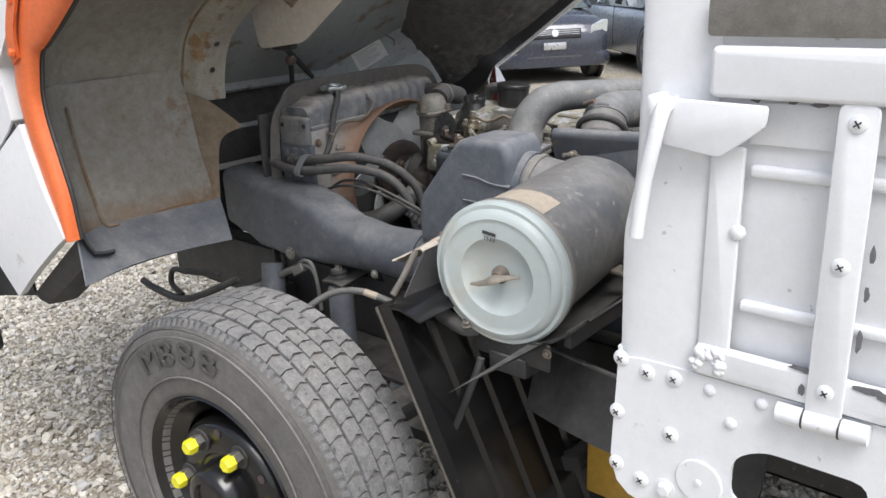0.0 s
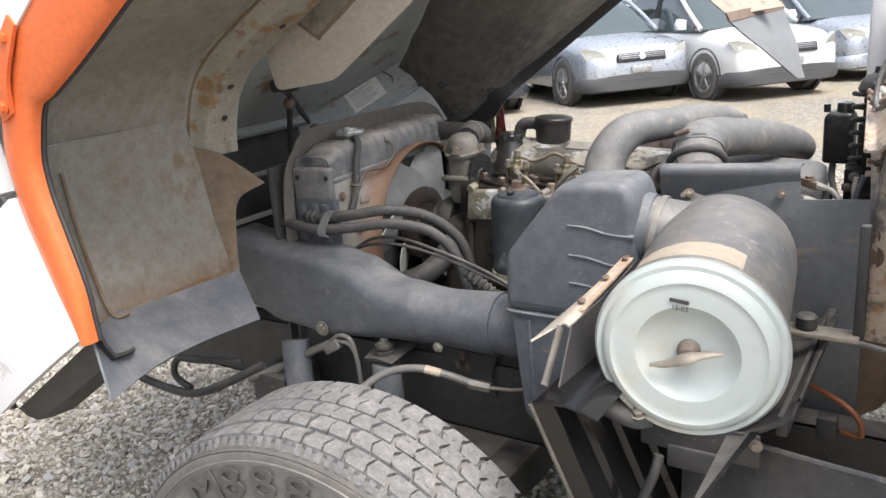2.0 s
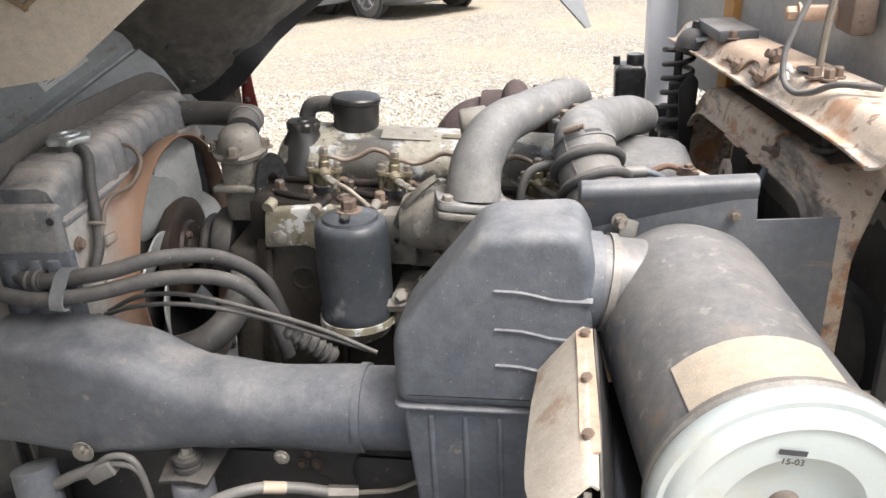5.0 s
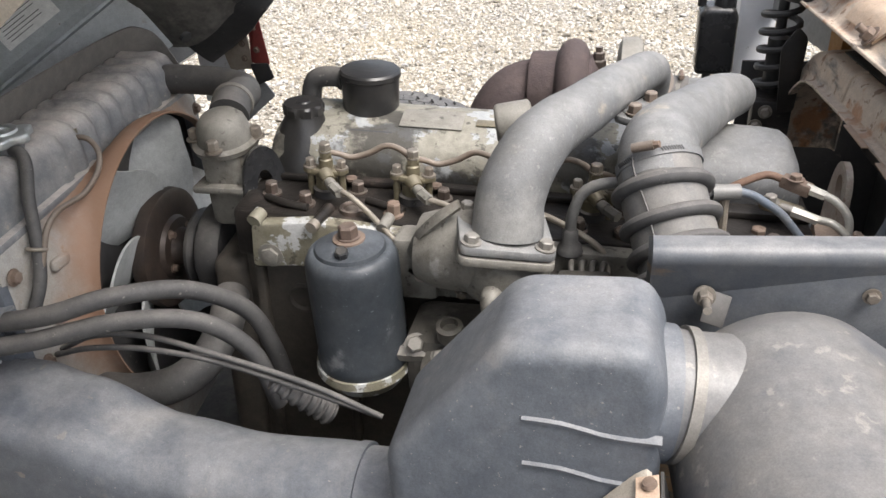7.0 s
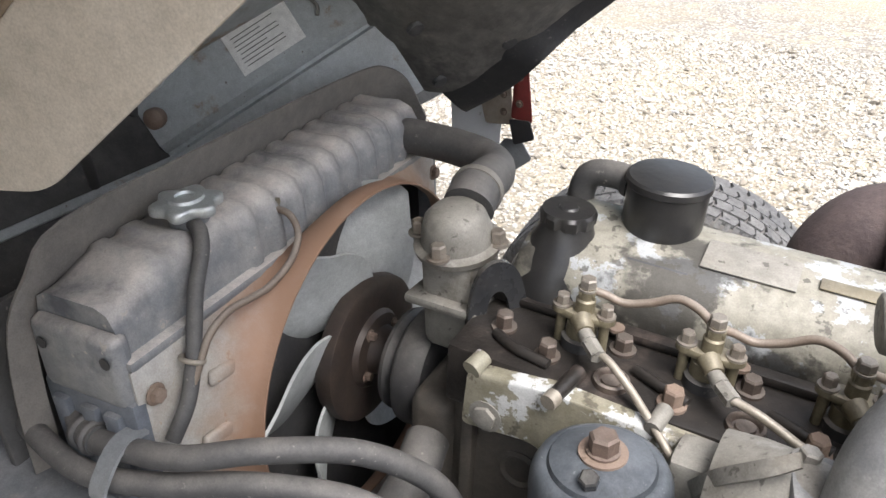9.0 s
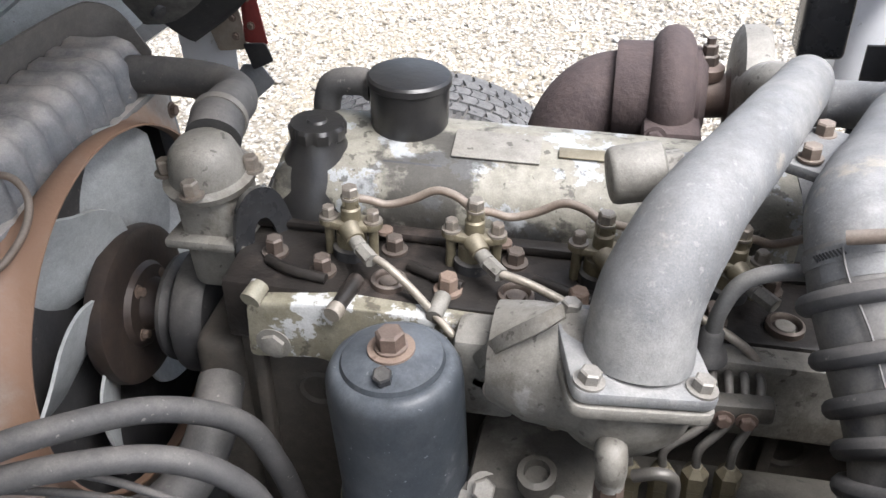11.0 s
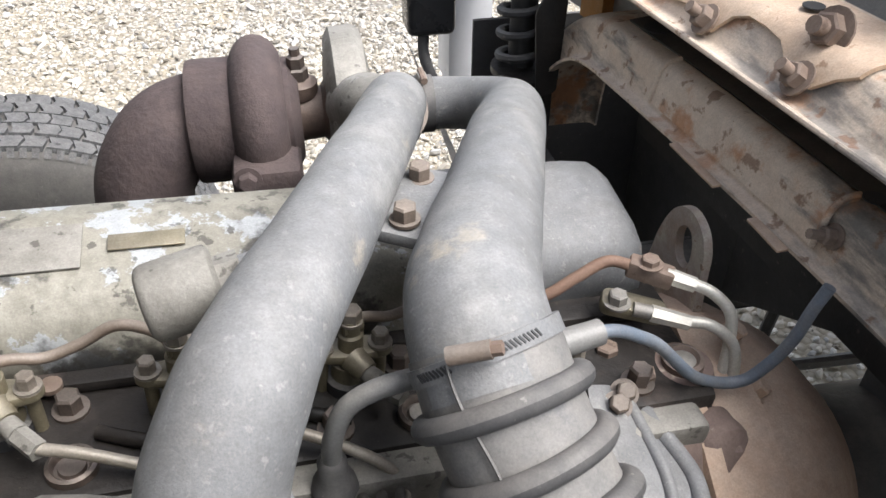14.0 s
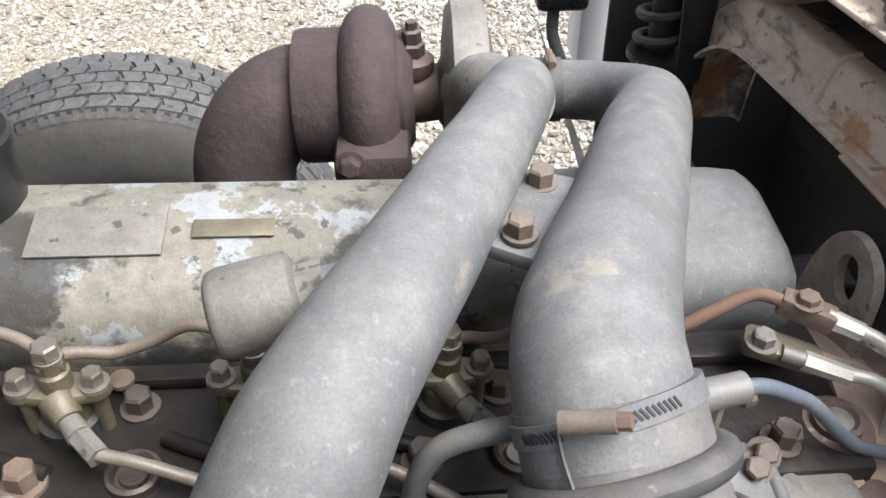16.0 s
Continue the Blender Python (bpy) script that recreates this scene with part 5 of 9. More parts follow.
# turbocharger
tu = thing("turbocharger", (-1.18, 2.42, 0.9), "rusty brown turbocharger with iron turbine housing", "turbocharger")
TX = Matrix.Rotation(radians(90), 4, "Y")
TC = Vector((-1.177, 2.424, 1.024))
vol = bmesh.new()
rows = []
for k in range(40):
    a = 2 * math.pi * k / 40
    rr = 0.033 + 0.008 * (k / 40)
    rows.append([TC + Vector((-0.025 + rr * math.cos(b) * 0.85, 0, 0)) + Vector((0, math.cos(a), math.sin(a))) * (0.058 + rr * math.sin(b)) for b in (2 * math.pi * j / 16 for j in range(16))])
rows.append(rows[0])
grid = [[vol.verts.new(p) for p in r] for r in rows[:-1]]
grid.append(grid[0])
for a, b in zip(grid, grid[1:]):
    for j in range(16):
        vol.faces.new((a[j], a[(j + 1) % 16], b[(j + 1) % 16], b[j]))
tv = part("turbine_housing", vol, M["rustiron"], tu, "purple-brown rusted turbine housing")
part("turbine_disc", lathe([(0, -0.055), (0.06, -0.055), (0.065, 0.01), (0.05, 0.02), (0, 0.02)], Matrix.Translation(TC) @ TX, 32), M["rustiron"], tv)
part("outlet_collar", lathe([(0.068, -0.10), (0.07, -0.095), (0.07, -0.05), (0.06, -0.045)], Matrix.Translation(TC) @ TX, 40), M["rustiron"], tv)
part("exhaust_elbow", tube([TC + Vector(p) for p in ((-0.05, 0, 0), (-0.10, 0, -0.002), (-0.135, -0.01, -0.015), (-0.163, -0.02, -0.055), (-0.17, -0.025, -0.11), (-0.17, -0.03, -0.2))], [0.058, 0.057, 0.056, 0.055, 0.055, 0.055], 32), M["rustiron"], tv, "rusted cast exhaust elbow")
part("mount_foot", span((TC.x - 0.06, TC.y - 0.115, 0.945), (TC.x + 0.015, TC.y - 0.045, 1.02), 0.01), M["rustiron"], tv)
bolt((TC.x - 0.043, TC.y - 0.113, 1.012), (0, -1, 0.2), tu, 0.010, 0.012, M["rustiron"])
part("bearing_housing", lathe([(0.045, 0.01), (0.032, 0.02), (0.03, 0.045), (0.045, 0.055), (0.06, 0.058), (0.06, 0.062)], Matrix.Translation(TC) @ TX, 28), M["brass"], tu, "brown bearing housing")
part("oil_flange", lathe([(0.02, 0.03), (0.022, 0.036), (0.022, 0.046), (0.016, 0.05), (0, 0.05)], Matrix.Translation((-1.157, 2.42, 1.02)), 20), M["brass"], tu)
part("oil_fitting", lathe([(0.013, 0.05), (0.013, 0.062), (0.010, 0.064), (0.010, 0.076), (0.006, 0.078), (0.006, 0.086), (0, 0.086)], Matrix.Translation((-1.157, 2.42, 1.02)), 6), M["head_bolt"], tu, smooth=25)
part("compressor_housing", lathe([(0.05, 0.05), (0.084, 0.054), (0.094, 0.06), (0.096, 0.085), (0.09, 0.094), (0.06, 0.1), (0.04, 0.104), (0.036, 0.115), (0.032, 0.118), (0, 0.118)], Matrix.Translation(TC) @ TX, 40), M["alu"], tu, "grey aluminium compressor housing")
part("compressor_outlet", tube([TC + Vector((0.075, -0.05, 0.03)), TC + Vector((0.09, -0.09, 0.052)), (-1.067, 2.29, 1.088)], [0.03, 0.033, 0.031], 24), M["alu"], tu)
part("outlet_clamp", tube([(-1.068, 2.292, 1.086), (-1.066, 2.282, 1.096)], [0.034, 0.034], 32), M["tarp"], tu, "rusty hose clamp")

# ---- radiator, fan and thermostat ----
RF = Matrix.Translation((-1.922, 1.705, 0.012)) @ Matrix.Rotation(radians(5), 4, "Z") @ Matrix.Diagonal((1.0, 1.09, 1.0, 1.0))


def r_(u, v, z):
    return RF @ Vector((u, v, z))


ra = thing("radiator", (-1.94, 2.0, 0.45), "grey dusty truck radiator with ribbed top tank", "radiator")
rows = []
for k in range(111):
    v = 0.545 * k / 110
    rise = min(1, max(0, (v - 0.012) / 0.055))
    z1 = 1.098 + 0.014 * rise * rise * (3 - 2 * rise) + 0.004 * min(1, v / 0.2)
    if v > 0.53:
        z1 -= 0.012 * (v - 0.53) / 0.015
    rib = max(0.0, min(1.0, 2.2 * math.sin(2 * math.pi * (v - 0.02) / 0.0385) + 0.3)) if v > 0.06 else 0.0
    lift, out = 0.0055 * rib, 0.008 * rib if v > 0.17 else 0.0
    rows.append([r_(-0.054, v, 1.03), r_(-0.057 - out, v, 1.066), r_(-0.05, v, z1 - 0.007 + lift), r_(-0.036, v, z1 + lift), r_(0.0, v, z1 + lift * 0.7), r_(0.03, v, z1 + lift), r_(0.044 + out * 0.5, v, z1 - 0.006 + lift * 0.7), r_(0.051 + out, v, z1 - 0.022), r_(0.053 + out, v, 1.052), r_(0.053, v, 1.03)])
part("top_tank", loft(rows), M["tank"], ra, "ribbed dark top tank under pale dust", smooth=55)
part("tank_flange", span((-0.064, -0.004, 1.034), (0.066, 0.55, 1.046), 0.004, RF), M["tank"], ra)
part("mount_slot", prism(round_poly([(-0.006, -0.02), (0.006, -0.02), (0.006, 0.02), (-0.006, 0.02)], 0.006), 0.002, along(r_(0.0, 0.03, 1.0925), RF.to_3x3() @ Vector((0.0, -0.45, 0.9))), 0.0005), M["blackmatt"], ra)
part("tank_end", span((-0.058, -0.014, 0.99), (0.06, 0.01, 1.075), 0.012, RF, 3), M["tank"], ra)
for q in (-0.036, 0.004, 0.036):
    part("end_rib", span((q - 0.011, -0.019, 0.50), (q + 0.011, -0.008, 0.985), 0.004, RF, 2), M["plastic"], ra)
for q in (-0.044, 0.042):
    part("bolt_hole", lathe([(0.0065, 0), (0.0065, 0.001), (0, 0.001)], along(r_(q + 0.006, -0.0155, 1.05), RF.to_3x3() @ Vector((0, -1, 0))), 14), M["tyre_text"], ra)
part("core", span((-0.045, 0.02, 0.46), (0.045, 0.55, 1.036), 0.004, RF), M["blackmatt"], ra)
part("side_channel", span((-0.062, -0.012, 0.45), (0.064, 0.02, 1.0), 0.006, RF), M["plastic"], ra)
part("side_channel", span((-0.062, 0.55, 0.45), (0.064, 0.575, 1.05), 0.006, RF), M["tank"], ra)
part("filler_neck", lathe([(0.022, 0), (0.022, 0.03), (0.026, 0.032)], Matrix.Translation((-1.921, 1.857, 1.112)), 24), M["tank"], ra)
cp = [(0.035 + 0.0045 * math.cos(6 * a)) for a in (2 * math.pi * k / 48 for k in range(48))]
part("radiator_cap", prism([(r * math.cos(2 * math.pi * k / 48), r * math.sin(2 * math.pi * k / 48)) for k, r in enumerate(cp)], 0.013, Matrix.Translation((-1.921, 1.857, 1.141)), 0.004, 3), M["capzinc"], ra, "bare metal radiator cap")
part("cap_centre", lathe([(0.02, 1.147), (0.019, 1.1505), (0.011, 1.151), (0.01, 1.148), (0, 1.148)], Matrix.Translation((-1.921, 1.857, 0.007)), 32), M["capzinc"], ra)
part("overflow_hose", tube([(-1.905, 1.848, 1.132), (-1.885, 1.838, 1.132), (-1.872, 1.825, 1.118), (-1.863, 1.802, 1.088), (-1.852, 1.782, 1.055), (-1.843, 1.765, 1.025), (-1.838, 1.745, 0.992), (-1.842, 1.722, 0.96)], 0.0085, 12), M["rubber"], ra, "thin black overflow hose")
part("level_pipe", tube([(-1.905, 1.953, 1.107), (-1.872, 1.955, 1.105), (-1.852, 1.946, 1.088), (-1.842, 1.92, 1.07), (-1.843, 1.885, 1.055), (-1.842, 1.855, 1.056), (-1.842, 1.82, 1.058), (-1.84, 1.79, 1.048), (-1.836, 1.768, 1.028), (-1.836, 1.745, 0.995)], 0.0042, 10), M["brownpipe"], ra, "thin tan overflow pipe")
part("pipe_union", tube([(-1.928, 1.946, 1.108), (-1.892, 1.96, 1.107)], [0.0125, 0.0115], 6), M["fitting"], ra, smooth=25)
part("union_nut", tube([(-1.915, 1.951, 1.108), (-1.903, 1.956, 1.1075)], [0.0155, 0.0155], 6), M["fitting"], ra, smooth=25)
part("hose_clip", hoop(Vector((-1.845, 1.767, 1.03)), Vector((0, 0.4, 0.8)), 0.0115, 0.0028), M["steelpipe"], ra)
# shroud: a flat-edged sheet drawn out into a ring round the fan
sh = []
FU, FV, FZ, FR = 0.112, 0.318, 0.848, 0.226
for k in range(73):
    a = 2 * math.pi * k / 72
    ca, sa = math.cos(a), math.sin(a)
    t = min((0.568 - FV) / ca if ca > 1e-6 else 9, (-FV - 0.004) / ca if ca < -1e-6 else 9, (1.04 - FZ) / sa if sa > 1e-6 else 9, (0.47 - FZ) / sa if sa < -1e-6 else 9)
    ov, oz = FV + t * ca, FZ + t * sa
    iv, iz = FV + FR * ca, FZ + FR * sa
    row = [(0.060, ov, oz)]
    for f, u in ((0.5, 0.068), (0.8, 0.078), (0.95, 0.09)):
        row.append((u, ov + (iv - ov) * f, oz + (iz - oz) * f))
    row += [(0.1, iv, iz), (FU, FV + FR * 0.995 * ca, FZ + FR * 0.995 * sa)]
    sh.append([r_(*p) for p in row])
part("fan_shroud", sheet(sh, 0.003), M["shroud"], ra, "rust-stained cream fan shroud")
for v, z, w in ((0.072, 0.905, 0.055), (0.085, 0.975, 0.035)):
    part("shroud_dimple", box((0.01, w, 0.018), RF @ Matrix.Translation((0.079, v, z)) @ Matrix.Rotation(radians(-8), 4, "X"), 0.0048, 3), M["shroud"], ra)
for v, z in ((0.012, 1.0), (0.014, 0.86), (0.555, 1.0)):
    part("shroud_bolt", bolt_mesh(r_(0.068, v, z), RF.to_3x3() @ Vector((1, 0, 0)), 0.008, 0.008), M["rust"], ra, smooth=30)
part("seal_strip", sheet([[r_(-0.06, -0.02, 0.62), r_(-0.07, -0.045, 0.62)], [r_(-0.06, -0.018, 0.9), r_(-0.07, -0.045, 0.9)], [r_(-0.058, -0.012, 1.03), r_(-0.066, -0.032, 1.05)], [r_(-0.062, 0.0, 1.07), r_(-0.052, -0.006, 1.115)], [r_(-0.062, 0.03, 1.08), r_(-0.038, 0.035, 1.158)], [r_(-0.066, 0.2, 1.06), r_(-0.036, 0.2, 1.162)],
                          [r_(-0.066, 0.4, 1.06), r_(-0.034, 0.4, 1.162)], [r_(-0.066, 0.54, 1.06), r_(-0.036, 0.545, 1.156)], [r_(-0.062, 0.59, 1.05), r_(-0.03, 0.595, 1.145)], [r_(-0.04, 0.615, 1.04), r_(-0.01, 0.62, 1.12)], [r_(0.0, 0.62, 0.99), r_(0.02, 0.625, 1.06)]], 0.004, fine=4), M["sealgrey"], ra, "dusty grey rubber sealing strip")
part("bulkhead_pad", span((-0.10, -0.05, 0.5), (-0.09, 0.66, 1.08), 0.003, RF), M["rubber"], ra)

fan = thing("cooling_fan", (-1.84, 2.05, 0.55), "grey plastic radiator fan at rest", "fan")
FM = RF @ Matrix.Translation((0.09, FV, FZ)) @ TX
for k in range(6):
    a = 2 * math.pi * k / 6 + 0.35
    rows = []
    for q in range(8):
        r = 0.06 + 0.165 * q / 7
        ch_ = 0.03 + 0.034 * math.sin(math.pi * min(1, (q + 1) / 6.5))
        rows.append([FM @ (Matrix.Rotation(a + 0.035 * q, 4, "Z") @ Vector((r * (1 - 0.05 * s * s * (q > 6)), s * ch_, -0.024 - 0.028 * s + 0.008 * (1 - s * s)))) for s in (-1, -0.5, 0, 0.5, 1)])
    part("blade", sheet(rows, 0.004, fine=3), M["fan"], fan)
part("fan_hub", lathe([(0, -0.02), (0.07, -0.02), (0.098, -0.008), (0.102, 0.004), (0.1, 0.016), (0.09, 0.02), (0.055, 0.017), (0.05, 0.024), (0.034, 0.026), (0.03, 0.04), (0.026, 0.06), (0, 0.06)], FM, 44), M["hubbrown"], fan, "rusty brown viscous fan hub")
for k in range(4):
    a = 2 * math.pi * k / 4 + 0.5
    part("hub_bolt", bolt_mesh(FM @ Vector((0.04 * math.cos(a), 0.04 * math.sin(a), 0.024)), FM.to_3x3() @ Z, 0.006, 0.008), M["rust"], fan, smooth=30)
part("pulley", lathe([(0.02, 0.055), (0.055, 0.058), (0.066, 0.064), (0.068, 0.07), (0.06, 0.078), (0.068, 0.086), (0.078, 0.09), (0.08, 0.096), (0.08, 0.122), (0.076, 0.128), (0.05, 0.13), (0.02, 0.14)], FM, 44), M["blackmatt"], fan, "black belt pulley")

th = thing("thermostat_housing", (-1.72, 2.08, 0.9), "dirty cast thermostat housing", "thermostat")
part("dome", lathe([(0.05, 0.0), (0.052, 0.008), (0.043, 0.012), (0.041, 0.025), (0.036, 0.042), (0.026, 0.052), (0.0, 0.056)], Matrix.Translation((-1.722, 2.085, 1.05)) @ Matrix.Rotation(radians(8), 4, "X"), 32), M["alu"], th)
part("lower_body", span((-1.757, 2.05, 0.92), (-1.685, 2.125, 1.052), 0.014), M["alu"], th)
part("body_flange", span((-1.77, 2.035, 0.985), (-1.672, 2.14, 0.998), 0.005), M["alu"], th)
for dx, dy in ((-0.048, -0.008), (0.004, -0.05), (0.045, 0.012)):
    bolt((-1.722 + dx, 2.085 + dy, 1.058), (0, 0, 1), th, 0.009, 0.016, M["bolt"])
settle(th, 0.02, -0.035, 0.012)
rh = thing("radiator_hose", (-1.83, 2.22, 1.05), "dusty black upper radiator hose", "hose")
part("hose", tube([(-1.955, 2.262, 1.085), (-1.90, 2.268, 1.086), (-1.82, 2.262, 1.085), (-1.762, 2.238, 1.085), (-1.735, 2.198, 1.09), (-1.718, 2.15, 1.104), (-1.708, 2.10, 1.108), (-1.703, 2.075, 1.10)], [0.026, 0.026, 0.026, 0.0265, 0.027, 0.028, 0.03, 0.031], 28, n=8), M["rubber"], rh)
for c, w in ((Vector((-1.935, 2.265, 1.085)), Vector((0.012, 0, 0.001))), (Vector((-1.711, 2.113, 1.108)), Vector((0.002, -0.010, -0.001)))):
    part("hose_clamp", tube([c, c + w], [0.0295 if c.x < -1.8 else 0.0325] * 2, 32), M["zinc"], rh, "worm-drive steel hose clamp")
lb = thing("lifting_bracket", (-1.66, 2.05, 0.98), "black steel engine lifting bracket with slot", "bracket")
out = [(-0.028, 0.0), (0.028, 0.0), (0.03, 0.06), (0.02, 0.105), (0.0, 0.118), (-0.02, 0.105), (-0.03, 0.06)]
lm = Matrix.Translation((-1.642, 2.02, 0.905)) @ Matrix.Rotation(radians(-38), 4, "Z") @ Matrix.Diagonal((1.0, 1.3, 1.5, 1.0)) @ Matrix(((0, 0, 1, 0), (1, 0, 0, 0), (0, 1, 0, 0), (0, 0, 0, 1)))
bb = bmesh.new()
o_, i_ = smooth_poly(out, 4), smooth_poly([(x * 0.42, 0.062 + (z - 0.062) * 0.55) for x, z in out], 4)
vo_ = [[bb.verts.new(lm @ Vector((x, z, d))) for x, z in o_] for d in (0, 0.007)]
vi_ = [[bb.verts.new(lm @ Vector((x, z, d))) for x, z in i_] for d in (0, 0.007)]
k = len(o_)
for j in range(k):
    j2 = (j + 1) % k
    bb.faces.new((vo_[0][j], vo_[0][j2], vi_[0][j2], vi_[0][j]))
    bb.faces.new((vo_[1][j], vi_[1][j], vi_[1][j2], vo_[1][j2]))
    bb.faces.new((vo_[0][j], vo_[1][j], vo_[1][j2], vo_[0][j2]))
    bb.faces.new((vi_[0][j], vi_[0][j2], vi_[1][j2], vi_[1][j]))
part("bracket_plate", bb, M["black"], lb)
settle(lb, 0.0, 0.01, -0.012)

# ---- hoses over the duct ----
hs = thing("coolant_hose", (-1.8, 1.75, 0.85), "two dusty black heater hoses clipped together", "hose")
part("hose", tube([(-1.965, 1.70, 0.972), (-1.93, 1.684, 0.963), (-1.886, 1.681, 0.967), (-1.80, 1.696, 0.977), (-1.732, 1.739, 0.983), (-1.667, 1.806, 0.956), (-1.616, 1.858, 0.893), (-1.592, 1.87, 0.82), (-1.585, 1.88, 0.74)], 0.0128, 18), M["rubber"], hs)
part("hose", tube([(-2.03, 1.675, 0.955), (-1.968, 1.66, 0.951), (-1.895, 1.657, 0.944), (-1.821, 1.68, 0.946), (-1.724, 1.727, 0.953), (-1.64, 1.773, 0.930), (-1.586, 1.80, 0.865), (-1.562, 1.803, 0.77)], 0.0125, 18), M["rubber"], hs)
part("clip", sheet([[(x, 1.705, 0.982), (x, 1.685, 0.9845), (x, 1.668, 0.978), (x, 1.652, 0.962), (x, 1.642, 0.948), (x, 1.642, 0.934), (x, 1.655, 0.928)] for x in (-1.873, -1.851)], 0.004, fine=2), M["flapgrey"], hs, "grey rubber strap")
part("joint", tube([(-1.935, 1.685, 0.963), (-1.90, 1.681, 0.966)], [0.016, 0.016], 18, ribs=2, rib=0.003), M["rubber"], hs)
for p0 in (0.0, 0.012):
    cb = thing("control_cable", (-1.7, 1.8, 0.8), "thin grey control cable", "cable", "control cables")
    part("sheath", tube([(-1.85, 1.74 + p0, 0.875), (-1.79, 1.74 + p0, 0.893 + p0), (-1.71, 1.745 + p0, 0.897 + p0), (-1.61, 1.755, 0.878 + p0), (-1.49, 1.758, 0.842 + p0), (-1.39, 1.757, 0.811)], 0.0042, 10), M["rubber"], cb)
cb = thing("bellows_boot", (-1.53, 1.80, 0.74), "black ribbed rubber boot on a cable", "boot")
part("boot", tube([(-1.545, 1.765, 0.845), (-1.505, 1.775, 0.81), (-1.475, 1.785, 0.78)], [0.011, 0.014, 0.016], 16, ribs=7, rib=0.004), M["rubber"], cb)
lh = thing("lower_radiator_hose", (-1.7, 1.9, 0.75), "thick dusty lower radiator hose", "hose")
part("hose", tube([(-1.86, 1.80, 0.76), (-1.78, 1.79, 0.775), (-1.72, 1.80, 0.79), (-1.685, 1.835, 0.81), (-1.675, 1.885, 0.835), (-1.69, 1.95, 0.85)], 0.027, 24), M["rubber"], lh)


# ---- tilted cab ----
C = Matrix.Rotation(radians(-33), 4, "Y")
cab = thing("tilted_cab", C @ Vector((-1.2, 2.1, 1.7)), "white and orange truck cab tipped forward, underside exposed", "truck cab")


def c(x, y, z):
    return C @ Vector((x, y, z))


CS = C @ Matrix(((1, 0, 0, 0), (0, 0, -1, 0), (0, 1, 0, 0), (0, 0, 0, 1)))  # outline x, z; depth towards -y
# skirt below the door
part("side_skirt", sheet([[c(-1.247, 0.965, 1.706), c(-1.10, 0.958, 1.704), c(-0.95, 0.958, 1.702), c(-0.862, 0.962, 1.70)], [c(-1.25, 0.952, 1.83), c(-1.10, 0.95, 1.83), c(-0.95, 0.95, 1.83), c(-0.84, 0.955, 1.82)],
                          [c(-1.253, 0.958, 1.962), c(-1.10, 0.957, 1.962), c(-0.95, 0.958, 1.958), c(-0.826, 0.962, 1.95)]], 0.02, fine=3), M["white"], cab)
# door with a window opening
WIN = round_poly([(-1.185, 2.087), (-0.895, 2.083), (-0.815, 2.125), (-0.775, 2.55), (-1.30, 2.60), (-1.295, 2.45)], 0.03, 4)
DOOR = round_poly([(-1.285, 1.976), (-0.845, 1.966), (-0.80, 2.07), (-0.60, 2.10), (-0.30, 2.10), (-0.28, 2.75), (-1.44, 2.75), (-1.36, 2.45)], 0.02, 3)


def holed(outer, inner, depth, m):
    """A plate with one opening, bridged ring by ring."""
    bm = bmesh.new()
    k = 72

    def resample(poly):
        p = [Vector(q) for q in poly]
        cc = Vector((sum(q.x for q in p) / len(p), sum(q.y for q in p) / len(p)))
        return p, cc

    ip, ic = resample(inner)
    op, _ = resample(outer)

    def ray(poly, a):
        d = Vector((math.cos(a), math.sin(a)))
        best = 0.01
        for i in range(len(poly)):
            p, q = poly[i - 1] - ic, poly[i] - ic
            den = d.x * (q - p).y - d.y * (q - p).x
            if abs(den) < 1e-12:
                continue
            t = (p.x * (q - p).y - p.y * (q - p).x) / den
            s = (p.x * d.y - p.y * d.x) / den
            if t > 0 and -1e-6 <= s <= 1 + 1e-6:
                best = max(best, t)
        return ic + d * best

    rings = []
    for d in (0, depth):
        rings.append([bm.verts.new(m @ Vector((*ray(op, 2 * math.pi * j / k), d))) for j in range(k)])
        rings.append([bm.verts.new(m @ Vector((*ray(ip, 2 * math.pi * j / k), d))) for j in range(k)])
    for j in range(k):
        j2 = (j + 1) % k
        bm.faces.new((rings[0][j], rings[0][j2], rings[1][j2], rings[1][j]))
        bm.faces.new((rings[2][j], rings[3][j], rings[3][j2], rings[2][j2]))
        bm.faces.new((rings[0][j], rings[2][j], rings[2][j2], rings[0][j2]))
        bm.faces.new((rings[1][j], rings[1][j2], rings[3][j2], rings[3][j]))
    return bm


door = part("cab_door", holed(DOOR, WIN, 0.03, Matrix.Translation((0, 0.97, 0)) @ CS), M["white"], cab)
part("window_glass", prism(WIN, 0.004, Matrix.Translation((0, 0.962, 0)) @ CS, 0), M["glass"], door, "dark reflecting side window")
part("window_seal", holed([((x + 1.0) * 1.0 - 1.0, z) for x, z in WIN], [(-1.05 + (x + 1.05) * 0.955, 2.3 + (z - 2.3) * 0.955) for x, z in WIN], 0.012, Matrix.Translation((0, 0.947, 0)) @ CS), M["blackmatt"], door)
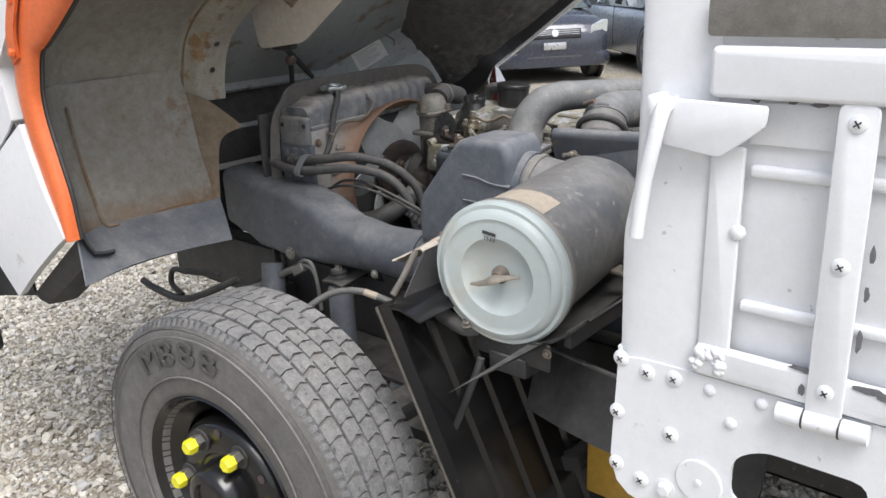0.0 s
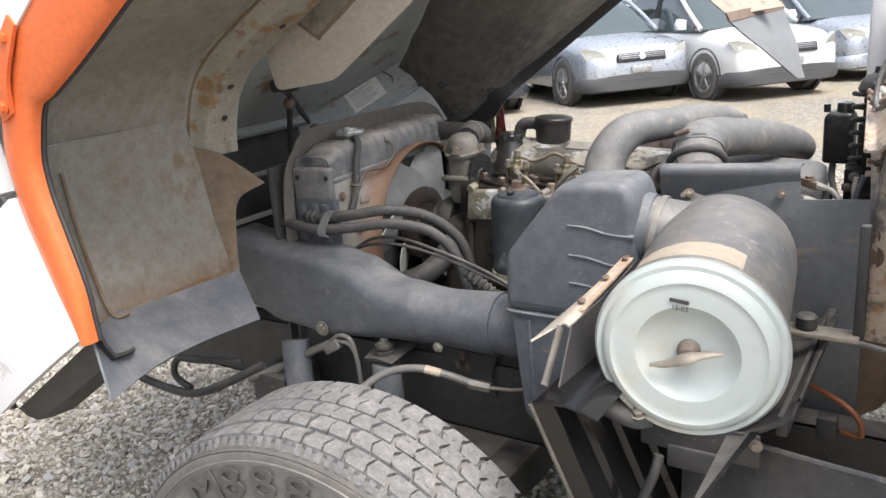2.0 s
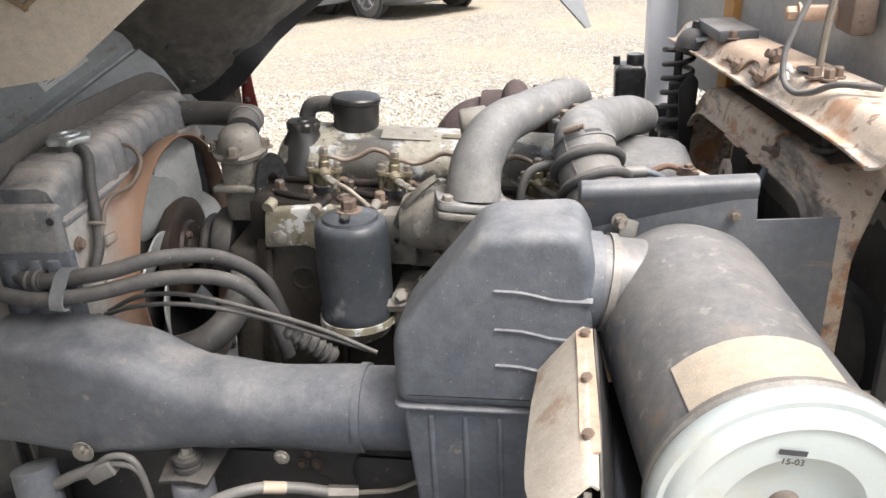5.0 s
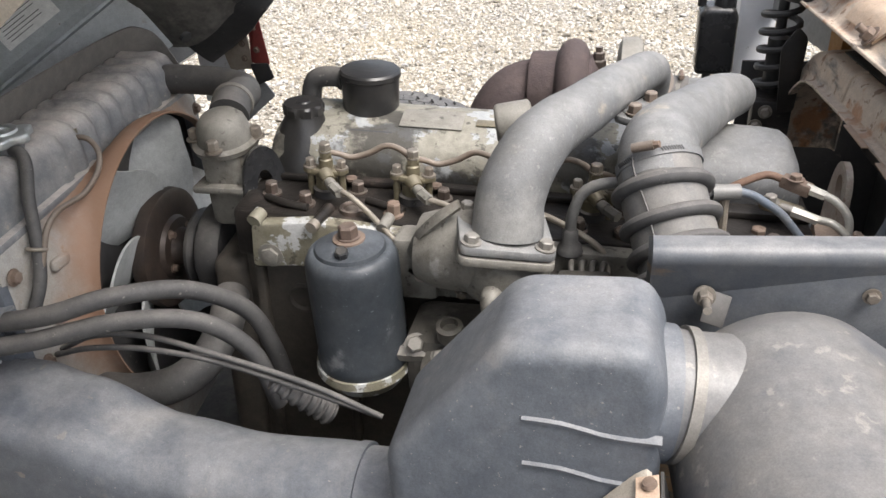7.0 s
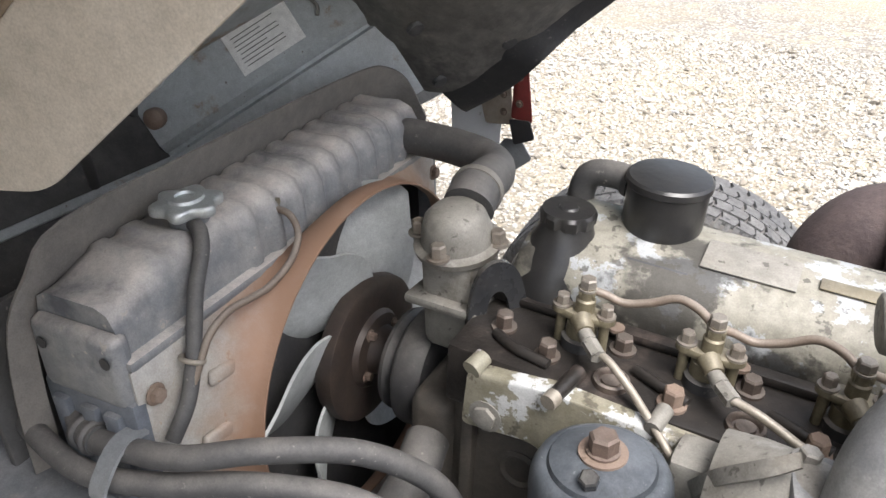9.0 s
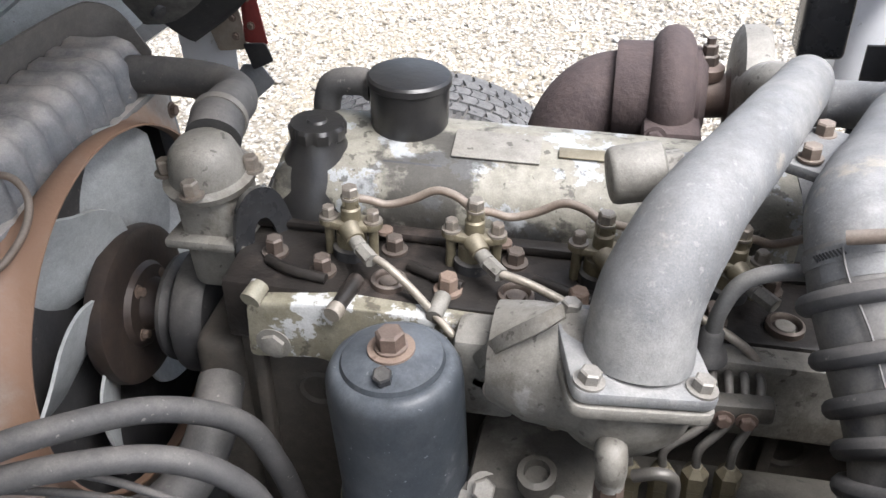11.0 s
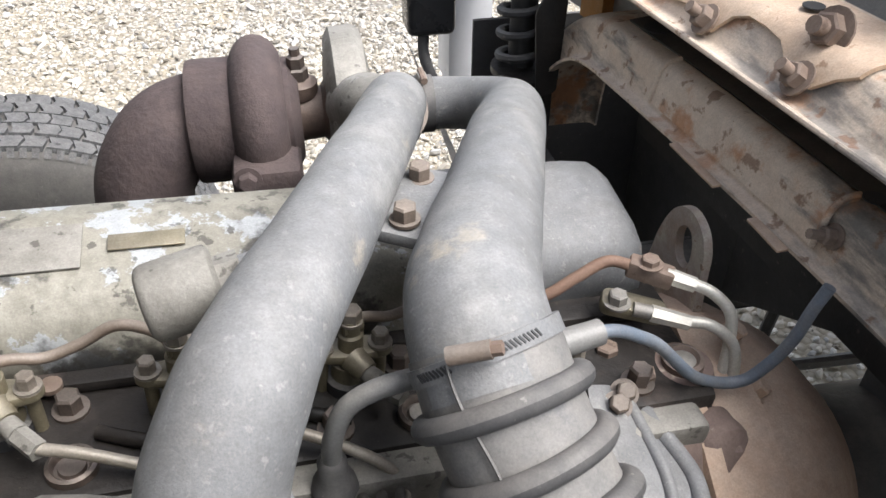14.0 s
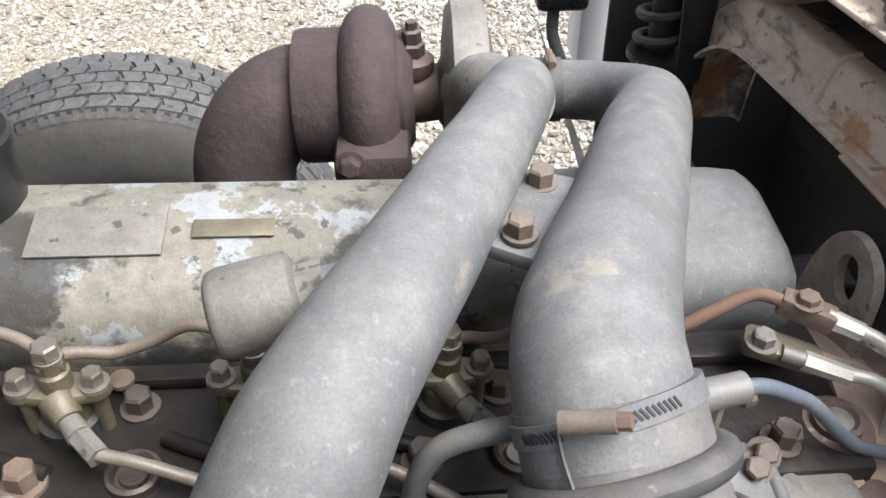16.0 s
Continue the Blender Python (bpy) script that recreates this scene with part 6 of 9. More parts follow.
# orange trim round the wheel arch: outer and inner edge, x and z
TRIM = (((-1.764, 0.948), (-1.752, 0.951)), ((-1.783, 0.988), (-1.754, 0.995)), ((-1.819, 1.051), (-1.757, 1.045)), ((-1.851, 1.141), (-1.778, 1.122)), ((-1.867, 1.22), (-1.796, 1.185)), ((-1.868, 1.26), (-1.801, 1.225)), ((-1.859, 1.30), (-1.797, 1.262)),
        ((-1.838, 1.37), (-1.766, 1.332)), ((-1.79, 1.44), (-1.728, 1.352)), ((-1.728, 1.505), (-1.66, 1.388)), ((-1.657, 1.545), (-1.587, 1.43)), ((-1.50, 1.64), (-1.43, 1.525)), ((-1.27, 1.79), (-1.20, 1.67)))
trim = []
for (xo, zo), (xi, zi) in TRIM:
    trim.append([Vector((xo + (xi - xo) * f, y, zo + (zi - zo) * f)) for f, y in ((0, 0.955), (0.4, 0.948), (0.9, 0.951), (1, 0.966))])
part("arch_trim", sheet(trim, 0.005, fine=4), M["orange"], cab, "orange painted wheel-arch edge")
part("arch_seal", tube([row[3] + Vector((0.0, 0.006, 0.0)) for row in trim], 0.005, 8), M["blackmatt"], cab)
part("trim_bracket", sheet([[(-1.835, 0.945, 1.31), (-1.80, 0.943, 1.325)], [(-1.826, 0.938, 1.36), (-1.786, 0.938, 1.372)], [(-1.79, 0.938, 1.425), (-1.76, 0.938, 1.415)], [(-1.755, 0.942, 1.465), (-1.742, 0.942, 1.45)]], 0.006, fine=3), M["orange"], cab)
bolt((-1.815, 0.935, 1.335), -Y, cab, 0.008, 0.006, M["orange"])
bolt((-1.768, 0.934, 1.435), -Y, cab, 0.008, 0.006, M["orange"])
# wheel-arch liner: the path of the arch from the crease upwards, x and z
ARCH = ((-1.974, 1.249), (-1.94, 1.325), (-1.865, 1.392), (-1.70, 1.485), (-1.42, 1.655), (-1.12, 1.84))
EDGE = ((-1.801, 1.262), (-1.766, 1.336), (-1.725, 1.356), (-1.587, 1.434), (-1.40, 1.545), (-1.12, 1.72))


def press(p):
    """Shallow pressed waves and dents of a thin sheet."""
    return p + Vector((0.006, 0, 0)) * noise.noise(p * 5) + Vector((0.0025, 0, 0.001)) * noise.noise(p * 19)


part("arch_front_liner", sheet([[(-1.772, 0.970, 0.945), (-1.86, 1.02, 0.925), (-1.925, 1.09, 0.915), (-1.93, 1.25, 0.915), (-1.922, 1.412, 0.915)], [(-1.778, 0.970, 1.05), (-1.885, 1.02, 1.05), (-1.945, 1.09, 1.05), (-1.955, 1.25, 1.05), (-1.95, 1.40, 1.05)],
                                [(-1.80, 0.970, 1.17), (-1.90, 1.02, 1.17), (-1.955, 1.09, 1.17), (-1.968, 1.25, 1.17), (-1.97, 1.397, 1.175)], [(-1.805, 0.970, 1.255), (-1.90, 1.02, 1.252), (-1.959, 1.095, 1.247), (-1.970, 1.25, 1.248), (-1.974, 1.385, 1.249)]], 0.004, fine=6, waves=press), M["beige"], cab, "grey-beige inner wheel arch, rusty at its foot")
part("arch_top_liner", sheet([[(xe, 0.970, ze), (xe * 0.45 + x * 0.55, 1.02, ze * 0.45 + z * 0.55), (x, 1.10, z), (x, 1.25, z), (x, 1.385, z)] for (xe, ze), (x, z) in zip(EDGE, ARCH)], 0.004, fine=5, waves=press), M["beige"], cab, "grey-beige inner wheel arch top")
ridge = []
for k, (x, z) in enumerate(ARCH):
    a, b = ARCH[max(k - 1, 0)], ARCH[min(k + 1, len(ARCH) - 1)]
    t = Vector((b[0] - a[0], 0, b[1] - a[1])).normalized()
    out = Vector((t.z, 0, -t.x))
    ridge.append([Vector((x, y, z)) + out * d for y, d in ((1.383, 0.0), (1.398, 0.003), (1.408, 0.008), (1.418, 0.03), (1.43, 0.036), (1.49, 0.04), (1.505, 0.034), (1.515, -0.03), (1.52, -0.16))])
low = [q + Vector((-0.012, 0, -0.07)) for q in ridge[0]]
part("arch_ridge", sheet([low] + ridge, 0.004, fine=3, waves=press), M["ridge"], cab, "rust-spotted ridge with drain holes")
for k, f in ((0, 0.15), (1, 0.15), (2, 0.7), (3, 0.2), (3, 0.62)):
    p, q = ridge[k][5].lerp(ridge[k + 1][5], f) - Y * 0.03, (ridge[k + 1][5] - ridge[k][5]).normalized()
    part("drain_hole", lathe([(0, 0), (0.007, 0), (0.007, 0.002), (0, 0.002)], along(p + Vector((q.z, 0, -q.x)) * 0.004, (q.z, 0, -q.x)), 14), M["blackmatt"], cab)
# Darker tube laid in the ridge's crease to draw its dark line.
part("ridge_crease", tube([r[1] + Vector((0.002, 0, -0.002)) for r in [low] + ridge], 0.003, 8), M["gusset"], cab, "darker tube drawing the dark line of the ridge's crease")
part("liner_gusset", sheet([[(-1.972, 1.397, 1.190), (-1.925, 1.425, 1.172), (-1.885, 1.455, 1.135), (-1.856, 1.480, 1.10)], [(-1.968, 1.40, 1.10), (-1.945, 1.415, 1.095), (-1.922, 1.432, 1.08), (-1.905, 1.445, 1.068)], [(-1.948, 1.405, 1.0), (-1.938, 1.412, 1.0), (-1.925, 1.42, 0.998), (-1.915, 1.432, 0.995)], [(-1.925, 1.41, 0.913), (-1.92, 1.413, 0.913), (-1.916, 1.416, 0.913), (-1.912, 1.422, 0.913)]], 0.003, fine=4), M["gusset"], cab, "rusty sheet gusset")
part("liner_seam", tube([(-1.935, 1.075, 1.20), (-1.932, 1.08, 1.10), (-1.925, 1.09, 1.0), (-1.908, 1.10, 0.925), (-1.90, 1.13, 0.918)], 0.0035, 8), M["gusset"], cab)
part("foot_seam", tube([(-1.785, 0.985, 0.94), (-1.915, 1.085, 0.917), (-1.922, 1.25, 0.916), (-1.914, 1.41, 0.916)], 0.004, 8), M["gusset"], cab)
part("arch_flap", sheet([[(-1.77, 0.968, 0.948), (-1.918, 1.10, 0.918), (-1.926, 1.25, 0.917), (-1.916, 1.42, 0.915)], [(-1.74, 0.955, 0.905), (-1.85, 1.09, 0.885), (-1.875, 1.24, 0.878), (-1.875, 1.405, 0.867)], [(-1.705, 0.94, 0.862), (-1.77, 1.075, 0.853), (-1.81, 1.225, 0.838), (-1.833, 1.387, 0.819)]], 0.004, fine=3), M["plastic"], cab, "grey rubber flap below the wheel arch")
part("sill_channel", sheet([[c(-1.245, 0.985, 1.70), c(-1.05, 0.985, 1.70), c(-0.86, 0.985, 1.70)], [c(-1.235, 1.0, 1.665), c(-1.05, 1.0, 1.66), c(-0.88, 1.0, 1.66)], [c(-1.22, 1.06, 1.655), c(-1.05, 1.06, 1.655), c(-0.92, 1.06, 1.665)]], 0.006, fine=2), M["blackmatt"], cab, "rusty black sill channel")
# tunnel underside
WALL = Matrix(((0.9886, 0, -0.151, -1.729), (0.151, 0, 0.9886, 1.613), (0, 1, 0, 1.306), (0, 0, 0, 1)))  # outline along the tunnel wall and up; depth to the far side
part("tunnel_wall", prism(round_poly([(-0.165, -0.024), (-0.012, -0.006), (0.56, 0.415), (0.50, 0.75), (-0.2, 0.55), (-0.19, 0.10)], 0.02, 6), 0.004, WALL, 0.001), M["palefloor"], cab, "pale grey-beige tunnel wall")
part("wall_patch", prism(round_poly([(-0.10, 0.13), (-0.035, 0.085), (0.07, 0.165), (0.09, 0.40), (-0.14, 0.36)], 0.02, 6), 0.005, WALL @ Matrix.Translation((0, 0, -0.006)), 0.001), M["beige"], cab, "rust-edged patch")
part("patch_lip", tube([WALL @ Vector((x, z, -0.004)) for x, z in ((-0.10, 0.13), (-0.04, 0.088), (-0.028, 0.092), (0.07, 0.165))], 0.0045, 8), M["gusset"], cab, "rusty folded lip")


def crumple(p):
    return p + Vector((0, 0, 0.012)) * noise.noise(p * 9) + Vector((0.004, 0, 0.006)) * noise.noise(p * 31)


pad_rows = []
for x, y0, z0, y1, z1 in ((-1.235, 2.515, 2.155, 2.47, 2.19), (-1.08, 2.49, 2.0, 2.40, 2.19), (-0.92, 2.51, 2.0, 2.30, 2.19), (-0.78, 2.56, 2.015, 2.21, 2.19), (-0.4, 2.60, 2.03, 1.96, 2.19), (-0.27, 2.60, 2.03, 1.88, 2.19)):
    pad_rows.append([c(x, y0 + (y1 - y0) * f, z0 + (z1 - z0) * f - 0.02 * math.sin(math.pi * f)) for f in (0, 0.3, 0.65, 1)] + [c(x - 0.01, y1 - 0.01, z1 + 0.04)])
part("sound_pad", sheet(pad_rows, 0.012, fine=7, waves=crumple), M["insul"], cab, "crumpled black sound-deadening pad")
part("pad_edge", sheet([[c(-1.09, 2.475, 2.025), c(-0.98, 2.47, 2.025), c(-0.905, 2.475, 2.028), c(-0.78, 2.53, 2.04), c(-0.27, 2.58, 2.05)], [c(-1.11, 2.535, 1.96), c(-1.0, 2.525, 1.957), c(-0.905, 2.51, 1.967), c(-0.78, 2.585, 1.99), c(-0.27, 2.62, 2.01)], [c(-1.13, 2.592, 1.94), c(-1.0, 2.56, 1.94), c(-0.90, 2.52, 1.955), c(-0.78, 2.61, 1.985), c(-0.27, 2.64, 2.008)], [c(-1.13, 2.62, 1.99), c(-1.0, 2.61, 1.99), c(-0.90, 2.60, 2.0), c(-0.78, 2.66, 2.05), c(-0.27, 2.66, 2.07)]], 0.004, fine=3), M["blackmatt"], cab)
XZ = Matrix(((1, 0, 0, 0), (0, 0, -1, 0), (0, 1, 0, 0), (0, 0, 0, 1)))  # outline x, z; depth towards -y
for nm, y, poly, mm, lab in (("far_arch_plate", 2.61, [(-1.917, 1.087), (-1.893, 1.14), (-1.880, 1.0), (-1.923, 1.005)], "redpaint", "faded red plate"), ("far_arch_plate", 2.615, [(-1.99, 1.03), (-1.928, 1.085), (-1.922, 0.99), (-1.979, 0.985)], "beigeside", "rusty tan plate"),
                             ("far_arch_plate", 2.606, [(-1.926, 1.004), (-1.883, 1.006), (-1.873, 0.972), (-1.915, 0.955)], "blackmatt", "black bracket"), ("far_arch_flap", 2.62, [(-1.94, 0.96), (-1.905, 0.958), (-1.884, 0.926), (-1.966, 0.86), (-1.99, 0.9)], "flapgrey", "blue-grey flap"),
                             ("far_arch_plate", 2.64, [(-2.07, 1.13), (-1.99, 1.09), (-1.955, 1.03), (-1.965, 0.92), (-2.07, 0.9)], "white", "white plate")):
    pl = part(nm, prism(round_poly(poly, 0.006), 0.004, Matrix.Translation((0, y, 0)) @ XZ, 0.001), M[mm], cab, lab)
    if mm in ("redpaint", "beigeside"):
        for q in (0.25, 0.6):
            x0, z0 = poly[1][0] - 0.012, poly[1][1] + (poly[2][1] - poly[1][1]) * (q + 0.15)
            part("plate_bolt", bolt_mesh((x0, y - 0.005, z0), (0, -1, 0), 0.005, 0.005), M["rust"], pl, smooth=30)
for x, y, z in ((-1.06, 2.465, 2.015), (-0.92, 2.485, 2.012), (-0.78, 2.52, 2.03), (-0.62, 2.55, 2.033), (-0.45, 2.56, 2.035), (-1.205, 2.475, 2.15), (-1.0, 2.39, 2.10), (-0.83, 2.33, 2.13)):
    part("pad_button", lathe([(0, 0.0), (0.016, 0.0), (0.014, 0.006), (0.006, 0.008), (0, 0.008)], along(c(x, y, z - 0.006), C.to_3x3() @ Vector((0.2, -0.4, -1))), 16), M["rubber"], cab)
part("under_panel", sheet([[c(x, y, z) for y in (1.46, 2.0, 2.40, 2.80)] for x, z in ((-0.27, 2.245), (-1.0, 2.245), (-1.335, 2.24), (-1.35, 2.222), (-1.365, 2.222), (-1.38, 2.24), (-1.45, 2.25), (-1.6, 2.27))], 0.004), M["greypanel"], cab, "blue-grey underside panel, rusty along its seam")
pa, pb = Vector((0.617, 0.634, 0.466)), Vector((0.65, -0.03, -0.76))  # along the panel and down it
pn = pb.cross(pa).normalized()
PC = Vector((-2.212, 2.296, 1.193))
PAN = Matrix.Translation(PC) @ Matrix((pa, pn.cross(pa), pn)).transposed().to_4x4()
part("inner_panel", sheet([[PC + pa * a + pb * b - pn * d for b, d in ((-0.13, 0.0), (-0.05, 0.004), (0.055, 0.004), (0.062, 0.010), (0.066, 0.02), (0.075, 0.022), (0.082, 0.012), (0.15, 0.03), (0.2, 0.06))] for a in (-0.24, -0.12, 0.0, 0.1, 0.17)], 0.003), M["greypanel"], cab, "blue-grey inner panel, rusty along its seam")
part("panel_clip", tube([PC + pa * 0.075 + pb * -0.05 + pn * 0.004, PC + pa * 0.10 + pb * 0.0 + pn * 0.005, PC + pa * 0.092 + pb * 0.02 + pn * 0.004], 0.003, 8), M["alu"], cab)
SK = PAN @ Matrix.Translation((0, 0, 0.001))
stick = part("sticker", box((0.118, 0.074, 0.001), SK, 0), M["sticker"], cab, "white instruction sticker")
for k in range(8):
    w = 0.08 if k % 3 else 0.05
    part("print_line", box((w, 0.0012, 0.0004), SK @ Matrix.Translation((-0.008 if k % 3 else -0.02, -0.026 + k * 0.0072, 0.0008)), 0), M["ink"], stick)
link = [Vector((-2.13, 1.86, 1.262)), Vector((-2.16, 1.90, 1.215)), Vector((-2.251, 2.089, 1.115))]
part("tilt_link", prism(round_poly([(-0.012, -0.012), (0.245, -0.009), (0.245, 0.009), (-0.012, 0.012)], 0.008), 0.006, along(link[0], link[2] - link[0]) @ Matrix(((0, 0, 1, 0), (0, 1, 0, 0), (1, 0, 0, 0), (0, 0, 0, 1))), 0.002), M["blackmatt"], cab, "grimy linkage arm")
part("tilt_link", tube([link[1], Vector((-2.20, 1.93, 1.14)), Vector((-2.24, 1.96, 1.06))], [0.009, 0.008, 0.008], 10), M["blackmatt"], cab, "grimy linkage arm")
part("link_bracket", box((0.07, 0.05, 0.045), Matrix.Translation((-2.12, 1.85, 1.275)) @ Matrix.Rotation(0.4, 4, "Z"), 0.01), M["blackmatt"], cab)
for q in (link[0], link[1], link[2]):
    part("link_pivot", lathe([(0, -0.012), (0.014, -0.012), (0.016, -0.006), (0.016, 0.006), (0.010, 0.012), (0, 0.014)], along(q, (0.35, -0.9, 0.1)), 18), M["rust"], cab)
# closing shell: roof of the tunnel, far side, front
part("floor_closing", span((-1.40, 0.99, 2.44), (-0.27, 3.22, 2.47), 0.004, C), M["blackmatt"], cab)
part("far_side", span((-1.42, 3.22, 2.16), (-0.75, 3.25, 2.8), 0.006, C), M["white"], cab)
part("roof_shell", span((-1.42, 0.975, 2.75), (-0.28, 3.25, 2.80), 0.01, C), M["white"], cab)
part("front_shell", span((-1.47, 0.985, 2.0), (-1.40, 3.25, 2.75), 0.02, C), M["white"], cab)
part("front_lining", span((-1.398, 1.3, 2.0), (-1.392, 3.1, 2.24), 0.002, C), M["blackmatt"], cab, "grimy dark inner front panel")
part("lining_seam", span((-1.392, 1.3, 2.10), (-1.38, 3.1, 2.115), 0.003, C), M["greypanel"], cab)
# indicator and mirror arm
ind = part("side_indicator", prism(smooth_poly([(-1.345, 2.095), (-1.305, 2.09), (-1.272, 2.0), (-1.262, 1.905), (-1.30, 1.893), (-1.335, 1.99)], 4), 0.035, Matrix.Translation((0, 0.962, 0)) @ CS, 0.003, 2), M["amber"], cab, "amber side indicator lens")
part("indicator_bulge", prism(smooth_poly([(-1.40, 2.06), (-1.345, 2.085), (-1.315, 2.04), (-1.325, 1.985), (-1.375, 1.985)], 4), 0.05, Matrix.Translation((0, 0.965, 0)) @ CS, 0.004, 2), M["amber"], ind)
part("door_gap_strip", span((-1.27, 0.945, 1.955), (-0.85, 0.957, 1.97), 0.002, C), M["blackmatt"], cab)
for ob in cab.children_recursive:
    if ob.name.split(".")[0] in ("side_skirt", "cab_door", "window_glass", "window_seal", "door_gap_strip", "side_indicator", "indicator_bulge", "sill_channel"):
        ob.data.transform(Matrix.Translation((-0.12, 0, 0)))
st = thing("cab_step", (-2.1, 0.92, 0.58), "black plastic step bracket below the cab", "step")
part("step_post", prism(round_poly([(-2.13, 0.87), (-2.03, 0.90), (-2.02, 0.62), (-2.04, 0.60), (-2.09, 0.61), (-2.12, 0.70)], 0.012), 0.05, Matrix(((1, 0, 0, 0), (0, 0, -1, 0.93), (0, 1, 0, 0), (0, 0, 0, 1))), 0.008), M["black"], st)
part("bumper_skin", sheet([[(-2.15, 0.945, 0.87), (-2.1, 0.95, 0.87), (-2.0, 1.02, 0.86)], [(-2.14, 0.935, 0.74), (-2.1, 0.94, 0.74), (-1.98, 1.02, 0.74)]], 0.01, fine=3), M["blackmatt"], st)

settle(st, -0.2, 0.0, -0.03)
# ---- chassis ----
cf = thing("chassis_frame", (-1.0, 2.1, 0.3), "black grimy truck chassis frame with cross members", "chassis")
for y0, s in ((1.66, 1), (2.52, -1)):
    part("frame_rail", span((-2.6, y0, 0.50), (2.5, y0 + 0.008, 0.68), 0.002), M["blackmatt"], cf)
    part("rail_flange", span((-2.6, y0, 0.672), (2.5, y0 + 0.06 * s, 0.68), 0.002), M["blackmatt"], cf)
    part("rail_flange", span((-2.6, y0, 0.50), (2.5, y0 + 0.06, 0.508), 0.002), M["blackmatt"], cf)
part("front_panel", span((-2.45, 1.55, 0.62), (-2.43, 3.0, 1.16), 0.004), M["blackmatt"], cf)
part("cross_member", span((-2.1, 1.66, 0.42), (-1.98, 2.54, 0.50), 0.01), M["blackmatt"], cf)
# Added black sheet; keeps bright ground from showing through below the hoses.
part("ground_mask", span((-2.1, 1.68, 0.36), (-1.5, 2.5, 0.372), 0.002), M["blackmatt"], cf)
part("axle_beam", span((-1.45, 1.3, 0.34), (-1.36, 2.9, 0.44), 0.02), M["blackmatt"], cf)
part("bell_housing", lathe([(0.0, -0.012), (0.19, -0.012), (0.205, -0.004), (0.205, 0.012), (0.196, 0.016), (0.193, 0.07), (0.18, 0.075), (0.0, 0.075)], Matrix.Translation((-0.85, 2.06, 0.72)) @ TX @ Matrix.Diagonal((1.1, 1.1, 1.0, 1.0)), 40), M["tanrust"], cf, "tan dust-rusted bell housing")
part("bell_cone", lathe([(0.205, 0.07), (0.20, 0.10), (0.17, 0.15), (0.11, 0.20), (0.0, 0.205)], Matrix.Translation((-0.85, 2.06, 0.72)) @ TX, 36), M["tanrust"], cf, "tan dust-rusted bell housing cone")
part("gearbox", lathe([(0.11, 0.19), (0.10, 0.25), (0.09, 0.7), (0.05, 0.75), (0, 0.75)], Matrix.Translation((-0.85, 2.06, 0.69)) @ TX, 28), M["block"], cf)
part("sump", span((-1.6, 1.98, 0.28), (-0.9, 2.24, 0.45), 0.03), M["block"], cf)

# ---- cab rear mount beams ----
def pressed_beam(line, section, x0, turn=-0.1):
    """Rows of a pressed section swept along line (y, z of its lower lip); x0 is the lip's x at y = 2."""
    rows = []
    for k, (y, z) in enumerate(line):
        a, b = line[max(0, k - 1)], line[min(len(line) - 1, k + 1)]
        n = Vector((0, a[1] - b[1], b[0] - a[0])).normalized()
        rows.append([Vector((x0 + turn * (y - 2.0) + dx, y, z)) + n * h for dx, h in section])
    return rows


bm1 = thing("cross_beam", (-0.73, 2.05, 1.0), "rusty pressed-steel cab mount cross beam", "beam")
BEAM1 = [(1.835, 0.80), (1.838, 0.90), (1.845, 0.97), (1.856, 1.013), (1.872, 1.031), (1.90, 1.040), (1.95, 1.043), (2.1, 1.043), (2.28, 1.038), (2.42, 1.031), (2.465, 1.029), (2.51, 1.021), (2.546, 1.005), (2.588, 0.972), (2.625, 0.925), (2.645, 0.879), (2.655, 0.80)]
rows = pressed_beam(BEAM1, [(0.0, 0.0), (0.010, 0.001), (0.0145, 0.006), (0.019, 0.030), (0.0225, 0.045), (0.032, 0.052), (0.075, 0.055), (0.120, 0.054), (0.134, 0.048), (0.137, 0.040)], -0.743)
for r, f in zip(rows, (0.4, 0.42, 0.45, 0.6, 0.8)):
    for v in r:
        v.x = r[0].x + (v.x - r[0].x) * f
part("hat_section", sheet(rows, 0.004, fine=3), M["beam"], bm1)
# Thin dark strip laid over the beam's flat top.
part("top_strip", sheet([[r[5] + Vector((0.012, 0, 0.0062)), r[6] + Vector((0, 0, 0.0062)), r[7] + Vector((0, 0, 0.0055))] for r in rows[5:11]], 0.002, fine=2), M["block"], bm1, "thin dark strip along the beam's top")
bolt((-0.729, 2.043, 1.070), (-0.9, 0, 0.25), bm1, 0.0078, 0.012, M["rust"])
part("bolt_stud", tube([(-0.737, 2.043, 1.072), (-0.755, 2.043, 1.077)], [0.0045, 0.0045], 10), M["rust"], bm1)
bolt((-0.716, 1.806, 0.99), (-0.6, -0.8, 0.1), bm1, 0.012, 0.018, M["rust"])
bolt((-0.712, 1.80, 0.955), (-0.6, -0.8, 0.1), bm1, 0.015, 0.024, M["rust"])
part("patch_plate", sheet(pressed_beam([(2.055, 1.0425), (2.10, 1.0435), (2.25, 1.0395), (2.34, 1.036)], [(0.0125, 0.008), (0.0165, 0.030), (0.0205, 0.047), (0.030, 0.0555), (0.042, 0.0575)], -0.745), 0.0035, fine=2), M["beam"], bm1, "rust-brown plate welded over the beam's edge")
for y in (2.055, 2.34):
    r = pressed_beam([(y - 0.01, 1.043 - (y - 2.1) * 0.029), (y, 1.043 - (y - 2.1) * 0.029)], [(0.0125, 0.008), (0.0165, 0.030), (0.0205, 0.047), (0.030, 0.056), (0.042, 0.058)], -0.745)[1]
    part("weld_seam", tube(r, 0.0032, 8), M["beam"], bm1)
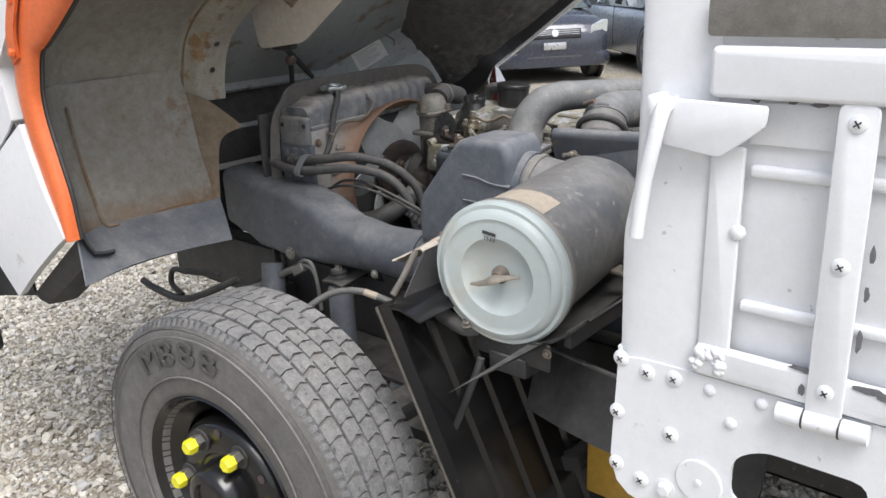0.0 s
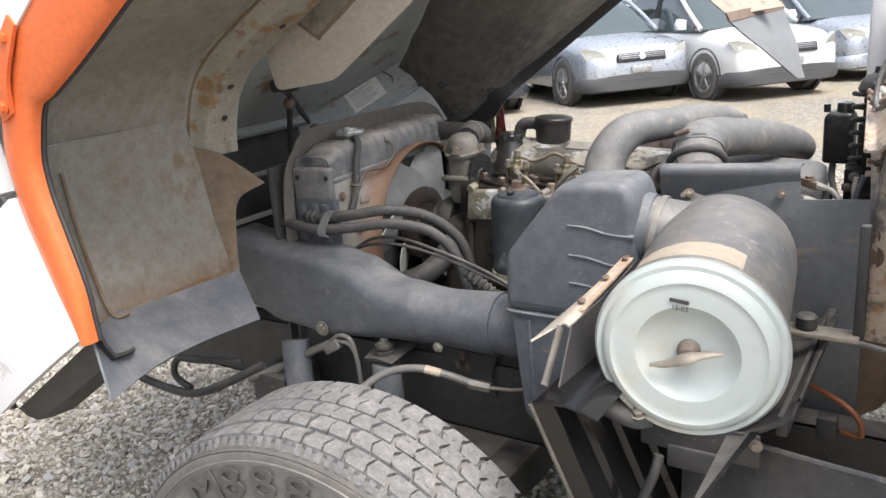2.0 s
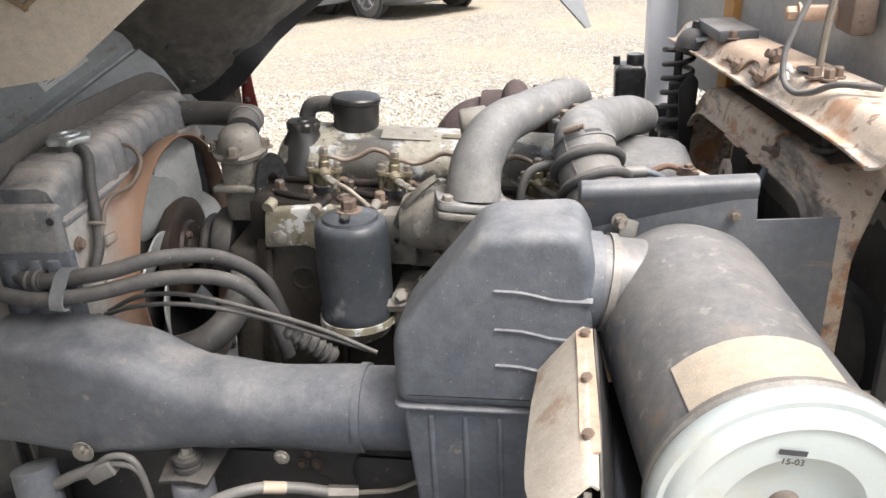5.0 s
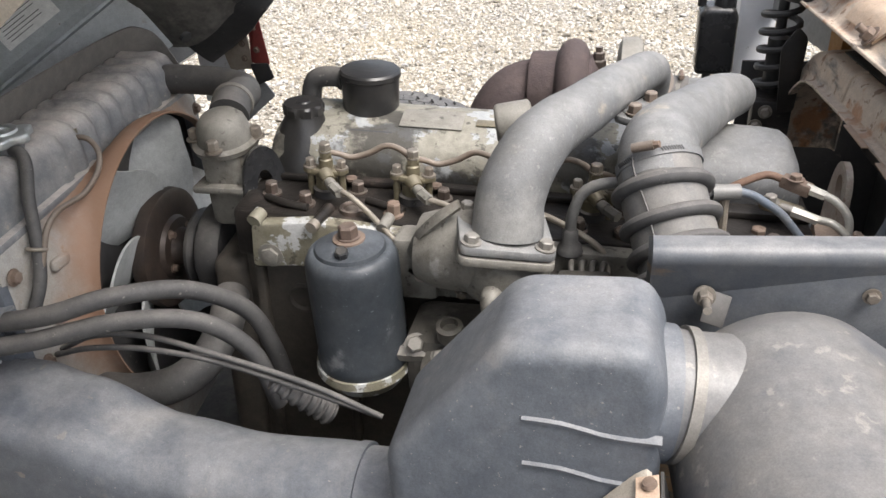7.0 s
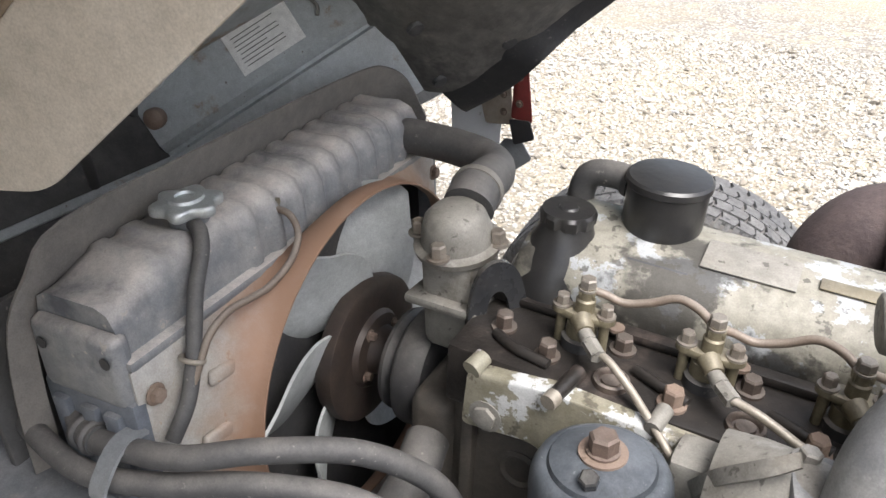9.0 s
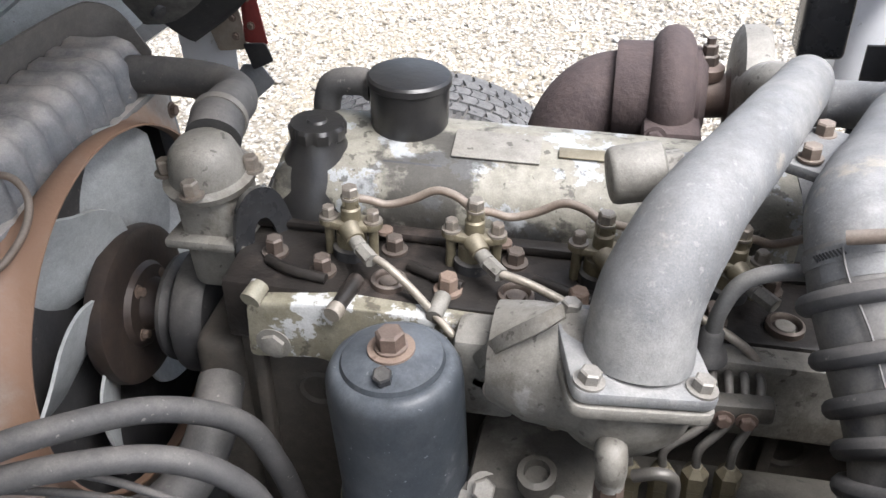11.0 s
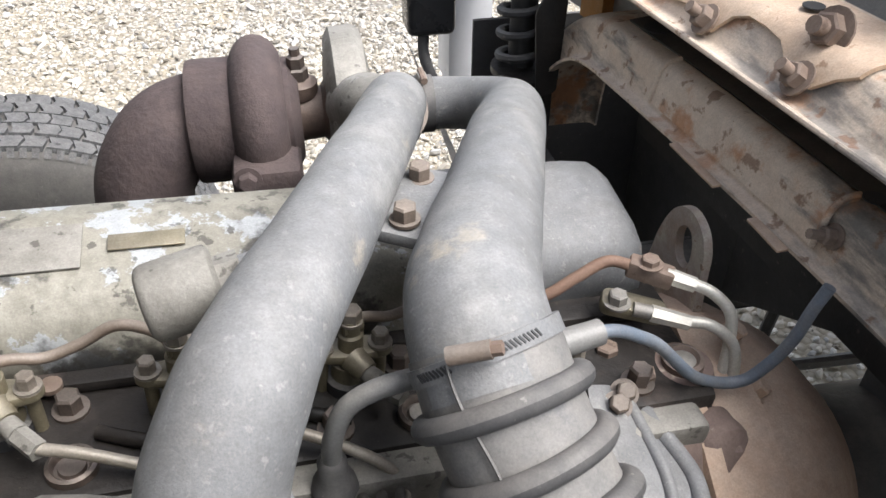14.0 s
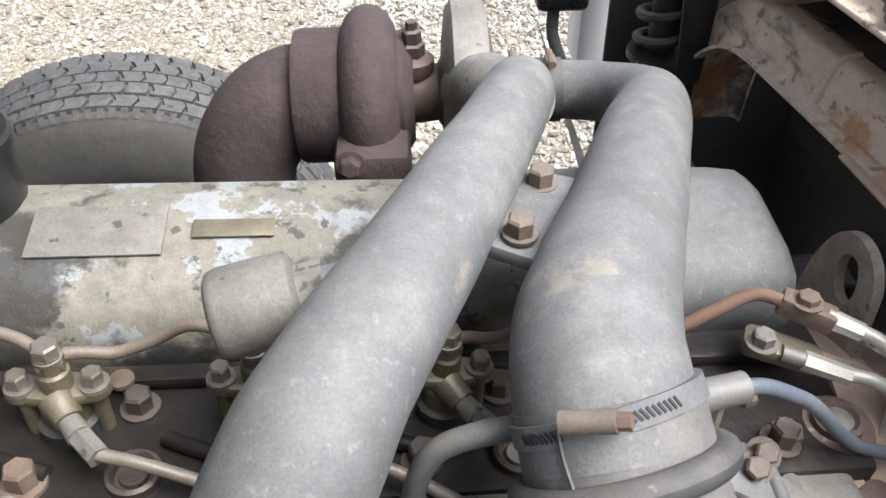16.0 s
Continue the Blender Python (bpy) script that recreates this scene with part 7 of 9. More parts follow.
part("lip_strip", box((0.010, 0.085, 0.003), Matrix.Translation((-0.769, 2.215, 1.039)) @ Matrix.Rotation(0.1, 4, "Z"), 0.001), M["tanrust"], bm1)
part("lip_strip", box((0.012, 0.05, 0.003), Matrix.Translation((-0.757, 2.09, 1.041)) @ Matrix.Rotation(0.06, 4, "Z"), 0.001), M["tanrust"], bm1)
for x, y, r in ((-0.716, 2.044, 0.010), (-0.710, 1.993, 0.010), (-0.742, 2.424, 0.017)):
    part("drain_hole", lathe([(r, 0.0), (r, 0.001), (0, 0.001)], Matrix.Translation((x + 0.012, y, 1.1065 - (y - 2.0) * 0.03)), 16), M["tyre_text"], bm1)
part("ring_spacer", hoop(Vector((-0.688, 1.936, 1.107)), Vector((0, 0, 1)), 0.015, 0.006, 24, 8), M["blackmatt"], bm1)
part("pipe_spacer", tube([(-0.684, 1.94, 1.105), (-0.684, 1.945, 1.20)], [0.007, 0.007], 10), M["blackmatt"], bm1)

bm2 = thing("upper_cross_beam", (-0.7, 2.05, 1.1), "rust-streaked upper cross beam with bolts", "beam")
SECTION2 = [(0.0, 0.0), (0.012, 0.001), (0.018, 0.006), (0.034, 0.029), (0.045, 0.038), (0.058, 0.041), (0.10, 0.043), (0.127, 0.040), (0.136, 0.03), (0.138, -0.02)]
BEAM2 = [(1.655, 1.168), (1.75, 1.172), (1.9, 1.169), (2.1, 1.163), (2.4, 1.154), (2.6, 1.148), (2.78, 1.142)]
part("hat_section", sheet(pressed_beam(BEAM2, SECTION2, -0.757), 0.004, fine=3), M["beam"], bm2)
part("lip_fold", tube([(-0.757 - 0.1 * (y - 2.0), y, z) for y, z in BEAM2], 0.003, 8), M["beam"], bm2)
# gusset folded over the beam, cut away between its two bolted tabs
cut_y = [2.075, 2.09, 2.105, 2.135, 2.15, 2.165, 2.19, 2.215, 2.232, 2.245, 2.275, 2.29, 2.33, 2.38]
cut_f = [0.62, 0.42, 0.16, 0.14, 0.30, 0.46, 0.52, 0.50, 0.36, 0.14, 0.14, 0.22, 0.20, 0.18]
rows = []
for y, f in zip(cut_y, cut_f):
    base = pressed_beam([(y - 0.01, 1.166 - (y - 2.0) * 0.03), (y, 1.1657 - (y - 2.0) * 0.03)], [(0.013, 0.006), (0.030, 0.0325), (0.042, 0.0425), (0.056, 0.0462), (0.078, 0.047), (0.11, 0.048)], -0.759)[1]
    run = curve_points(base, 6)
    k0 = int(f * 14)
    line = run[k0:]
    rows.append([line[round(q * (len(line) - 1) / 11)] for q in range(12)])
part("gusset", sheet(rows, 0.004), M["gussettan"], bm2, "bolted rusty tan gusset")
for p, way, r in (((-0.752, 2.119, 1.180), (-0.8, 0, 0.6), 0.0105), ((-0.766, 2.258, 1.175), (-0.8, 0, 0.6), 0.0105), ((-0.722, 2.135, 1.212), (-0.9, -0.2, 0.4), 0.014)):
    bolt(p, way, bm2, r, 0.012, M["rust"])
    q = Vector(way).normalized()
    part("bolt_stud", tube([Vector(p) + q * 0.010, Vector(p) + q * 0.026], [r * 0.55, r * 0.55], 10), M["rust"], bm2, "rusty stud end")
for x, y in ((-0.707, 1.977), (-0.69, 1.955), (-0.672, 1.974), (-0.752, 2.47), (-0.748, 2.425)):
    bolt((x, y, 1.2095 - (y - 2.0) * 0.03), (0, 0, 1), bm2, 0.0085, 0.016, M["rust"])
part("oval_hole", prism(smooth_poly([(-0.030, 0.0), (0.0, -0.018), (0.030, 0.0), (0.0, 0.018)], 6), 0.002, Matrix.Translation((-0.70, 2.035, 1.2105)) @ Matrix.Rotation(radians(95), 4, "Z"), 0.0005), M["tyre_text"], bm2, "dark oval opening")
part("drain_hole", lathe([(0.010, 0.0), (0.010, 0.001), (0, 0.001)], Matrix.Translation((-0.705, 2.19, 1.2105)), 16), M["tyre_text"], bm2)
part("wire_loop", tube([(-0.69, 2.05, 1.36), (-0.72, 2.035, 1.30), (-0.742, 2.02, 1.245), (-0.745, 2.0, 1.205), (-0.738, 1.965, 1.192), (-0.725, 1.92, 1.20), (-0.70, 1.875, 1.222), (-0.655, 1.83, 1.226)], 0.005, 10), M["wire"], bm2, "loose grey wire")
for k, (a, b) in enumerate((((-0.75, 2.02, 1.215), (-0.738, 1.998, 1.202)), ((-0.743, 2.026, 1.222), (-0.732, 2.002, 1.213)), ((-0.752, 2.008, 1.20), (-0.736, 2.016, 1.226)))):
    part("tape_wrap", tube([a, [(p + q) / 2 + (0.003 if j == 2 else 0) for j, (p, q) in enumerate(zip(a, b))], b], [0.0035, 0.0062, 0.003], 8, squash=0.6), M["paper"], bm2, "frayed pale tape")
part("end_box", box((0.085, 0.19, 0.026), Matrix.Translation((-0.745, 2.52, 1.202)) @ Matrix.Rotation(0.1, 4, "Z"), 0.006), M["boxblue"], bm2, "blue-black pressed box on the beam")

# ---- cargo bed: near corner ----
bed = thing("cargo_bed", (-0.3, 1.3, 0.75), "white painted steel cargo bed corner with rivets", "truck bed")
PW = Matrix(((1, 0, 0, 0), (0, 0, -1, 1.13), (0, 1, 0, 0), (0, 0, 0, 1)))  # outline x, z; depth towards the camera's side


def on_panel(poly, depth, bevel=0.003, lift=0.0, seg=2):
    return prism(poly, depth, Matrix.Translation((0, -lift, 0)) @ PW, bevel, seg)


# lower corner plate, with the step hole left open
outer_l = [(-0.574, 0.815), (-0.566, 0.783), (-0.545, 0.765), (-0.50, 0.758), (0.6, 0.758), (0.6, 0.965), (-0.469, 0.965), (-0.542, 0.963), (-0.566, 0.974)]
hole = round_poly([(-0.418, 0.815), (-0.275, 0.815), (-0.275, 0.893), (-0.385, 0.893), (-0.418, 0.872)], 0.018, 4)
part("corner_plate", holed(outer_l, hole, 0.006, PW), M["white"], bed, "riveted white corner plate")
post = part("corner_post", sheet([[(-0.549, 1.30, z + 0.0), (-0.556, 1.20, z), (-0.556 - d, 1.145, z), (-0.55 - d, 1.131, z), (-0.52, 1.127, z), (-0.475, 1.128, z), (-0.466, 1.134, z)] for z, d in ((0.955, 0.012), (1.06, 0.013), (1.115, 0.013), (1.15, 0.008), (1.19, 0.002), (1.3, 0.0), (1.75, -0.002))], 0.006, fine=3), M["white"], bed, "white folded corner post")
part("lower_return", span((-0.572, 1.131, 0.80), (-0.566, 1.30, 0.97), 0.002), M["white"], bed)
gate = part("side_gate", on_panel([(-0.468, 0.967), (0.6, 0.967), (0.6, 1.41), (-0.468, 1.41)], 0.004, 0.001, -0.012), M["white"], bed, "white dropside gate, paint flaking at the seams")
part("cap_plate", on_panel(round_poly([(-0.475, 1.343), (0.6, 1.34), (0.6, 1.385), (-0.475, 1.386)], 0.006), 0.012, 0.003, 0.006), M["zinc"], gate, "bare stainless cap strip")
part("top_rail", on_panel(round_poly([(-0.468, 1.283), (0.6, 1.285), (0.6, 1.334), (-0.468, 1.334)], 0.008), 0.022, 0.006, 0.0, 3), M["white"], gate)
part("upper_board", span((-0.47, 1.14, 1.386), (0.6, 1.16, 1.44), 0.003), M["white"], gate)
part("mid_rail", on_panel([(-0.43, 1.235), (0.6, 1.24), (0.6, 1.278), (-0.43, 1.278)], 0.004, 0.001, -0.006), M["white"], gate)
part("strap", on_panel(round_poly([(-0.467, 0.985), (-0.432, 0.985), (-0.431, 1.232), (-0.466, 1.232)], 0.004), 0.009, 0.002), M["white"], gate)
for z in (1.206, 1.056):
    part("pressed_rib", on_panel(round_poly([(-0.428, z - 0.006), (0.6, z - 0.006), (0.6, z + 0.008), (-0.428, z + 0.008)], 0.006), 0.010, 0.0045, -0.010, 3), M["white"], gate)
part("bottom_rail", on_panel(round_poly([(-0.468, 0.968), (0.6, 0.97), (0.6, 1.008), (-0.468, 1.006)], 0.006), 0.014, 0.005, 0.0, 3), M["white"], gate)
for x in (-0.326, 0.12):
    hg = part("hinge_strap", on_panel(round_poly([(x - 0.018, 0.955), (x + 0.018, 0.955), (x + 0.018, 1.285), (x - 0.018, 1.285)], 0.01), 0.005, 0.0015, 0.014), M["white"], gate)
    part("hinge_barrel", tube([(x - 0.045, 1.113, 0.954), (x + 0.045, 1.113, 0.956)], [0.011, 0.011], 18), M["white"], hg)
    for q in (-0.018, 0.018):
        part("barrel_joint", tube([(x + q - 0.001, 1.113, 0.955), (x + q + 0.001, 1.113, 0.955)], [0.0116, 0.0116], 18), M["blackmatt"], hg)
    for z in (1.267, 1.128, 0.991):
        part("screw", lathe([(0.009, 0), (0.008, 0.003), (0.004, 0.0045), (0, 0.0047)], along((x, 1.112, z), (0, -1, 0)), 18), M["white"], hg)
        cr = bmesh.new()
        for a in (0.6, 0.6 + math.pi / 2):
            box((0.008, 0.0014, 0.0012), along((x, 1.1072, z), (0, -1, 0), a), 0, bm=cr)
        part("screw_slot", cr, M["blackmatt"], hg)
# weld blobs and flaked spots
rnd = random.Random(5)
for k in range(26):
    r = rnd.uniform(0.003, 0.007)
    part("weld_lump", lathe([(r, 0), (r * 0.8, r * 0.6), (r * 0.3, r * 0.9), (0, r * 0.95)], along((-0.452 + rnd.uniform(-0.018, 0.018), 1.117, 0.992 + rnd.uniform(-0.014, 0.012)), (0, -1, 0)), 8), M["white"], gate)
for x, z in ((-0.432, 1.142),):
    part("weld_lump", lathe([(0.009, 0), (0.008, 0.004), (0.004, 0.006), (0, 0.007)], along((x, 1.123, z), (0, -1, 0)), 9), M["white"], gate)
rnd = random.Random(9)
for k, (x, z, w, h) in enumerate(((-0.352, 1.009, 0.016, 0.004), (-0.287, 1.004, 0.022, 0.005), (-0.27, 0.999, 0.012, 0.004), (-0.365, 1.28, 0.01, 0.003), (-0.39, 1.281, 0.006, 0.003), (-0.425, 1.281, 0.006, 0.003), (-0.302, 1.14, 0.003, 0.012), (-0.303, 1.1, 0.003, 0.01), (-0.35, 0.985, 0.004, 0.008), (-0.304, 1.05, 0.004, 0.014))):
    poly = [(x + w * math.cos(a) * rnd.uniform(0.6, 1.1), z + h * math.sin(a) * rnd.uniform(0.6, 1.1)) for a in (2 * math.pi * j / 11 for j in range(11))]
    part("paint_chip", on_panel(poly, 0.0008, 0, 0.0145 if z < 1.02 else 0.004), M["flake"], gate, "flaked paint spot")
# rivets on the corner plate
for x, z, cross in ((-0.563, 0.957, 1), (-0.528, 0.948, 1), (-0.493, 0.95, 1), (-0.45, 0.949, 0), (-0.391, 0.951, 0), (-0.423, 0.915, 0), (-0.494, 0.874, 1), (-0.566, 0.882, 1), (-0.565, 0.807, 1), (-0.53, 0.796, 1)):
    r = 0.0105 if cross else 0.0075
    rv = part("screw" if cross else "rivet", lathe([(r, 0), (r * 0.92, 0.003), (r * 0.5, 0.0052), (0, 0.0056)], along((x, 1.125, z), (0, -1, 0)), 18), M["white"], bed)
    if cross:
        cr = bmesh.new()
        for a in (0.7, 0.7 + math.pi / 2):
            box((0.009, 0.0015, 0.0012), along((x, 1.1192, z), (0, -1, 0), a), 0, bm=cr)
        part("screw_slot", cr, M["blackmatt"], rv)
bolt((-0.497, 1.125, 0.797), (0, -1, 0), bed, 0.0085, 0.009, M["white"])
dc = part("cover_disc", lathe([(0.029, 0), (0.029, 0.003), (0.0275, 0.004), (0, 0.004)], along((-0.455, 1.125, 0.824), (0, -1, 0)), 40), M["white"], bed, smooth=30)
part("disc_rivet", lathe([(0.004, 0), (0.003, 0.003), (0, 0.0035)], along((-0.455, 1.121, 0.824), (0, -1, 0)), 12), M["white"], dc)
# latch
la = part("latch_plate", on_panel(round_poly([(-0.512, 1.232), (-0.45, 1.224), (-0.406, 1.258), (-0.404, 1.279), (-0.501, 1.281), (-0.512, 1.25)], 0.006), 0.006, 0.002, 0.024), M["white"], bed, "white latch plate")
part("latch_side", span((-0.512, 1.105, 1.232), (-0.507, 1.13, 1.28), 0.001), M["white"], la)
part("latch_handle", tube([(-0.508, 1.105, 1.276), (-0.509, 1.09, 1.268), (-0.515, 1.085, 1.235), (-0.524, 1.085, 1.19), (-0.531, 1.085, 1.13)], [0.0085, 0.0085, 0.0085, 0.0085, 0.008], 14), M["white"], la, "white bent latch handle")
part("latch_lug", span((-0.53, 1.095, 1.262), (-0.518, 1.13, 1.284), 0.004), M["white"], la)
part("bed_floor", span((-0.46, 1.16, 1.0), (2.4, 3.0, 1.04), 0.004), M["blackmatt"], bed)
part("bed_side", span((0.6, 1.13, 0.77), (2.4, 1.15, 1.44), 0.004), M["white"], bed)
part("far_post", sheet([[(-0.78, 3.0, z), (-0.85, 2.99, z), (-0.868, 3.01, z), (-0.868, 3.08, z)] for z in (0.75, 0.98, 1.02, 1.2, 1.9)], 0.008, fine=2), M["white"], bed, "weathered white far corner post")
part("front_wall", sheet([[(-0.785, 3.0, z), (-0.70, 2.7, z), (-0.62, 2.3, z), (-0.53, 1.75, z), (-0.47, 1.31, z)] for z in (1.0, 1.2, 1.38)], 0.006, fine=3), M["wallpaint"], bed, "weathered grey-white front wall with rust runs")
part("wall_batten", sheet([[(-0.722, 2.70, z), (-0.712, 2.64, z)] for z in (1.0, 1.2, 1.38)], 0.02), M["orangerust"], bed, "orange-rusted upright batten")
part("wall_latch", span((-0.80, 2.96, 1.235), (-0.765, 2.99, 1.275), 0.006), M["white"], bed)
bolt((-0.785, 2.962, 1.255), (0, -1, 0), bed, 0.012, 0.012, M["brass"])
# the near corner is drawn a little larger about its lower edge
for ob in bed.children_recursive:
    if max(v.co.y for v in ob.data.vertices) < 1.31 and min(v.co.x for v in ob.data.vertices) < 0.5:
        for v in ob.data.vertices:
            v.co.x, v.co.z = -0.46 + (v.co.x + 0.46) * 1.07, 0.975 + (v.co.z - 0.975) * 1.07
# crumpled foil-faced heat shield behind the beams


def foil(p):
    return p + Vector((0.012, 0, 0.0)) * noise.noise(p * 14) + Vector((0.006, 0, 0)) * noise.noise(p * 37)


hsd = thing("heat_shield", (-0.56, 2.0, 0.9), "crumpled grey foil heat shield behind the beams", "heat shield")
part("foil_sheet", sheet([[(-0.555, y, 0.93), (-0.54, y, 1.05), (-0.53, y, 1.2), (-0.515, y, 1.35)] for y in (1.4, 1.7, 2.0, 2.3, 2.6, 2.75)], 0.002, fine=8, waves=foil), M["foil"], hsd)
part("torn_lip", sheet([[(-0.60, y, 1.03 - (y - 2.0) * 0.05), (-0.59, y + 0.01, 0.975 - (y - 2.0) * 0.05 + 0.02 * math.sin(y * 31) + 0.012 * math.sin(y * 83))] for y in np.linspace(1.85, 2.5, 30)], 0.0015, fine=1, waves=foil), M["foil"], hsd)
# Added black sheets: the deep shade under the bed is put in as colour.
part("underbed_shade", span((-0.555, 1.78, 0.84), (-0.549, 3.02, 0.96), 0.001), M["blackmatt"], bed, "added black sheet standing in for the shade under the bed")
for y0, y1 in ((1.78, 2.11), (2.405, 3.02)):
    part("underbed_shade", span((-0.555, y0, 0.40), (-0.549, y1, 0.8385), 0.001), M["blackmatt"], bed)
# Black sheet added behind the beam; its colour stands for the shaded hollow.
part("hollow_shade", sheet([[(-0.598 - 0.1 * (y - 2.0), y, z) for z in (0.86, 1.0, 1.085)] for y in (1.86, 2.1, 2.4, 2.58)], 0.003), M["blackmatt"], bed, "added black sheet for the shaded hollow behind the cross beam")
part("underbed_shade", prism([(2.111, 0.8385), (2.404, 0.8385), (2.404, 0.655)], 0.006, Matrix(((0, 0, 1, -0.555), (1, 0, 0, 0), (0, 1, 0, 0), (0, 0, 0, 1))), 0.0005), M["blackmatt"], bed)
for a, b in (((-0.40, 2.62, 0.47), (-0.02, 2.36, 0.55)), ((-0.42, 2.52, 0.33), (0.05, 2.40, 0.45)), ((-0.3, 2.6, 0.2), (-0.28, 2.58, 0.6))):
    part("brake_rod", tube([a, b], [0.012, 0.012], 8), M["blackmatt"], cf)
# Another added black sheet, for the dark below the beam's far end.
part("underbed_shade", span((-0.87, 2.775, 0.35), (-0.42, 2.783, 0.97), 0.001), M["blackmatt"], bed)

# ---- strut, reservoir and fittings at the beam's far end ----
su = thing("cab_strut", (-0.80, 2.70, 0.8), "grimy cab suspension coil spring and bracket", "suspension strut")
coil = [(-0.835 + 0.034 * math.cos(a), 2.72 + 0.034 * math.sin(a), 0.95 + 0.19 * a / (2 * math.pi * 5.5)) for a in np.linspace(0, 2 * math.pi * 5.5, 100)]
part("coil_spring", tube(coil, 0.0065, 8, n=1), M["blackmatt"], su, "dark coil spring")
part("damper", lathe([(0.02, 0.8), (0.02, 1.06), (0.01, 1.065), (0.01, 1.15)], Matrix.Translation((-0.835, 2.72, 0)), 16), M["blackmatt"], su)
part("spring_cup", lathe([(0.03, 0.935), (0.045, 0.94), (0.045, 0.95), (0.02, 0.953)], Matrix.Translation((-0.835, 2.72, 0)), 24), M["head"], su)
part("lower_bracket", span((-0.875, 2.66, 0.72), (-0.80, 2.70, 0.95), 0.006), M["head"], su)
for z, x in ((0.93, -0.85), (0.90, -0.865), (0.86, -0.84), (0.82, -0.86)):
    bolt((x, 2.658, z), (0, -1, 0.1), su, 0.009, 0.012, M["bolt"])
part("stay_plate", prism(round_poly([(-0.83, 0.93), (-0.80, 0.935), (-0.795, 1.08), (-0.815, 1.10), (-0.84, 1.06)], 0.01), 0.006, Matrix(((1, 0, 0, 0), (0, 0, -1, 2.655), (0, 1, 0, 0), (0, 0, 0, 1))), 0.001), M["head"], su)
part("top_mount", lathe([(0.05, 1.15), (0.055, 1.16), (0.05, 1.175), (0.04, 1.19), (0.02, 1.2), (0.018, 1.215), (0, 1.217)], Matrix.Translation((-0.80, 2.66, 0)), 24), M["blackmatt"], su, "black rubber mount")
part("top_plate", sheet([[(-0.815, y, 1.182), (-0.77, y, 1.192), (-0.70, y, 1.194)] for y in (2.60, 2.7, 2.80)], 0.006), M["greypanel"], su)
settle(su, 0.012, -0.06, -0.005)
rs = thing("fluid_reservoir", (-0.915, 2.85, 0.93), "black plastic fluid reservoir with cap", "reservoir")
part("bottle", pillow(round_poly([(-0.96, 0.90), (-0.875, 0.90), (-0.875, 1.035), (-0.885, 1.052), (-0.945, 1.055), (-0.96, 1.04)], 0.014, 4), 0.07, Matrix(((1, 0, 0, 0), (0, 0, -1, 2.89), (0, 1, 0, 0), (0, 0, 0, 1))), 0.012, 4), M["black"], rs)
part("cap", lathe([(0.024, 1.045), (0.024, 1.075), (0.022, 1.08), (0, 1.081)], Matrix.Translation((-0.905, 2.85, 0)), 24), M["black"], rs)
part("spout", tube([(-0.955, 2.85, 1.052), (-0.955, 2.85, 1.075)], [0.010, 0.010], 12), M["black"], rs)
part("outlet_hose", tube([(-0.93, 2.84, 0.90), (-0.93, 2.83, 0.86), (-0.915, 2.80, 0.82), (-0.89, 2.76, 0.79)], 0.010, 12), M["rubber"], rs)

settle(rs, 0.0, 0.06, 0.0)
# ---- rear injector, fuel lines and lifting eye ----
fl = thing("fuel_lines", (-0.85, 2.07, 0.95), "pale steel fuel pipes with banjo block", "fuel line")
part("banjo_block", box((0.042, 0.018, 0.018), Matrix.Translation((-0.880, 2.107, 1.012)) @ Matrix.Rotation(radians(-28), 4, "Z") @ Matrix.Rotation(radians(10), 4, "Y"), 0.003), M["rust"], fl, "rusty banjo block")
bolt((-0.882, 2.107, 1.021), (0, 0, 1), fl, 0.008, 0.007, M["rust"])
part("supply_pipe", tube([(-1.06, 2.122, 0.982), (-1.015, 2.112, 0.988), (-0.978, 2.108, 0.998), (-0.948, 2.112, 1.012), (-0.918, 2.118, 1.021), (-0.893, 2.112, 1.016)], 0.0055, 12), M["rustpipe"], fl, "rust-brown fuel pipe")
part("pipe_nut", tube([(-0.868, 2.10, 1.012), (-0.845, 2.086, 1.008)], [0.008, 0.0072], 6), M["pale"], fl, smooth=25)
part("feed_pipe", tube([(-0.85, 2.09, 1.009), (-0.832, 2.078, 1.004), (-0.815, 2.068, 0.985), (-0.813, 2.06, 0.955), (-0.818, 2.05, 0.92), (-0.83, 2.03, 0.86)], 0.0055, 12), M["pale"], fl, "pale steel fuel pipe")
part("pipe_nut", tube([(-0.885, 2.082, 0.985), (-0.852, 2.07, 0.978)], [0.008, 0.0072], 6), M["pale"], fl, smooth=25)
part("feed_pipe", tube([(-0.855, 2.072, 0.979), (-0.832, 2.064, 0.976), (-0.812, 2.055, 0.957), (-0.81, 2.045, 0.925), (-0.822, 2.03, 0.885), (-0.85, 2.01, 0.84)], 0.0055, 12), M["pale"], fl, "pale steel fuel pipe")
part("rear_clamp", prism(round_poly([(-0.03, -0.014), (0.03, -0.012), (0.03, 0.012), (-0.03, 0.014)], 0.01), 0.014, Matrix.Translation((-0.897, 2.096, 0.975)) @ Matrix.Rotation(radians(-25), 4, "Z") @ Matrix.Rotation(radians(5), 4, "Y"), 0.004), M["fitting"], fl)
bolt((-0.912, 2.097, 0.988), (0, 0, 1), fl, 0.0085, 0.011, M["zinc"])
PLUG = Matrix.Translation((-0.862, 2.050, 0.945))
part("sensor_plug", lathe([(0.0195, 0.0), (0.0185, 0.010), (0.0145, 0.012), (0.012, 0.008), (0, 0.008)], PLUG, 24), M["brass"], fl)
part("plug_face", lathe([(0.0115, 0.0085), (0.009, 0.0105), (0, 0.0105)], PLUG, 20), M["zinc"], fl)
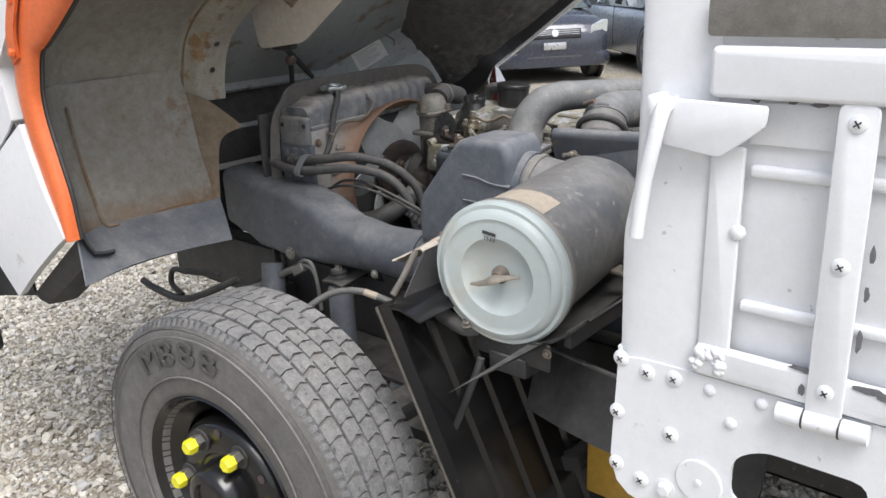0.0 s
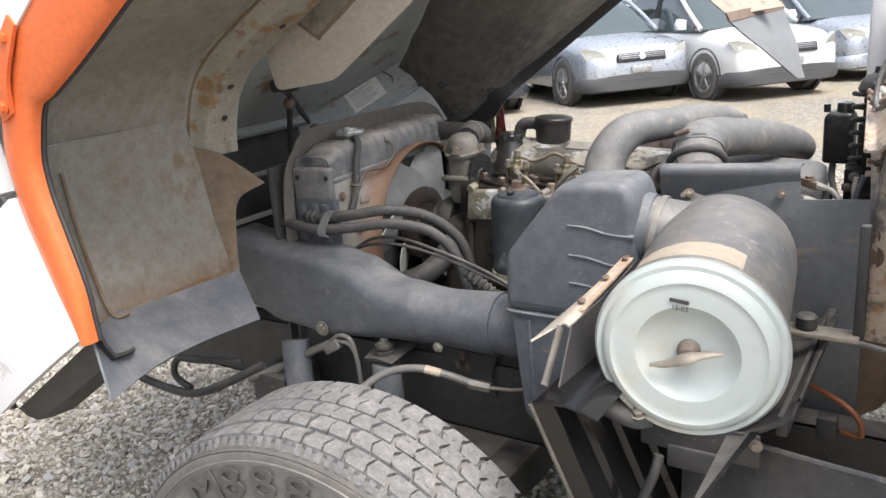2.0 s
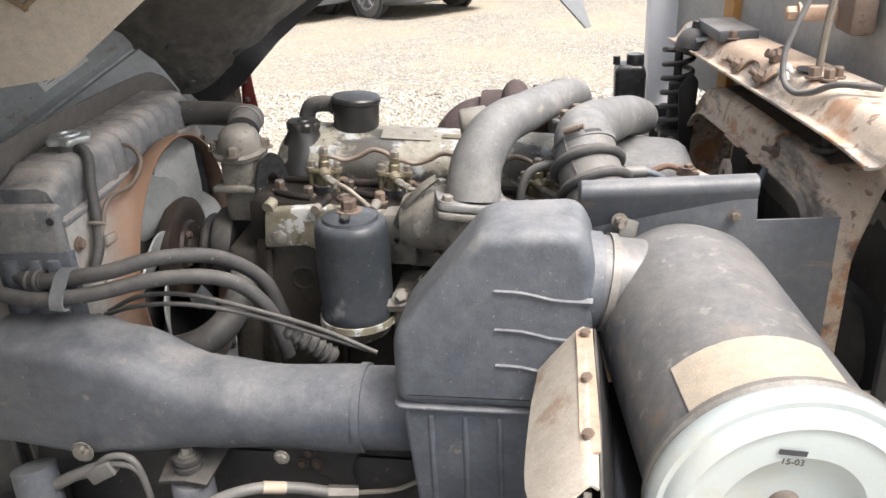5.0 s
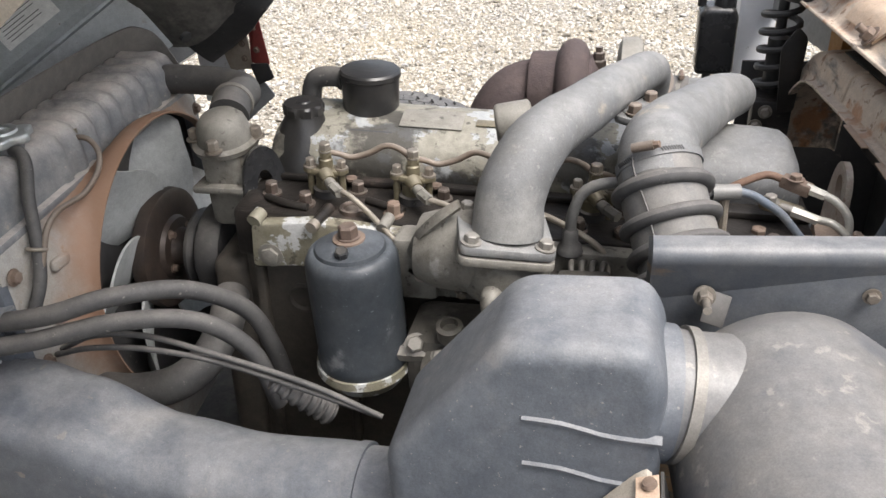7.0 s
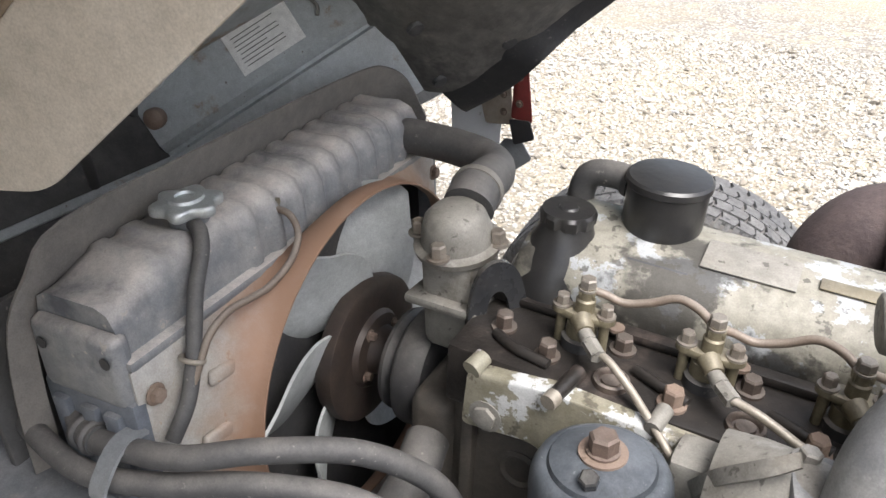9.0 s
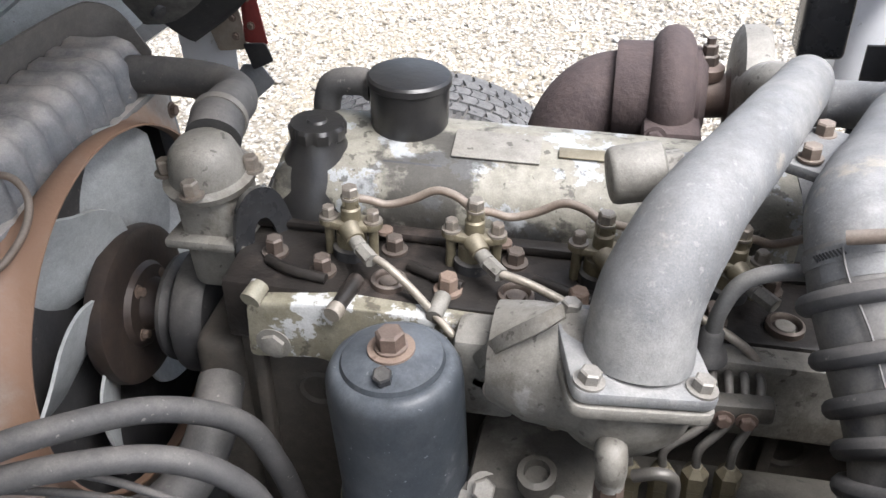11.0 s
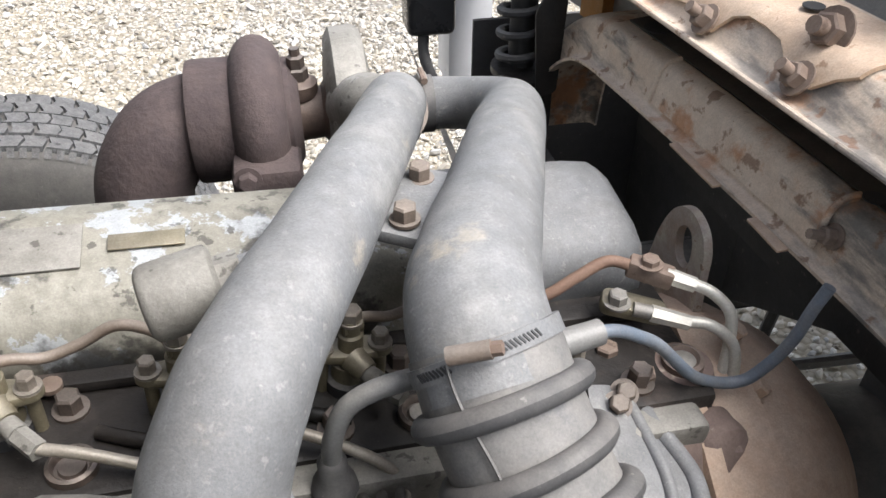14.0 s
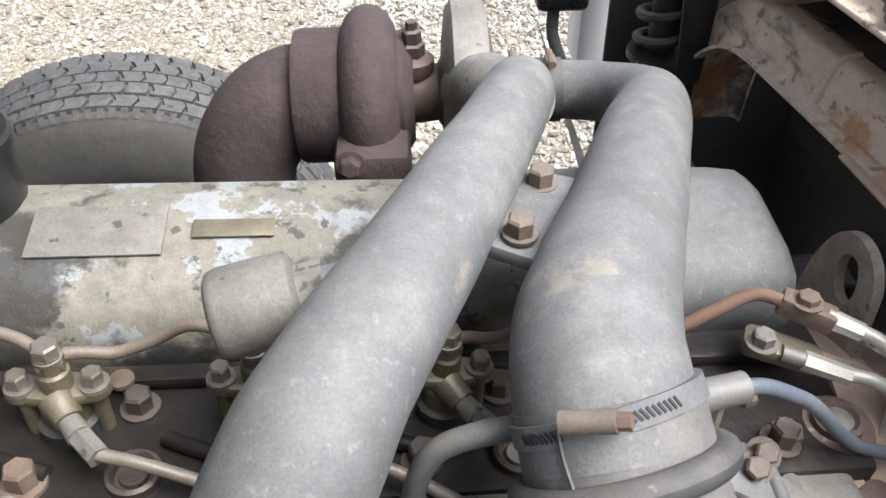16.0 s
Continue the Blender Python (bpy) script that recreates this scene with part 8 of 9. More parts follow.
part("end_casting", sheet([[(-0.845, 2.12, 0.95), (-0.80, 2.10, 0.94), (-0.775, 2.07, 0.90)], [(-0.85, 2.04, 0.93), (-0.80, 2.03, 0.91), (-0.775, 2.02, 0.88)], [(-0.86, 1.98, 0.86), (-0.81, 1.97, 0.84), (-0.78, 1.96, 0.82)]], 0.03, fine=3), M["tanrust"], fl, "tan rust-dusted end casting")
rows = []
for i in range(9):
    x = -0.965 + i * 0.0165
    rows.append([Vector((x, 1.985 + j * 0.0145, 0.898 + 0.008 * math.sin(i * 1.7 + j) * math.cos(j * 1.3) - (0.02 if i in (0, 8) or j in (0, 9) else 0.0))) for j in range(10)])
part("rear_casting", sheet(rows, 0.03, fine=3), M["rustcast"], fl, "lumpy rust-brown casting")
part("plug_boss", lathe([(0.036, -0.06), (0.032, -0.012), (0.028, 0.002), (0.024, 0.004), (0.0, 0.004)], PLUG, 26), M["rustcast"], fl, "rusty cast boss round the plug")
for x, y, z, r in ((-0.905, 2.040, 0.945, 0.0115), (-0.925, 2.075, 0.945, 0.010)):
    part("stud_boss", lathe([(r * 2.2, -0.06), (r * 1.8, -0.008), (r * 1.4, 0.0), (0, 0.001)], Matrix.Translation((x, y, z)), 20), M["rustcast"], fl)
    bolt((x, y, z), (0, 0, 1), fl, r, 0.012, M["rust"])
part("union_thread", tube([(-0.900, 2.088, 0.987), (-0.884, 2.082, 0.985)], [0.0068, 0.0068], 14), M["zinc"], fl)
for p, way in (((-0.800, 2.078, 0.945), (0.5, -0.2, 0.8)), ((-0.792, 2.032, 0.915), (0.5, -0.2, 0.8))):
    bolt(p, way, fl, 0.0085, 0.012, M["tanrust"])
settle(fl, 0.015, -0.018, 0.003)
le = thing("lifting_eye", (-0.82, 2.16, 0.92), "rusty steel engine lifting eye at the rear", "bracket")
EYE = Matrix(((0, 0, 1, -0.79), (1, 0, 0, 0), (0, 1, 0, 0), (0, 0, 0, 1)))  # outline y, z; depth along x
le_o = smooth_poly([(2.228, 0.86), (2.226, 0.93), (2.212, 0.975), (2.192, 1.005), (2.168, 1.017), (2.145, 1.014), (2.13, 1.0), (2.124, 0.97), (2.126, 0.86)], 5)
le_i = smooth_poly([(2.181, 0.965), (2.182, 0.983), (2.172, 0.996), (2.158, 0.997), (2.150, 0.985), (2.149, 0.966), (2.157, 0.952), (2.172, 0.952)], 5)
part("eye_plate", holed(le_o, le_i, 0.009, EYE), M["eyerust"], le)
cw = thing("sensor_cable", (-0.9, 2.02, 0.95), "blue-grey cable looping to the beam", "cable")
part("sheath", tube([(-0.985, 1.985, 1.05), (-0.955, 1.99, 1.05), (-0.936, 1.995, 1.044), (-0.914, 2.0, 1.029), (-0.892, 2.003, 1.011), (-0.856, 2.006, 0.968), (-0.835, 2.008, 0.952), (-0.815, 2.008, 0.945), (-0.798, 2.006, 0.948), (-0.786, 2.004, 0.962), (-0.775, 2.002, 0.982), (-0.768, 2.0, 1.006), (-0.763, 2.0, 1.03), (-0.755, 2.0, 1.055)], 0.0055, 12), M["bluewire"], cw)
part("connector", tube([(-0.988, 1.983, 1.051), (-0.953, 1.991, 1.05)], [0.011, 0.0105], 14), M["wire"], cw)
part("standoff", tube([(-0.97, 1.987, 1.045), (-0.968, 1.99, 0.98)], [0.006, 0.006], 8), M["steelpipe"], cw)
part("rear_lead", tube([(-0.985, 1.984, 1.05), (-1.01, 1.972, 1.048), (-1.04, 1.962, 1.03), (-1.062, 1.965, 0.99)], 0.006, 10), M["rubber"], cw)

# ribbed side cover at the engine's rear
sc_ = thing("rear_side_cover", (-0.941, 1.93, 0.75), "pale grey ribbed cast cover with brown bolts", "engine cover")
part("cover_plate", sheet([[(-0.954, 2.04, 0.956), (-0.932, 2.04, 0.95), (-0.912, 2.04, 0.934)], [(-0.964, 2.0, 0.952), (-0.933, 2.0, 0.943), (-0.9, 2.0, 0.929)], [(-0.974, 1.96, 0.947), (-0.937, 1.96, 0.935), (-0.888, 1.96, 0.921)], [(-0.979, 1.93, 0.931), (-0.941, 1.93, 0.922), (-0.892, 1.93, 0.917)]], 0.016, fine=4), M["pipe"], sc_)
part("raised_rim", tube([(-0.912, 2.04, 0.934), (-0.9, 2.0, 0.929), (-0.888, 1.96, 0.921), (-0.892, 1.93, 0.917)], 0.008, 10), M["pipe"], sc_)
part("cast_rib", tube([(-0.922, 2.04, 0.942), (-0.917, 2.0, 0.936), (-0.913, 1.96, 0.928), (-0.916, 1.93, 0.919)], 0.006, 10), M["pipe"], sc_)
bolt((-0.923, 2.033, 0.946), (-0.1, -0.5, 0.85), sc_, 0.0085, 0.014, M["tarp"])
bolt((-0.933, 2.022, 0.945), (-0.1, -0.5, 0.85), sc_, 0.0085, 0.014, M["tarp"])

settle(sc_, 0.008, -0.03, 0.012)
# ---- injection pump under the intake bowl ----
ipu = thing("injection_pump", (-1.2, 1.88, 0.72), "dark grimy in-line injection pump", "pump")
part("pump_body", span((-1.36, 1.835, 0.70), (-1.0, 1.935, 0.845), 0.012), M["pumpdark"], ipu)
part("pump_flank", span((-1.38, 1.83, 0.77), (-1.25, 1.94, 0.885), 0.02), M["pumpdark"], ipu)
for k in range(4):
    x = -1.228 + 0.03 * k
    y = 1.872 + 0.004 * k
    nut = part("delivery_valve", lathe([(0.011, 0.84), (0.011, 0.868), (0.0125, 0.87), (0.0125, 0.888), (0.009, 0.892), (0.006, 0.896), (0, 0.896)], Matrix.Translation((x, y, 0)), 6), M["fitting"], ipu, smooth=25)
    tx = -1.163 + 0.014 * k
    part("delivery_pipe", tube([(x, y, 0.89), (x, y + 0.002, 0.915), ((x + tx) / 2, y + 0.01, 0.935), (tx, 1.903, 0.955), (tx + 0.002, 1.925, 0.965), (tx + 0.004, 1.945, 0.955)], 0.0042, 10), M["pipedark"], ipu)
part("pipe_clamp", box((0.068, 0.02, 0.022), Matrix.Translation((-1.142, 1.901, 0.955)) @ Matrix.Rotation(radians(4), 4, "Z"), 0.005), M["pumpdark"], ipu)
for x in (-1.152, -1.132):
    bolt((x, 1.889, 0.952), (0, -1, 0), ipu, 0.0065, 0.006, M["brass"])
part("overflow_pipe", tube([(-1.225, 1.85, 0.905), (-1.205, 1.848, 0.915), (-1.19, 1.852, 0.905), (-1.188, 1.856, 0.87)], 0.006, 10), M["pipedark"], ipu)
part("governor_boss", lathe([(0.018, 0), (0.018, 0.02), (0.012, 0.022), (0.011, 0.012), (0, 0.012)], along((-1.31, 1.835, 0.895), (0, -0.2, 1)), 20), M["pumpdark"], ipu)
part("pump_lever", tube([(-1.40, 1.84, 0.86), (-1.38, 1.838, 0.858), (-1.34, 1.836, 0.86)], [0.013, 0.013, 0.010], 6), M["zinc"], ipu, smooth=25)
for x, y, z, r in ((-1.36, 1.838, 0.872, 0.011), (-1.325, 1.83, 0.862, 0.009), (-1.29, 1.828, 0.868, 0.010), (-1.255, 1.83, 0.855, 0.008)):
    bolt((x, y, z), (0.1, -0.7, 0.7), ipu, r, 0.014, M["zinc"])
part("governor_cover", prism(smooth_poly([(-0.045, -0.03), (0.04, -0.035), (0.05, 0.01), (0.015, 0.035), (-0.04, 0.03)], 4), 0.016, along((-1.30, 1.832, 0.845), (0, -0.75, 0.66)), 0.004), M["pumpdark"], ipu)
part("pump_hose", tube([(-1.33, 1.82, 0.82), (-1.30, 1.81, 0.805), (-1.26, 1.812, 0.82), (-1.235, 1.825, 0.85)], 0.013, 14), M["rubber"], ipu)
bt = thing("vent_hose", (-1.15, 1.95, 0.95), "grey rubber vent hose with boot", "hose")
part("hose", tube([(-1.165, 1.948, 1.0), (-1.162, 1.945, 1.03), (-1.15, 1.945, 1.06), (-1.125, 1.945, 1.075), (-1.09, 1.95, 1.075)], 0.0075, 14), M["wire"], bt)
part("boot", lathe([(0.008, 0.0), (0.011, -0.004), (0.011, -0.02), (0.016, -0.026), (0.018, -0.035), (0.01, -0.042), (0, -0.042)], Matrix.Translation((-1.165, 1.948, 1.005)), 18), M["rubber"], bt)

# ---- mudguard, stay and flap by the air cleaner ----
mg = thing("mudguard", (-0.95, 1.4, 0.3), "glossy black ribbed steel mudguard behind the wheel", "mudguard")


def mud(s_, y, lift=0.0):
    """A point of the guard: s_ runs down it, y across; lift stands proud of it."""
    w = Vector((-1.054 + 0.110 * s_, y + 0.035 * s_, 0.902 - 0.313 * s_))
    return w + Vector((-0.943, 0, -0.332)) * -lift * -1.0


rows = []
for s_ in (0.0, 0.12, 0.5, 1.0, 1.6, 1.95):
    row = [mud(s_, 1.150, -0.03), mud(s_, 1.150, 0.006), mud(s_, 1.158, 0.008), mud(s_, 1.168, 0.0)]
    for yc in (1.245, 1.325, 1.405, 1.48):
        d = 0.009 if 0.1 < s_ else 0.0
        row += [mud(s_, yc - 0.016), mud(s_, yc - 0.009, d), mud(s_, yc + 0.009, d), mud(s_, yc + 0.016)]
    row += [mud(s_, 1.54), mud(s_, 1.55, -0.02)]
    rows.append(row)
part("guard_sheet", sheet(rows, 0.003, fine=1), M["blackgloss"], mg, smooth=35)
part("top_fold", sheet([[mud(0.0, y, 0.0) + Vector((0.0, 0, 0.002)) for y in (1.15, 1.3, 1.55)], [mud(0.0, y, 0.0) + Vector((0.05, 0, 0.008)) for y in (1.15, 1.3, 1.55)], [mud(0.0, y, 0.0) + Vector((0.09, 0, -0.01)) for y in (1.16, 1.3, 1.55)]], 0.003, fine=2), M["blackgloss"], mg)
part("edge_bead", tube([mud(s_, 1.150, 0.004) for s_ in (0.0, 0.5, 1.0, 1.95)], 0.0035, 10), M["dustedge"], mg)
part("stay_rod", tube([(-0.915, 1.26, 0.80), (-0.922, 1.25, 0.765), (-0.955, 1.245, 0.68), (-0.975, 1.24, 0.63)], 0.007, 10), M["blackmatt"], mg)
tf = thing("splash_flap", (-1.08, 1.4, 0.9), "dusty tan splash flap with riveted strip", "flap")
part("flap_sheet", sheet([[(-1.058, 1.548, 0.990), (-1.066, 1.541, 0.995), (-1.092, 1.535, 0.968), (-1.118, 1.531, 0.936)], [(-1.052, 1.47, 0.985), (-1.064, 1.465, 0.990), (-1.095, 1.45, 0.962), (-1.125, 1.44, 0.93)], [(-1.05, 1.36, 0.978), (-1.064, 1.355, 0.983), (-1.096, 1.33, 0.958), (-1.124, 1.31, 0.93)], [(-1.05, 1.27, 0.97), (-1.062, 1.268, 0.975), (-1.085, 1.25, 0.962), (-1.098, 1.235, 0.955)]], 0.003, fine=4), M["tan"], tf)
part("rivet_strip", sheet([[(-1.052, 1.535, 0.9965), (-1.072, 1.53, 0.9945)], [(-1.05, 1.46, 0.991), (-1.07, 1.455, 0.989)], [(-1.048, 1.36, 0.984), (-1.069, 1.355, 0.982)], [(-1.048, 1.315, 0.98), (-1.068, 1.31, 0.978)]], 0.003, fine=2), M["tanrust"], tf)
for y, z in ((1.52, 0.9985), (1.43, 0.992), (1.335, 0.985)):
    part("rivet", lathe([(0.007, 0), (0.006, 0.004), (0, 0.005)], along((-1.06, y, z), (-0.3, 0, 1)), 12), M["rust"], tf)
part("flap_web", sheet([[(-1.05, 1.27, 0.972), (-1.048, 1.4, 0.978), (-1.05, 1.545, 0.99)], [(-1.04, 1.2, 0.905), (-1.03, 1.38, 0.905), (-1.03, 1.55, 0.905)]], 0.003, fine=3), M["blackmatt"], tf)
part("flap_edge", tube([(-1.062, 1.262, 0.972), (-1.06, 1.225, 0.935), (-1.056, 1.19, 0.91)], 0.006, 8, squash=0.5), M["dustedge"], tf)
# cradle below the air cleaner
cr = thing("cleaner_cradle", (-0.87, 1.45, 0.75), "black steel cradle under the air cleaner", "bracket")
part("saddle", sheet([[(-0.99, y, 0.885), (-0.955, y, 0.858), (-0.91, y, 0.845), (-0.83, y, 0.845), (-0.785, y, 0.858), (-0.75, y, 0.885)] for y in (1.285, 1.34, 1.345, 1.62, 1.68)], 0.004, fine=2), M["blackmatt"], cr)
part("front_lip", span((-0.95, 1.28, 0.80), (-0.785, 1.286, 0.85), 0.003), M["blackmatt"], cr)
part("hanger_box", span((-0.91, 1.275, 0.775), (-0.83, 1.32, 0.81), 0.004), M["blackmatt"], cr)
part("side_arm", tube([(-1.03, 1.25, 0.885), (-1.0, 1.26, 0.862), (-0.955, 1.262, 0.85), (-0.93, 1.275, 0.845)], [0.012, 0.014, 0.016, 0.012], 10, squash=0.45), M["blackmatt"], cr)
bolt((-0.945, 1.262, 0.858), (0, -0.6, 1), cr, 0.008, 0.008, M["bolt"])
part("outer_rail", span((-0.77, 1.30, 0.845), (-0.755, 1.75, 0.875), 0.003), M["blackmatt"], cr)
bolt((-0.79, 1.281, 0.835), (0, -1, 0), cr, 0.006, 0.006, M["bolt"])

# ---- under and beside the frame ----
tk2 = thing("air_guide", (-0.7, 1.6, 0.5), "dark grey sheet air guide beside the frame", "panel")
part("guide_sheet", sheet([[(-0.95, 1.50, 0.72), (-0.75, 1.45, 0.73), (-0.45, 1.40, 0.74)], [(-0.93, 1.42, 0.62), (-0.75, 1.38, 0.62), (-0.45, 1.35, 0.63)]], 0.004, fine=2), M["blackmatt"], tk2)
part("folded_edge", tube([(-0.95, 1.50, 0.722), (-0.75, 1.45, 0.732), (-0.45, 1.40, 0.742)], 0.005, 8), M["cleaner"], tk2)
ob_ = thing("ochre_box", (-0.80, 1.52, 0.45), "ochre-yellow painted box beside the frame", "box")
part("box_shell", span((-0.84, 1.50, 0.42), (-0.72, 1.62, 0.575), 0.006), M["yellowbox"], ob_)
part("box_knob", lathe([(0.018, 0), (0.018, 0.012), (0.01, 0.014), (0, 0.014)], along((-0.755, 1.50, 0.52), (0, -1, 0)), 18), M["blackmatt"], ob_)
part("box_lid", span((-0.845, 1.495, 0.57), (-0.715, 1.625, 0.582), 0.003), M["blackmatt"], ob_)
kb = thing("valve_bracket", (-0.77, 1.55, 0.9), "small steel bracket with round knob", "bracket")
part("shelf", span((-0.81, 1.52, 0.900), (-0.70, 1.56, 0.908), 0.002), M["steelpipe"], kb)
part("upright", span((-0.71, 1.535, 0.90), (-0.695, 1.55, 1.08), 0.003), M["blackmatt"], kb)
part("knob", lathe([(0.012, 0.908), (0.016, 0.912), (0.016, 0.928), (0.012, 0.932), (0, 0.933)], Matrix.Translation((-0.775, 1.54, 0)), 18), M["blackmatt"], kb)
cpip = thing("brake_pipe", (-0.75, 1.6, 0.8), "rust-coloured brake pipe with union", "pipe")
part("pipe", tube([(-0.95, 1.66, 0.80), (-0.85, 1.62, 0.795), (-0.75, 1.58, 0.785), (-0.70, 1.56, 0.765), (-0.69, 1.56, 0.73), (-0.72, 1.57, 0.725)], 0.005, 10), M["copper"], cpip)
part("union", span((-0.755, 1.555, 0.71), (-0.725, 1.585, 0.75), 0.004), M["blackmatt"], cpip)
part("pipe", tube([(-0.85, 1.64, 0.86), (-0.75, 1.60, 0.875), (-0.6, 1.56, 0.87)], 0.005, 10), M["wire"], cpip)
sk = thing("shock_absorber", (-1.67, 1.6, 0.4), "dusty black front shock absorber", "shock absorber")
part("body", lathe([(0.03, 0.25), (0.034, 0.26), (0.034, 0.655), (0.03, 0.66), (0.012, 0.662), (0.012, 0.69)], Matrix.Translation((-1.67, 1.60, 0)), 24), M["plastic"], sk)
for z in (0.672, 0.688, 0.702):
    part("bush", lathe([(0.012, z - 0.006), (0.022, z - 0.004), (0.022, z + 0.004), (0.012, z + 0.006)], Matrix.Translation((-1.67, 1.60, 0)), 18), M["rubber"], sk)
bolt((-1.67, 1.60, 0.708), (0, 0, 1), sk, 0.009, 0.012, M["zinc"])
part("top_bracket", sheet([[(-1.72, 1.66, 0.69), (-1.67, 1.66, 0.695), (-1.62, 1.66, 0.69)], [(-1.71, 1.57, 0.675), (-1.67, 1.57, 0.68), (-1.63, 1.57, 0.675)]], 0.006, fine=2), M["blackmatt"], sk)
bh = thing("brake_hose", (-1.5, 1.58, 0.6), "grey rubber brake hose with pale band", "hose")
part("hose", tube([(-1.66, 1.44, 0.60), (-1.65, 1.47, 0.645), (-1.61, 1.52, 0.678), (-1.55, 1.555, 0.686), (-1.49, 1.585, 0.668), (-1.435, 1.60, 0.65)], 0.009, 14), M["wire"], bh)
part("band", tube([(-1.535, 1.563, 0.684), (-1.505, 1.578, 0.673)], [0.0098, 0.0098], 14), M["label"], bh)
part("end_fitting", tube([(-1.445, 1.598, 0.652), (-1.40, 1.61, 0.645)], [0.012, 0.011], 6), M["zinc"], bh, smooth=25)
part("steel_pipe", tube([(-1.40, 1.61, 0.645), (-1.34, 1.62, 0.648), (-1.28, 1.64, 0.668)], 0.004, 8), M["steelpipe"], bh)
bhb = thing("hose_bracket", (-1.43, 1.62, 0.6), "black bolted frame bracket", "bracket")
part("plate", prism(round_poly([(-1.56, 0.70), (-1.53, 0.655), (-1.46, 0.64), (-1.43, 0.60), (-1.41, 0.60), (-1.42, 0.655), (-1.40, 0.70)], 0.008), 0.008, Matrix(((1, 0, 0, 0), (0, 0, -1, 1.658), (0, 1, 0, 0), (0, 0, 0, 1))), 0.002), M["blackmatt"], bhb)
for x, z in ((-1.50, 0.665), (-1.475, 0.665), (-1.487, 0.688)):
    bolt((x, 1.648, z), (0, -1, 0), bhb, 0.007, 0.006, M["head_bolt"])
wl_ = thing("wiring_harness", (-1.9, 1.6, 0.65), "taped wiring harness along the frame", "cable")
part("harness", tube([(-2.05, 1.52, 0.58), (-1.99, 1.55, 0.60), (-1.93, 1.57, 0.63), (-1.86, 1.575, 0.67), (-1.81, 1.575, 0.69)], [0.012, 0.012, 0.011, 0.01, 0.012], 12), M["wire"], wl_)
for dz in (0.0, 0.014):
    part("lead", tube([(-1.82, 1.575, 0.69), (-1.78, 1.57, 0.705 + dz), (-1.745, 1.57, 0.70 + dz), (-1.735, 1.575, 0.66), (-1.735, 1.58, 0.58)], 0.0055, 10), M["wire"], wl_)
part("connector", box((0.05, 0.02, 0.025), Matrix.Translation((-1.80, 1.568, 0.69)) @ Matrix.Rotation(radians(-30), 4, "Y"), 0.004), M["wire"], wl_)
fr = thing("front_spring_hanger", (-1.98, 1.55, 0.4), "grimy black spring hanger bracket", "bracket")
part("arm", tube([(-1.93, 1.58, 0.68), (-1.915, 1.56, 0.60), (-1.89, 1.54, 0.53)], [0.035, 0.034, 0.03], 14), M["plastic"], fr)
part("hanger", span((-2.05, 1.52, 0.40), (-1.93, 1.66, 0.60), 0.02), M["blackmatt"], fr)
part("leaf_spring", sheet([[(x, y, 0.36 + 0.12 * ((x + 1.4) / 0.6) ** 2) for y in (1.50, 1.58)] for x in np.linspace(-2.0, -0.85, 14)], 0.03), M["blackmatt"], fr)
part("link_rod", tube([(-2.265, 1.35, 0.626), (-2.2, 1.35, 0.615), (-2.067, 1.35, 0.613), (-1.98, 1.37, 0.64), (-1.88, 1.42, 0.69)], 0.01, 10), M["blackmatt"], fr)
part("link_eye", tube([(-2.07, 1.36, 0.62), (-2.12, 1.36, 0.645), (-2.10, 1.36, 0.69), (-2.03, 1.36, 0.70), (-1.9, 1.38, 0.71)], 0.008, 10), M["blackmatt"], fr)

# far mudflap hanging behind the cab
ff = thing("far_mudflap", (-1.15, 2.76, 1.1), "grey rubber mudflap on a rusty pressed stay", "mudflap")
part("stay", sheet([[(-1.45, 2.74, 1.56), (-1.38, 2.80, 1.57), (-1.30, 2.86, 1.57)], [(-1.34, 2.73, 1.455), (-1.27, 2.79, 1.46), (-1.19, 2.85, 1.46)], [(-1.215, 2.72, 1.345), (-1.15, 2.78, 1.355), (-1.085, 2.84, 1.362)]], 0.004, fine=4), M["beigeside"], ff)
for k in range(4):
    q = k / 4
    part("stay_rib", tube([(-1.40 + 0.12 * q, 2.765 + 0.08 * q, 1.535), (-1.22 + 0.11 * q, 2.745 + 0.085 * q, 1.375)], 0.005, 8), M["beigeside"], ff)
part("clamp_bar", sheet([[(-1.20, 2.612, 1.36), (-1.166, 2.81, 1.368), (-1.132, 3.01, 1.376)], [(-1.19, 2.616, 1.335), (-1.156, 2.813, 1.343), (-1.122, 3.012, 1.35)]], 0.006), M["rust"], ff, "rusty clamp bar")
part("flap", sheet([[(-1.196, 2.615, 1.343), (-1.162, 2.81, 1.352), (-1.128, 3.01, 1.36)], [(-1.160, 2.668, 1.295), (-1.13, 2.83, 1.30), (-1.10, 2.985, 1.305)], [(-1.117, 2.73, 1.245), (-1.092, 2.835, 1.247), (-1.067, 2.94, 1.25)], [(-1.078, 2.79, 1.195), (-1.063, 2.845, 1.195), (-1.048, 2.90, 1.196)], [(-1.045, 2.84, 1.152), (-1.036, 2.855, 1.150), (-1.028, 2.87, 1.15)]], 0.004, fine=4), M["flapgrey"], ff, "grey rubber flap")

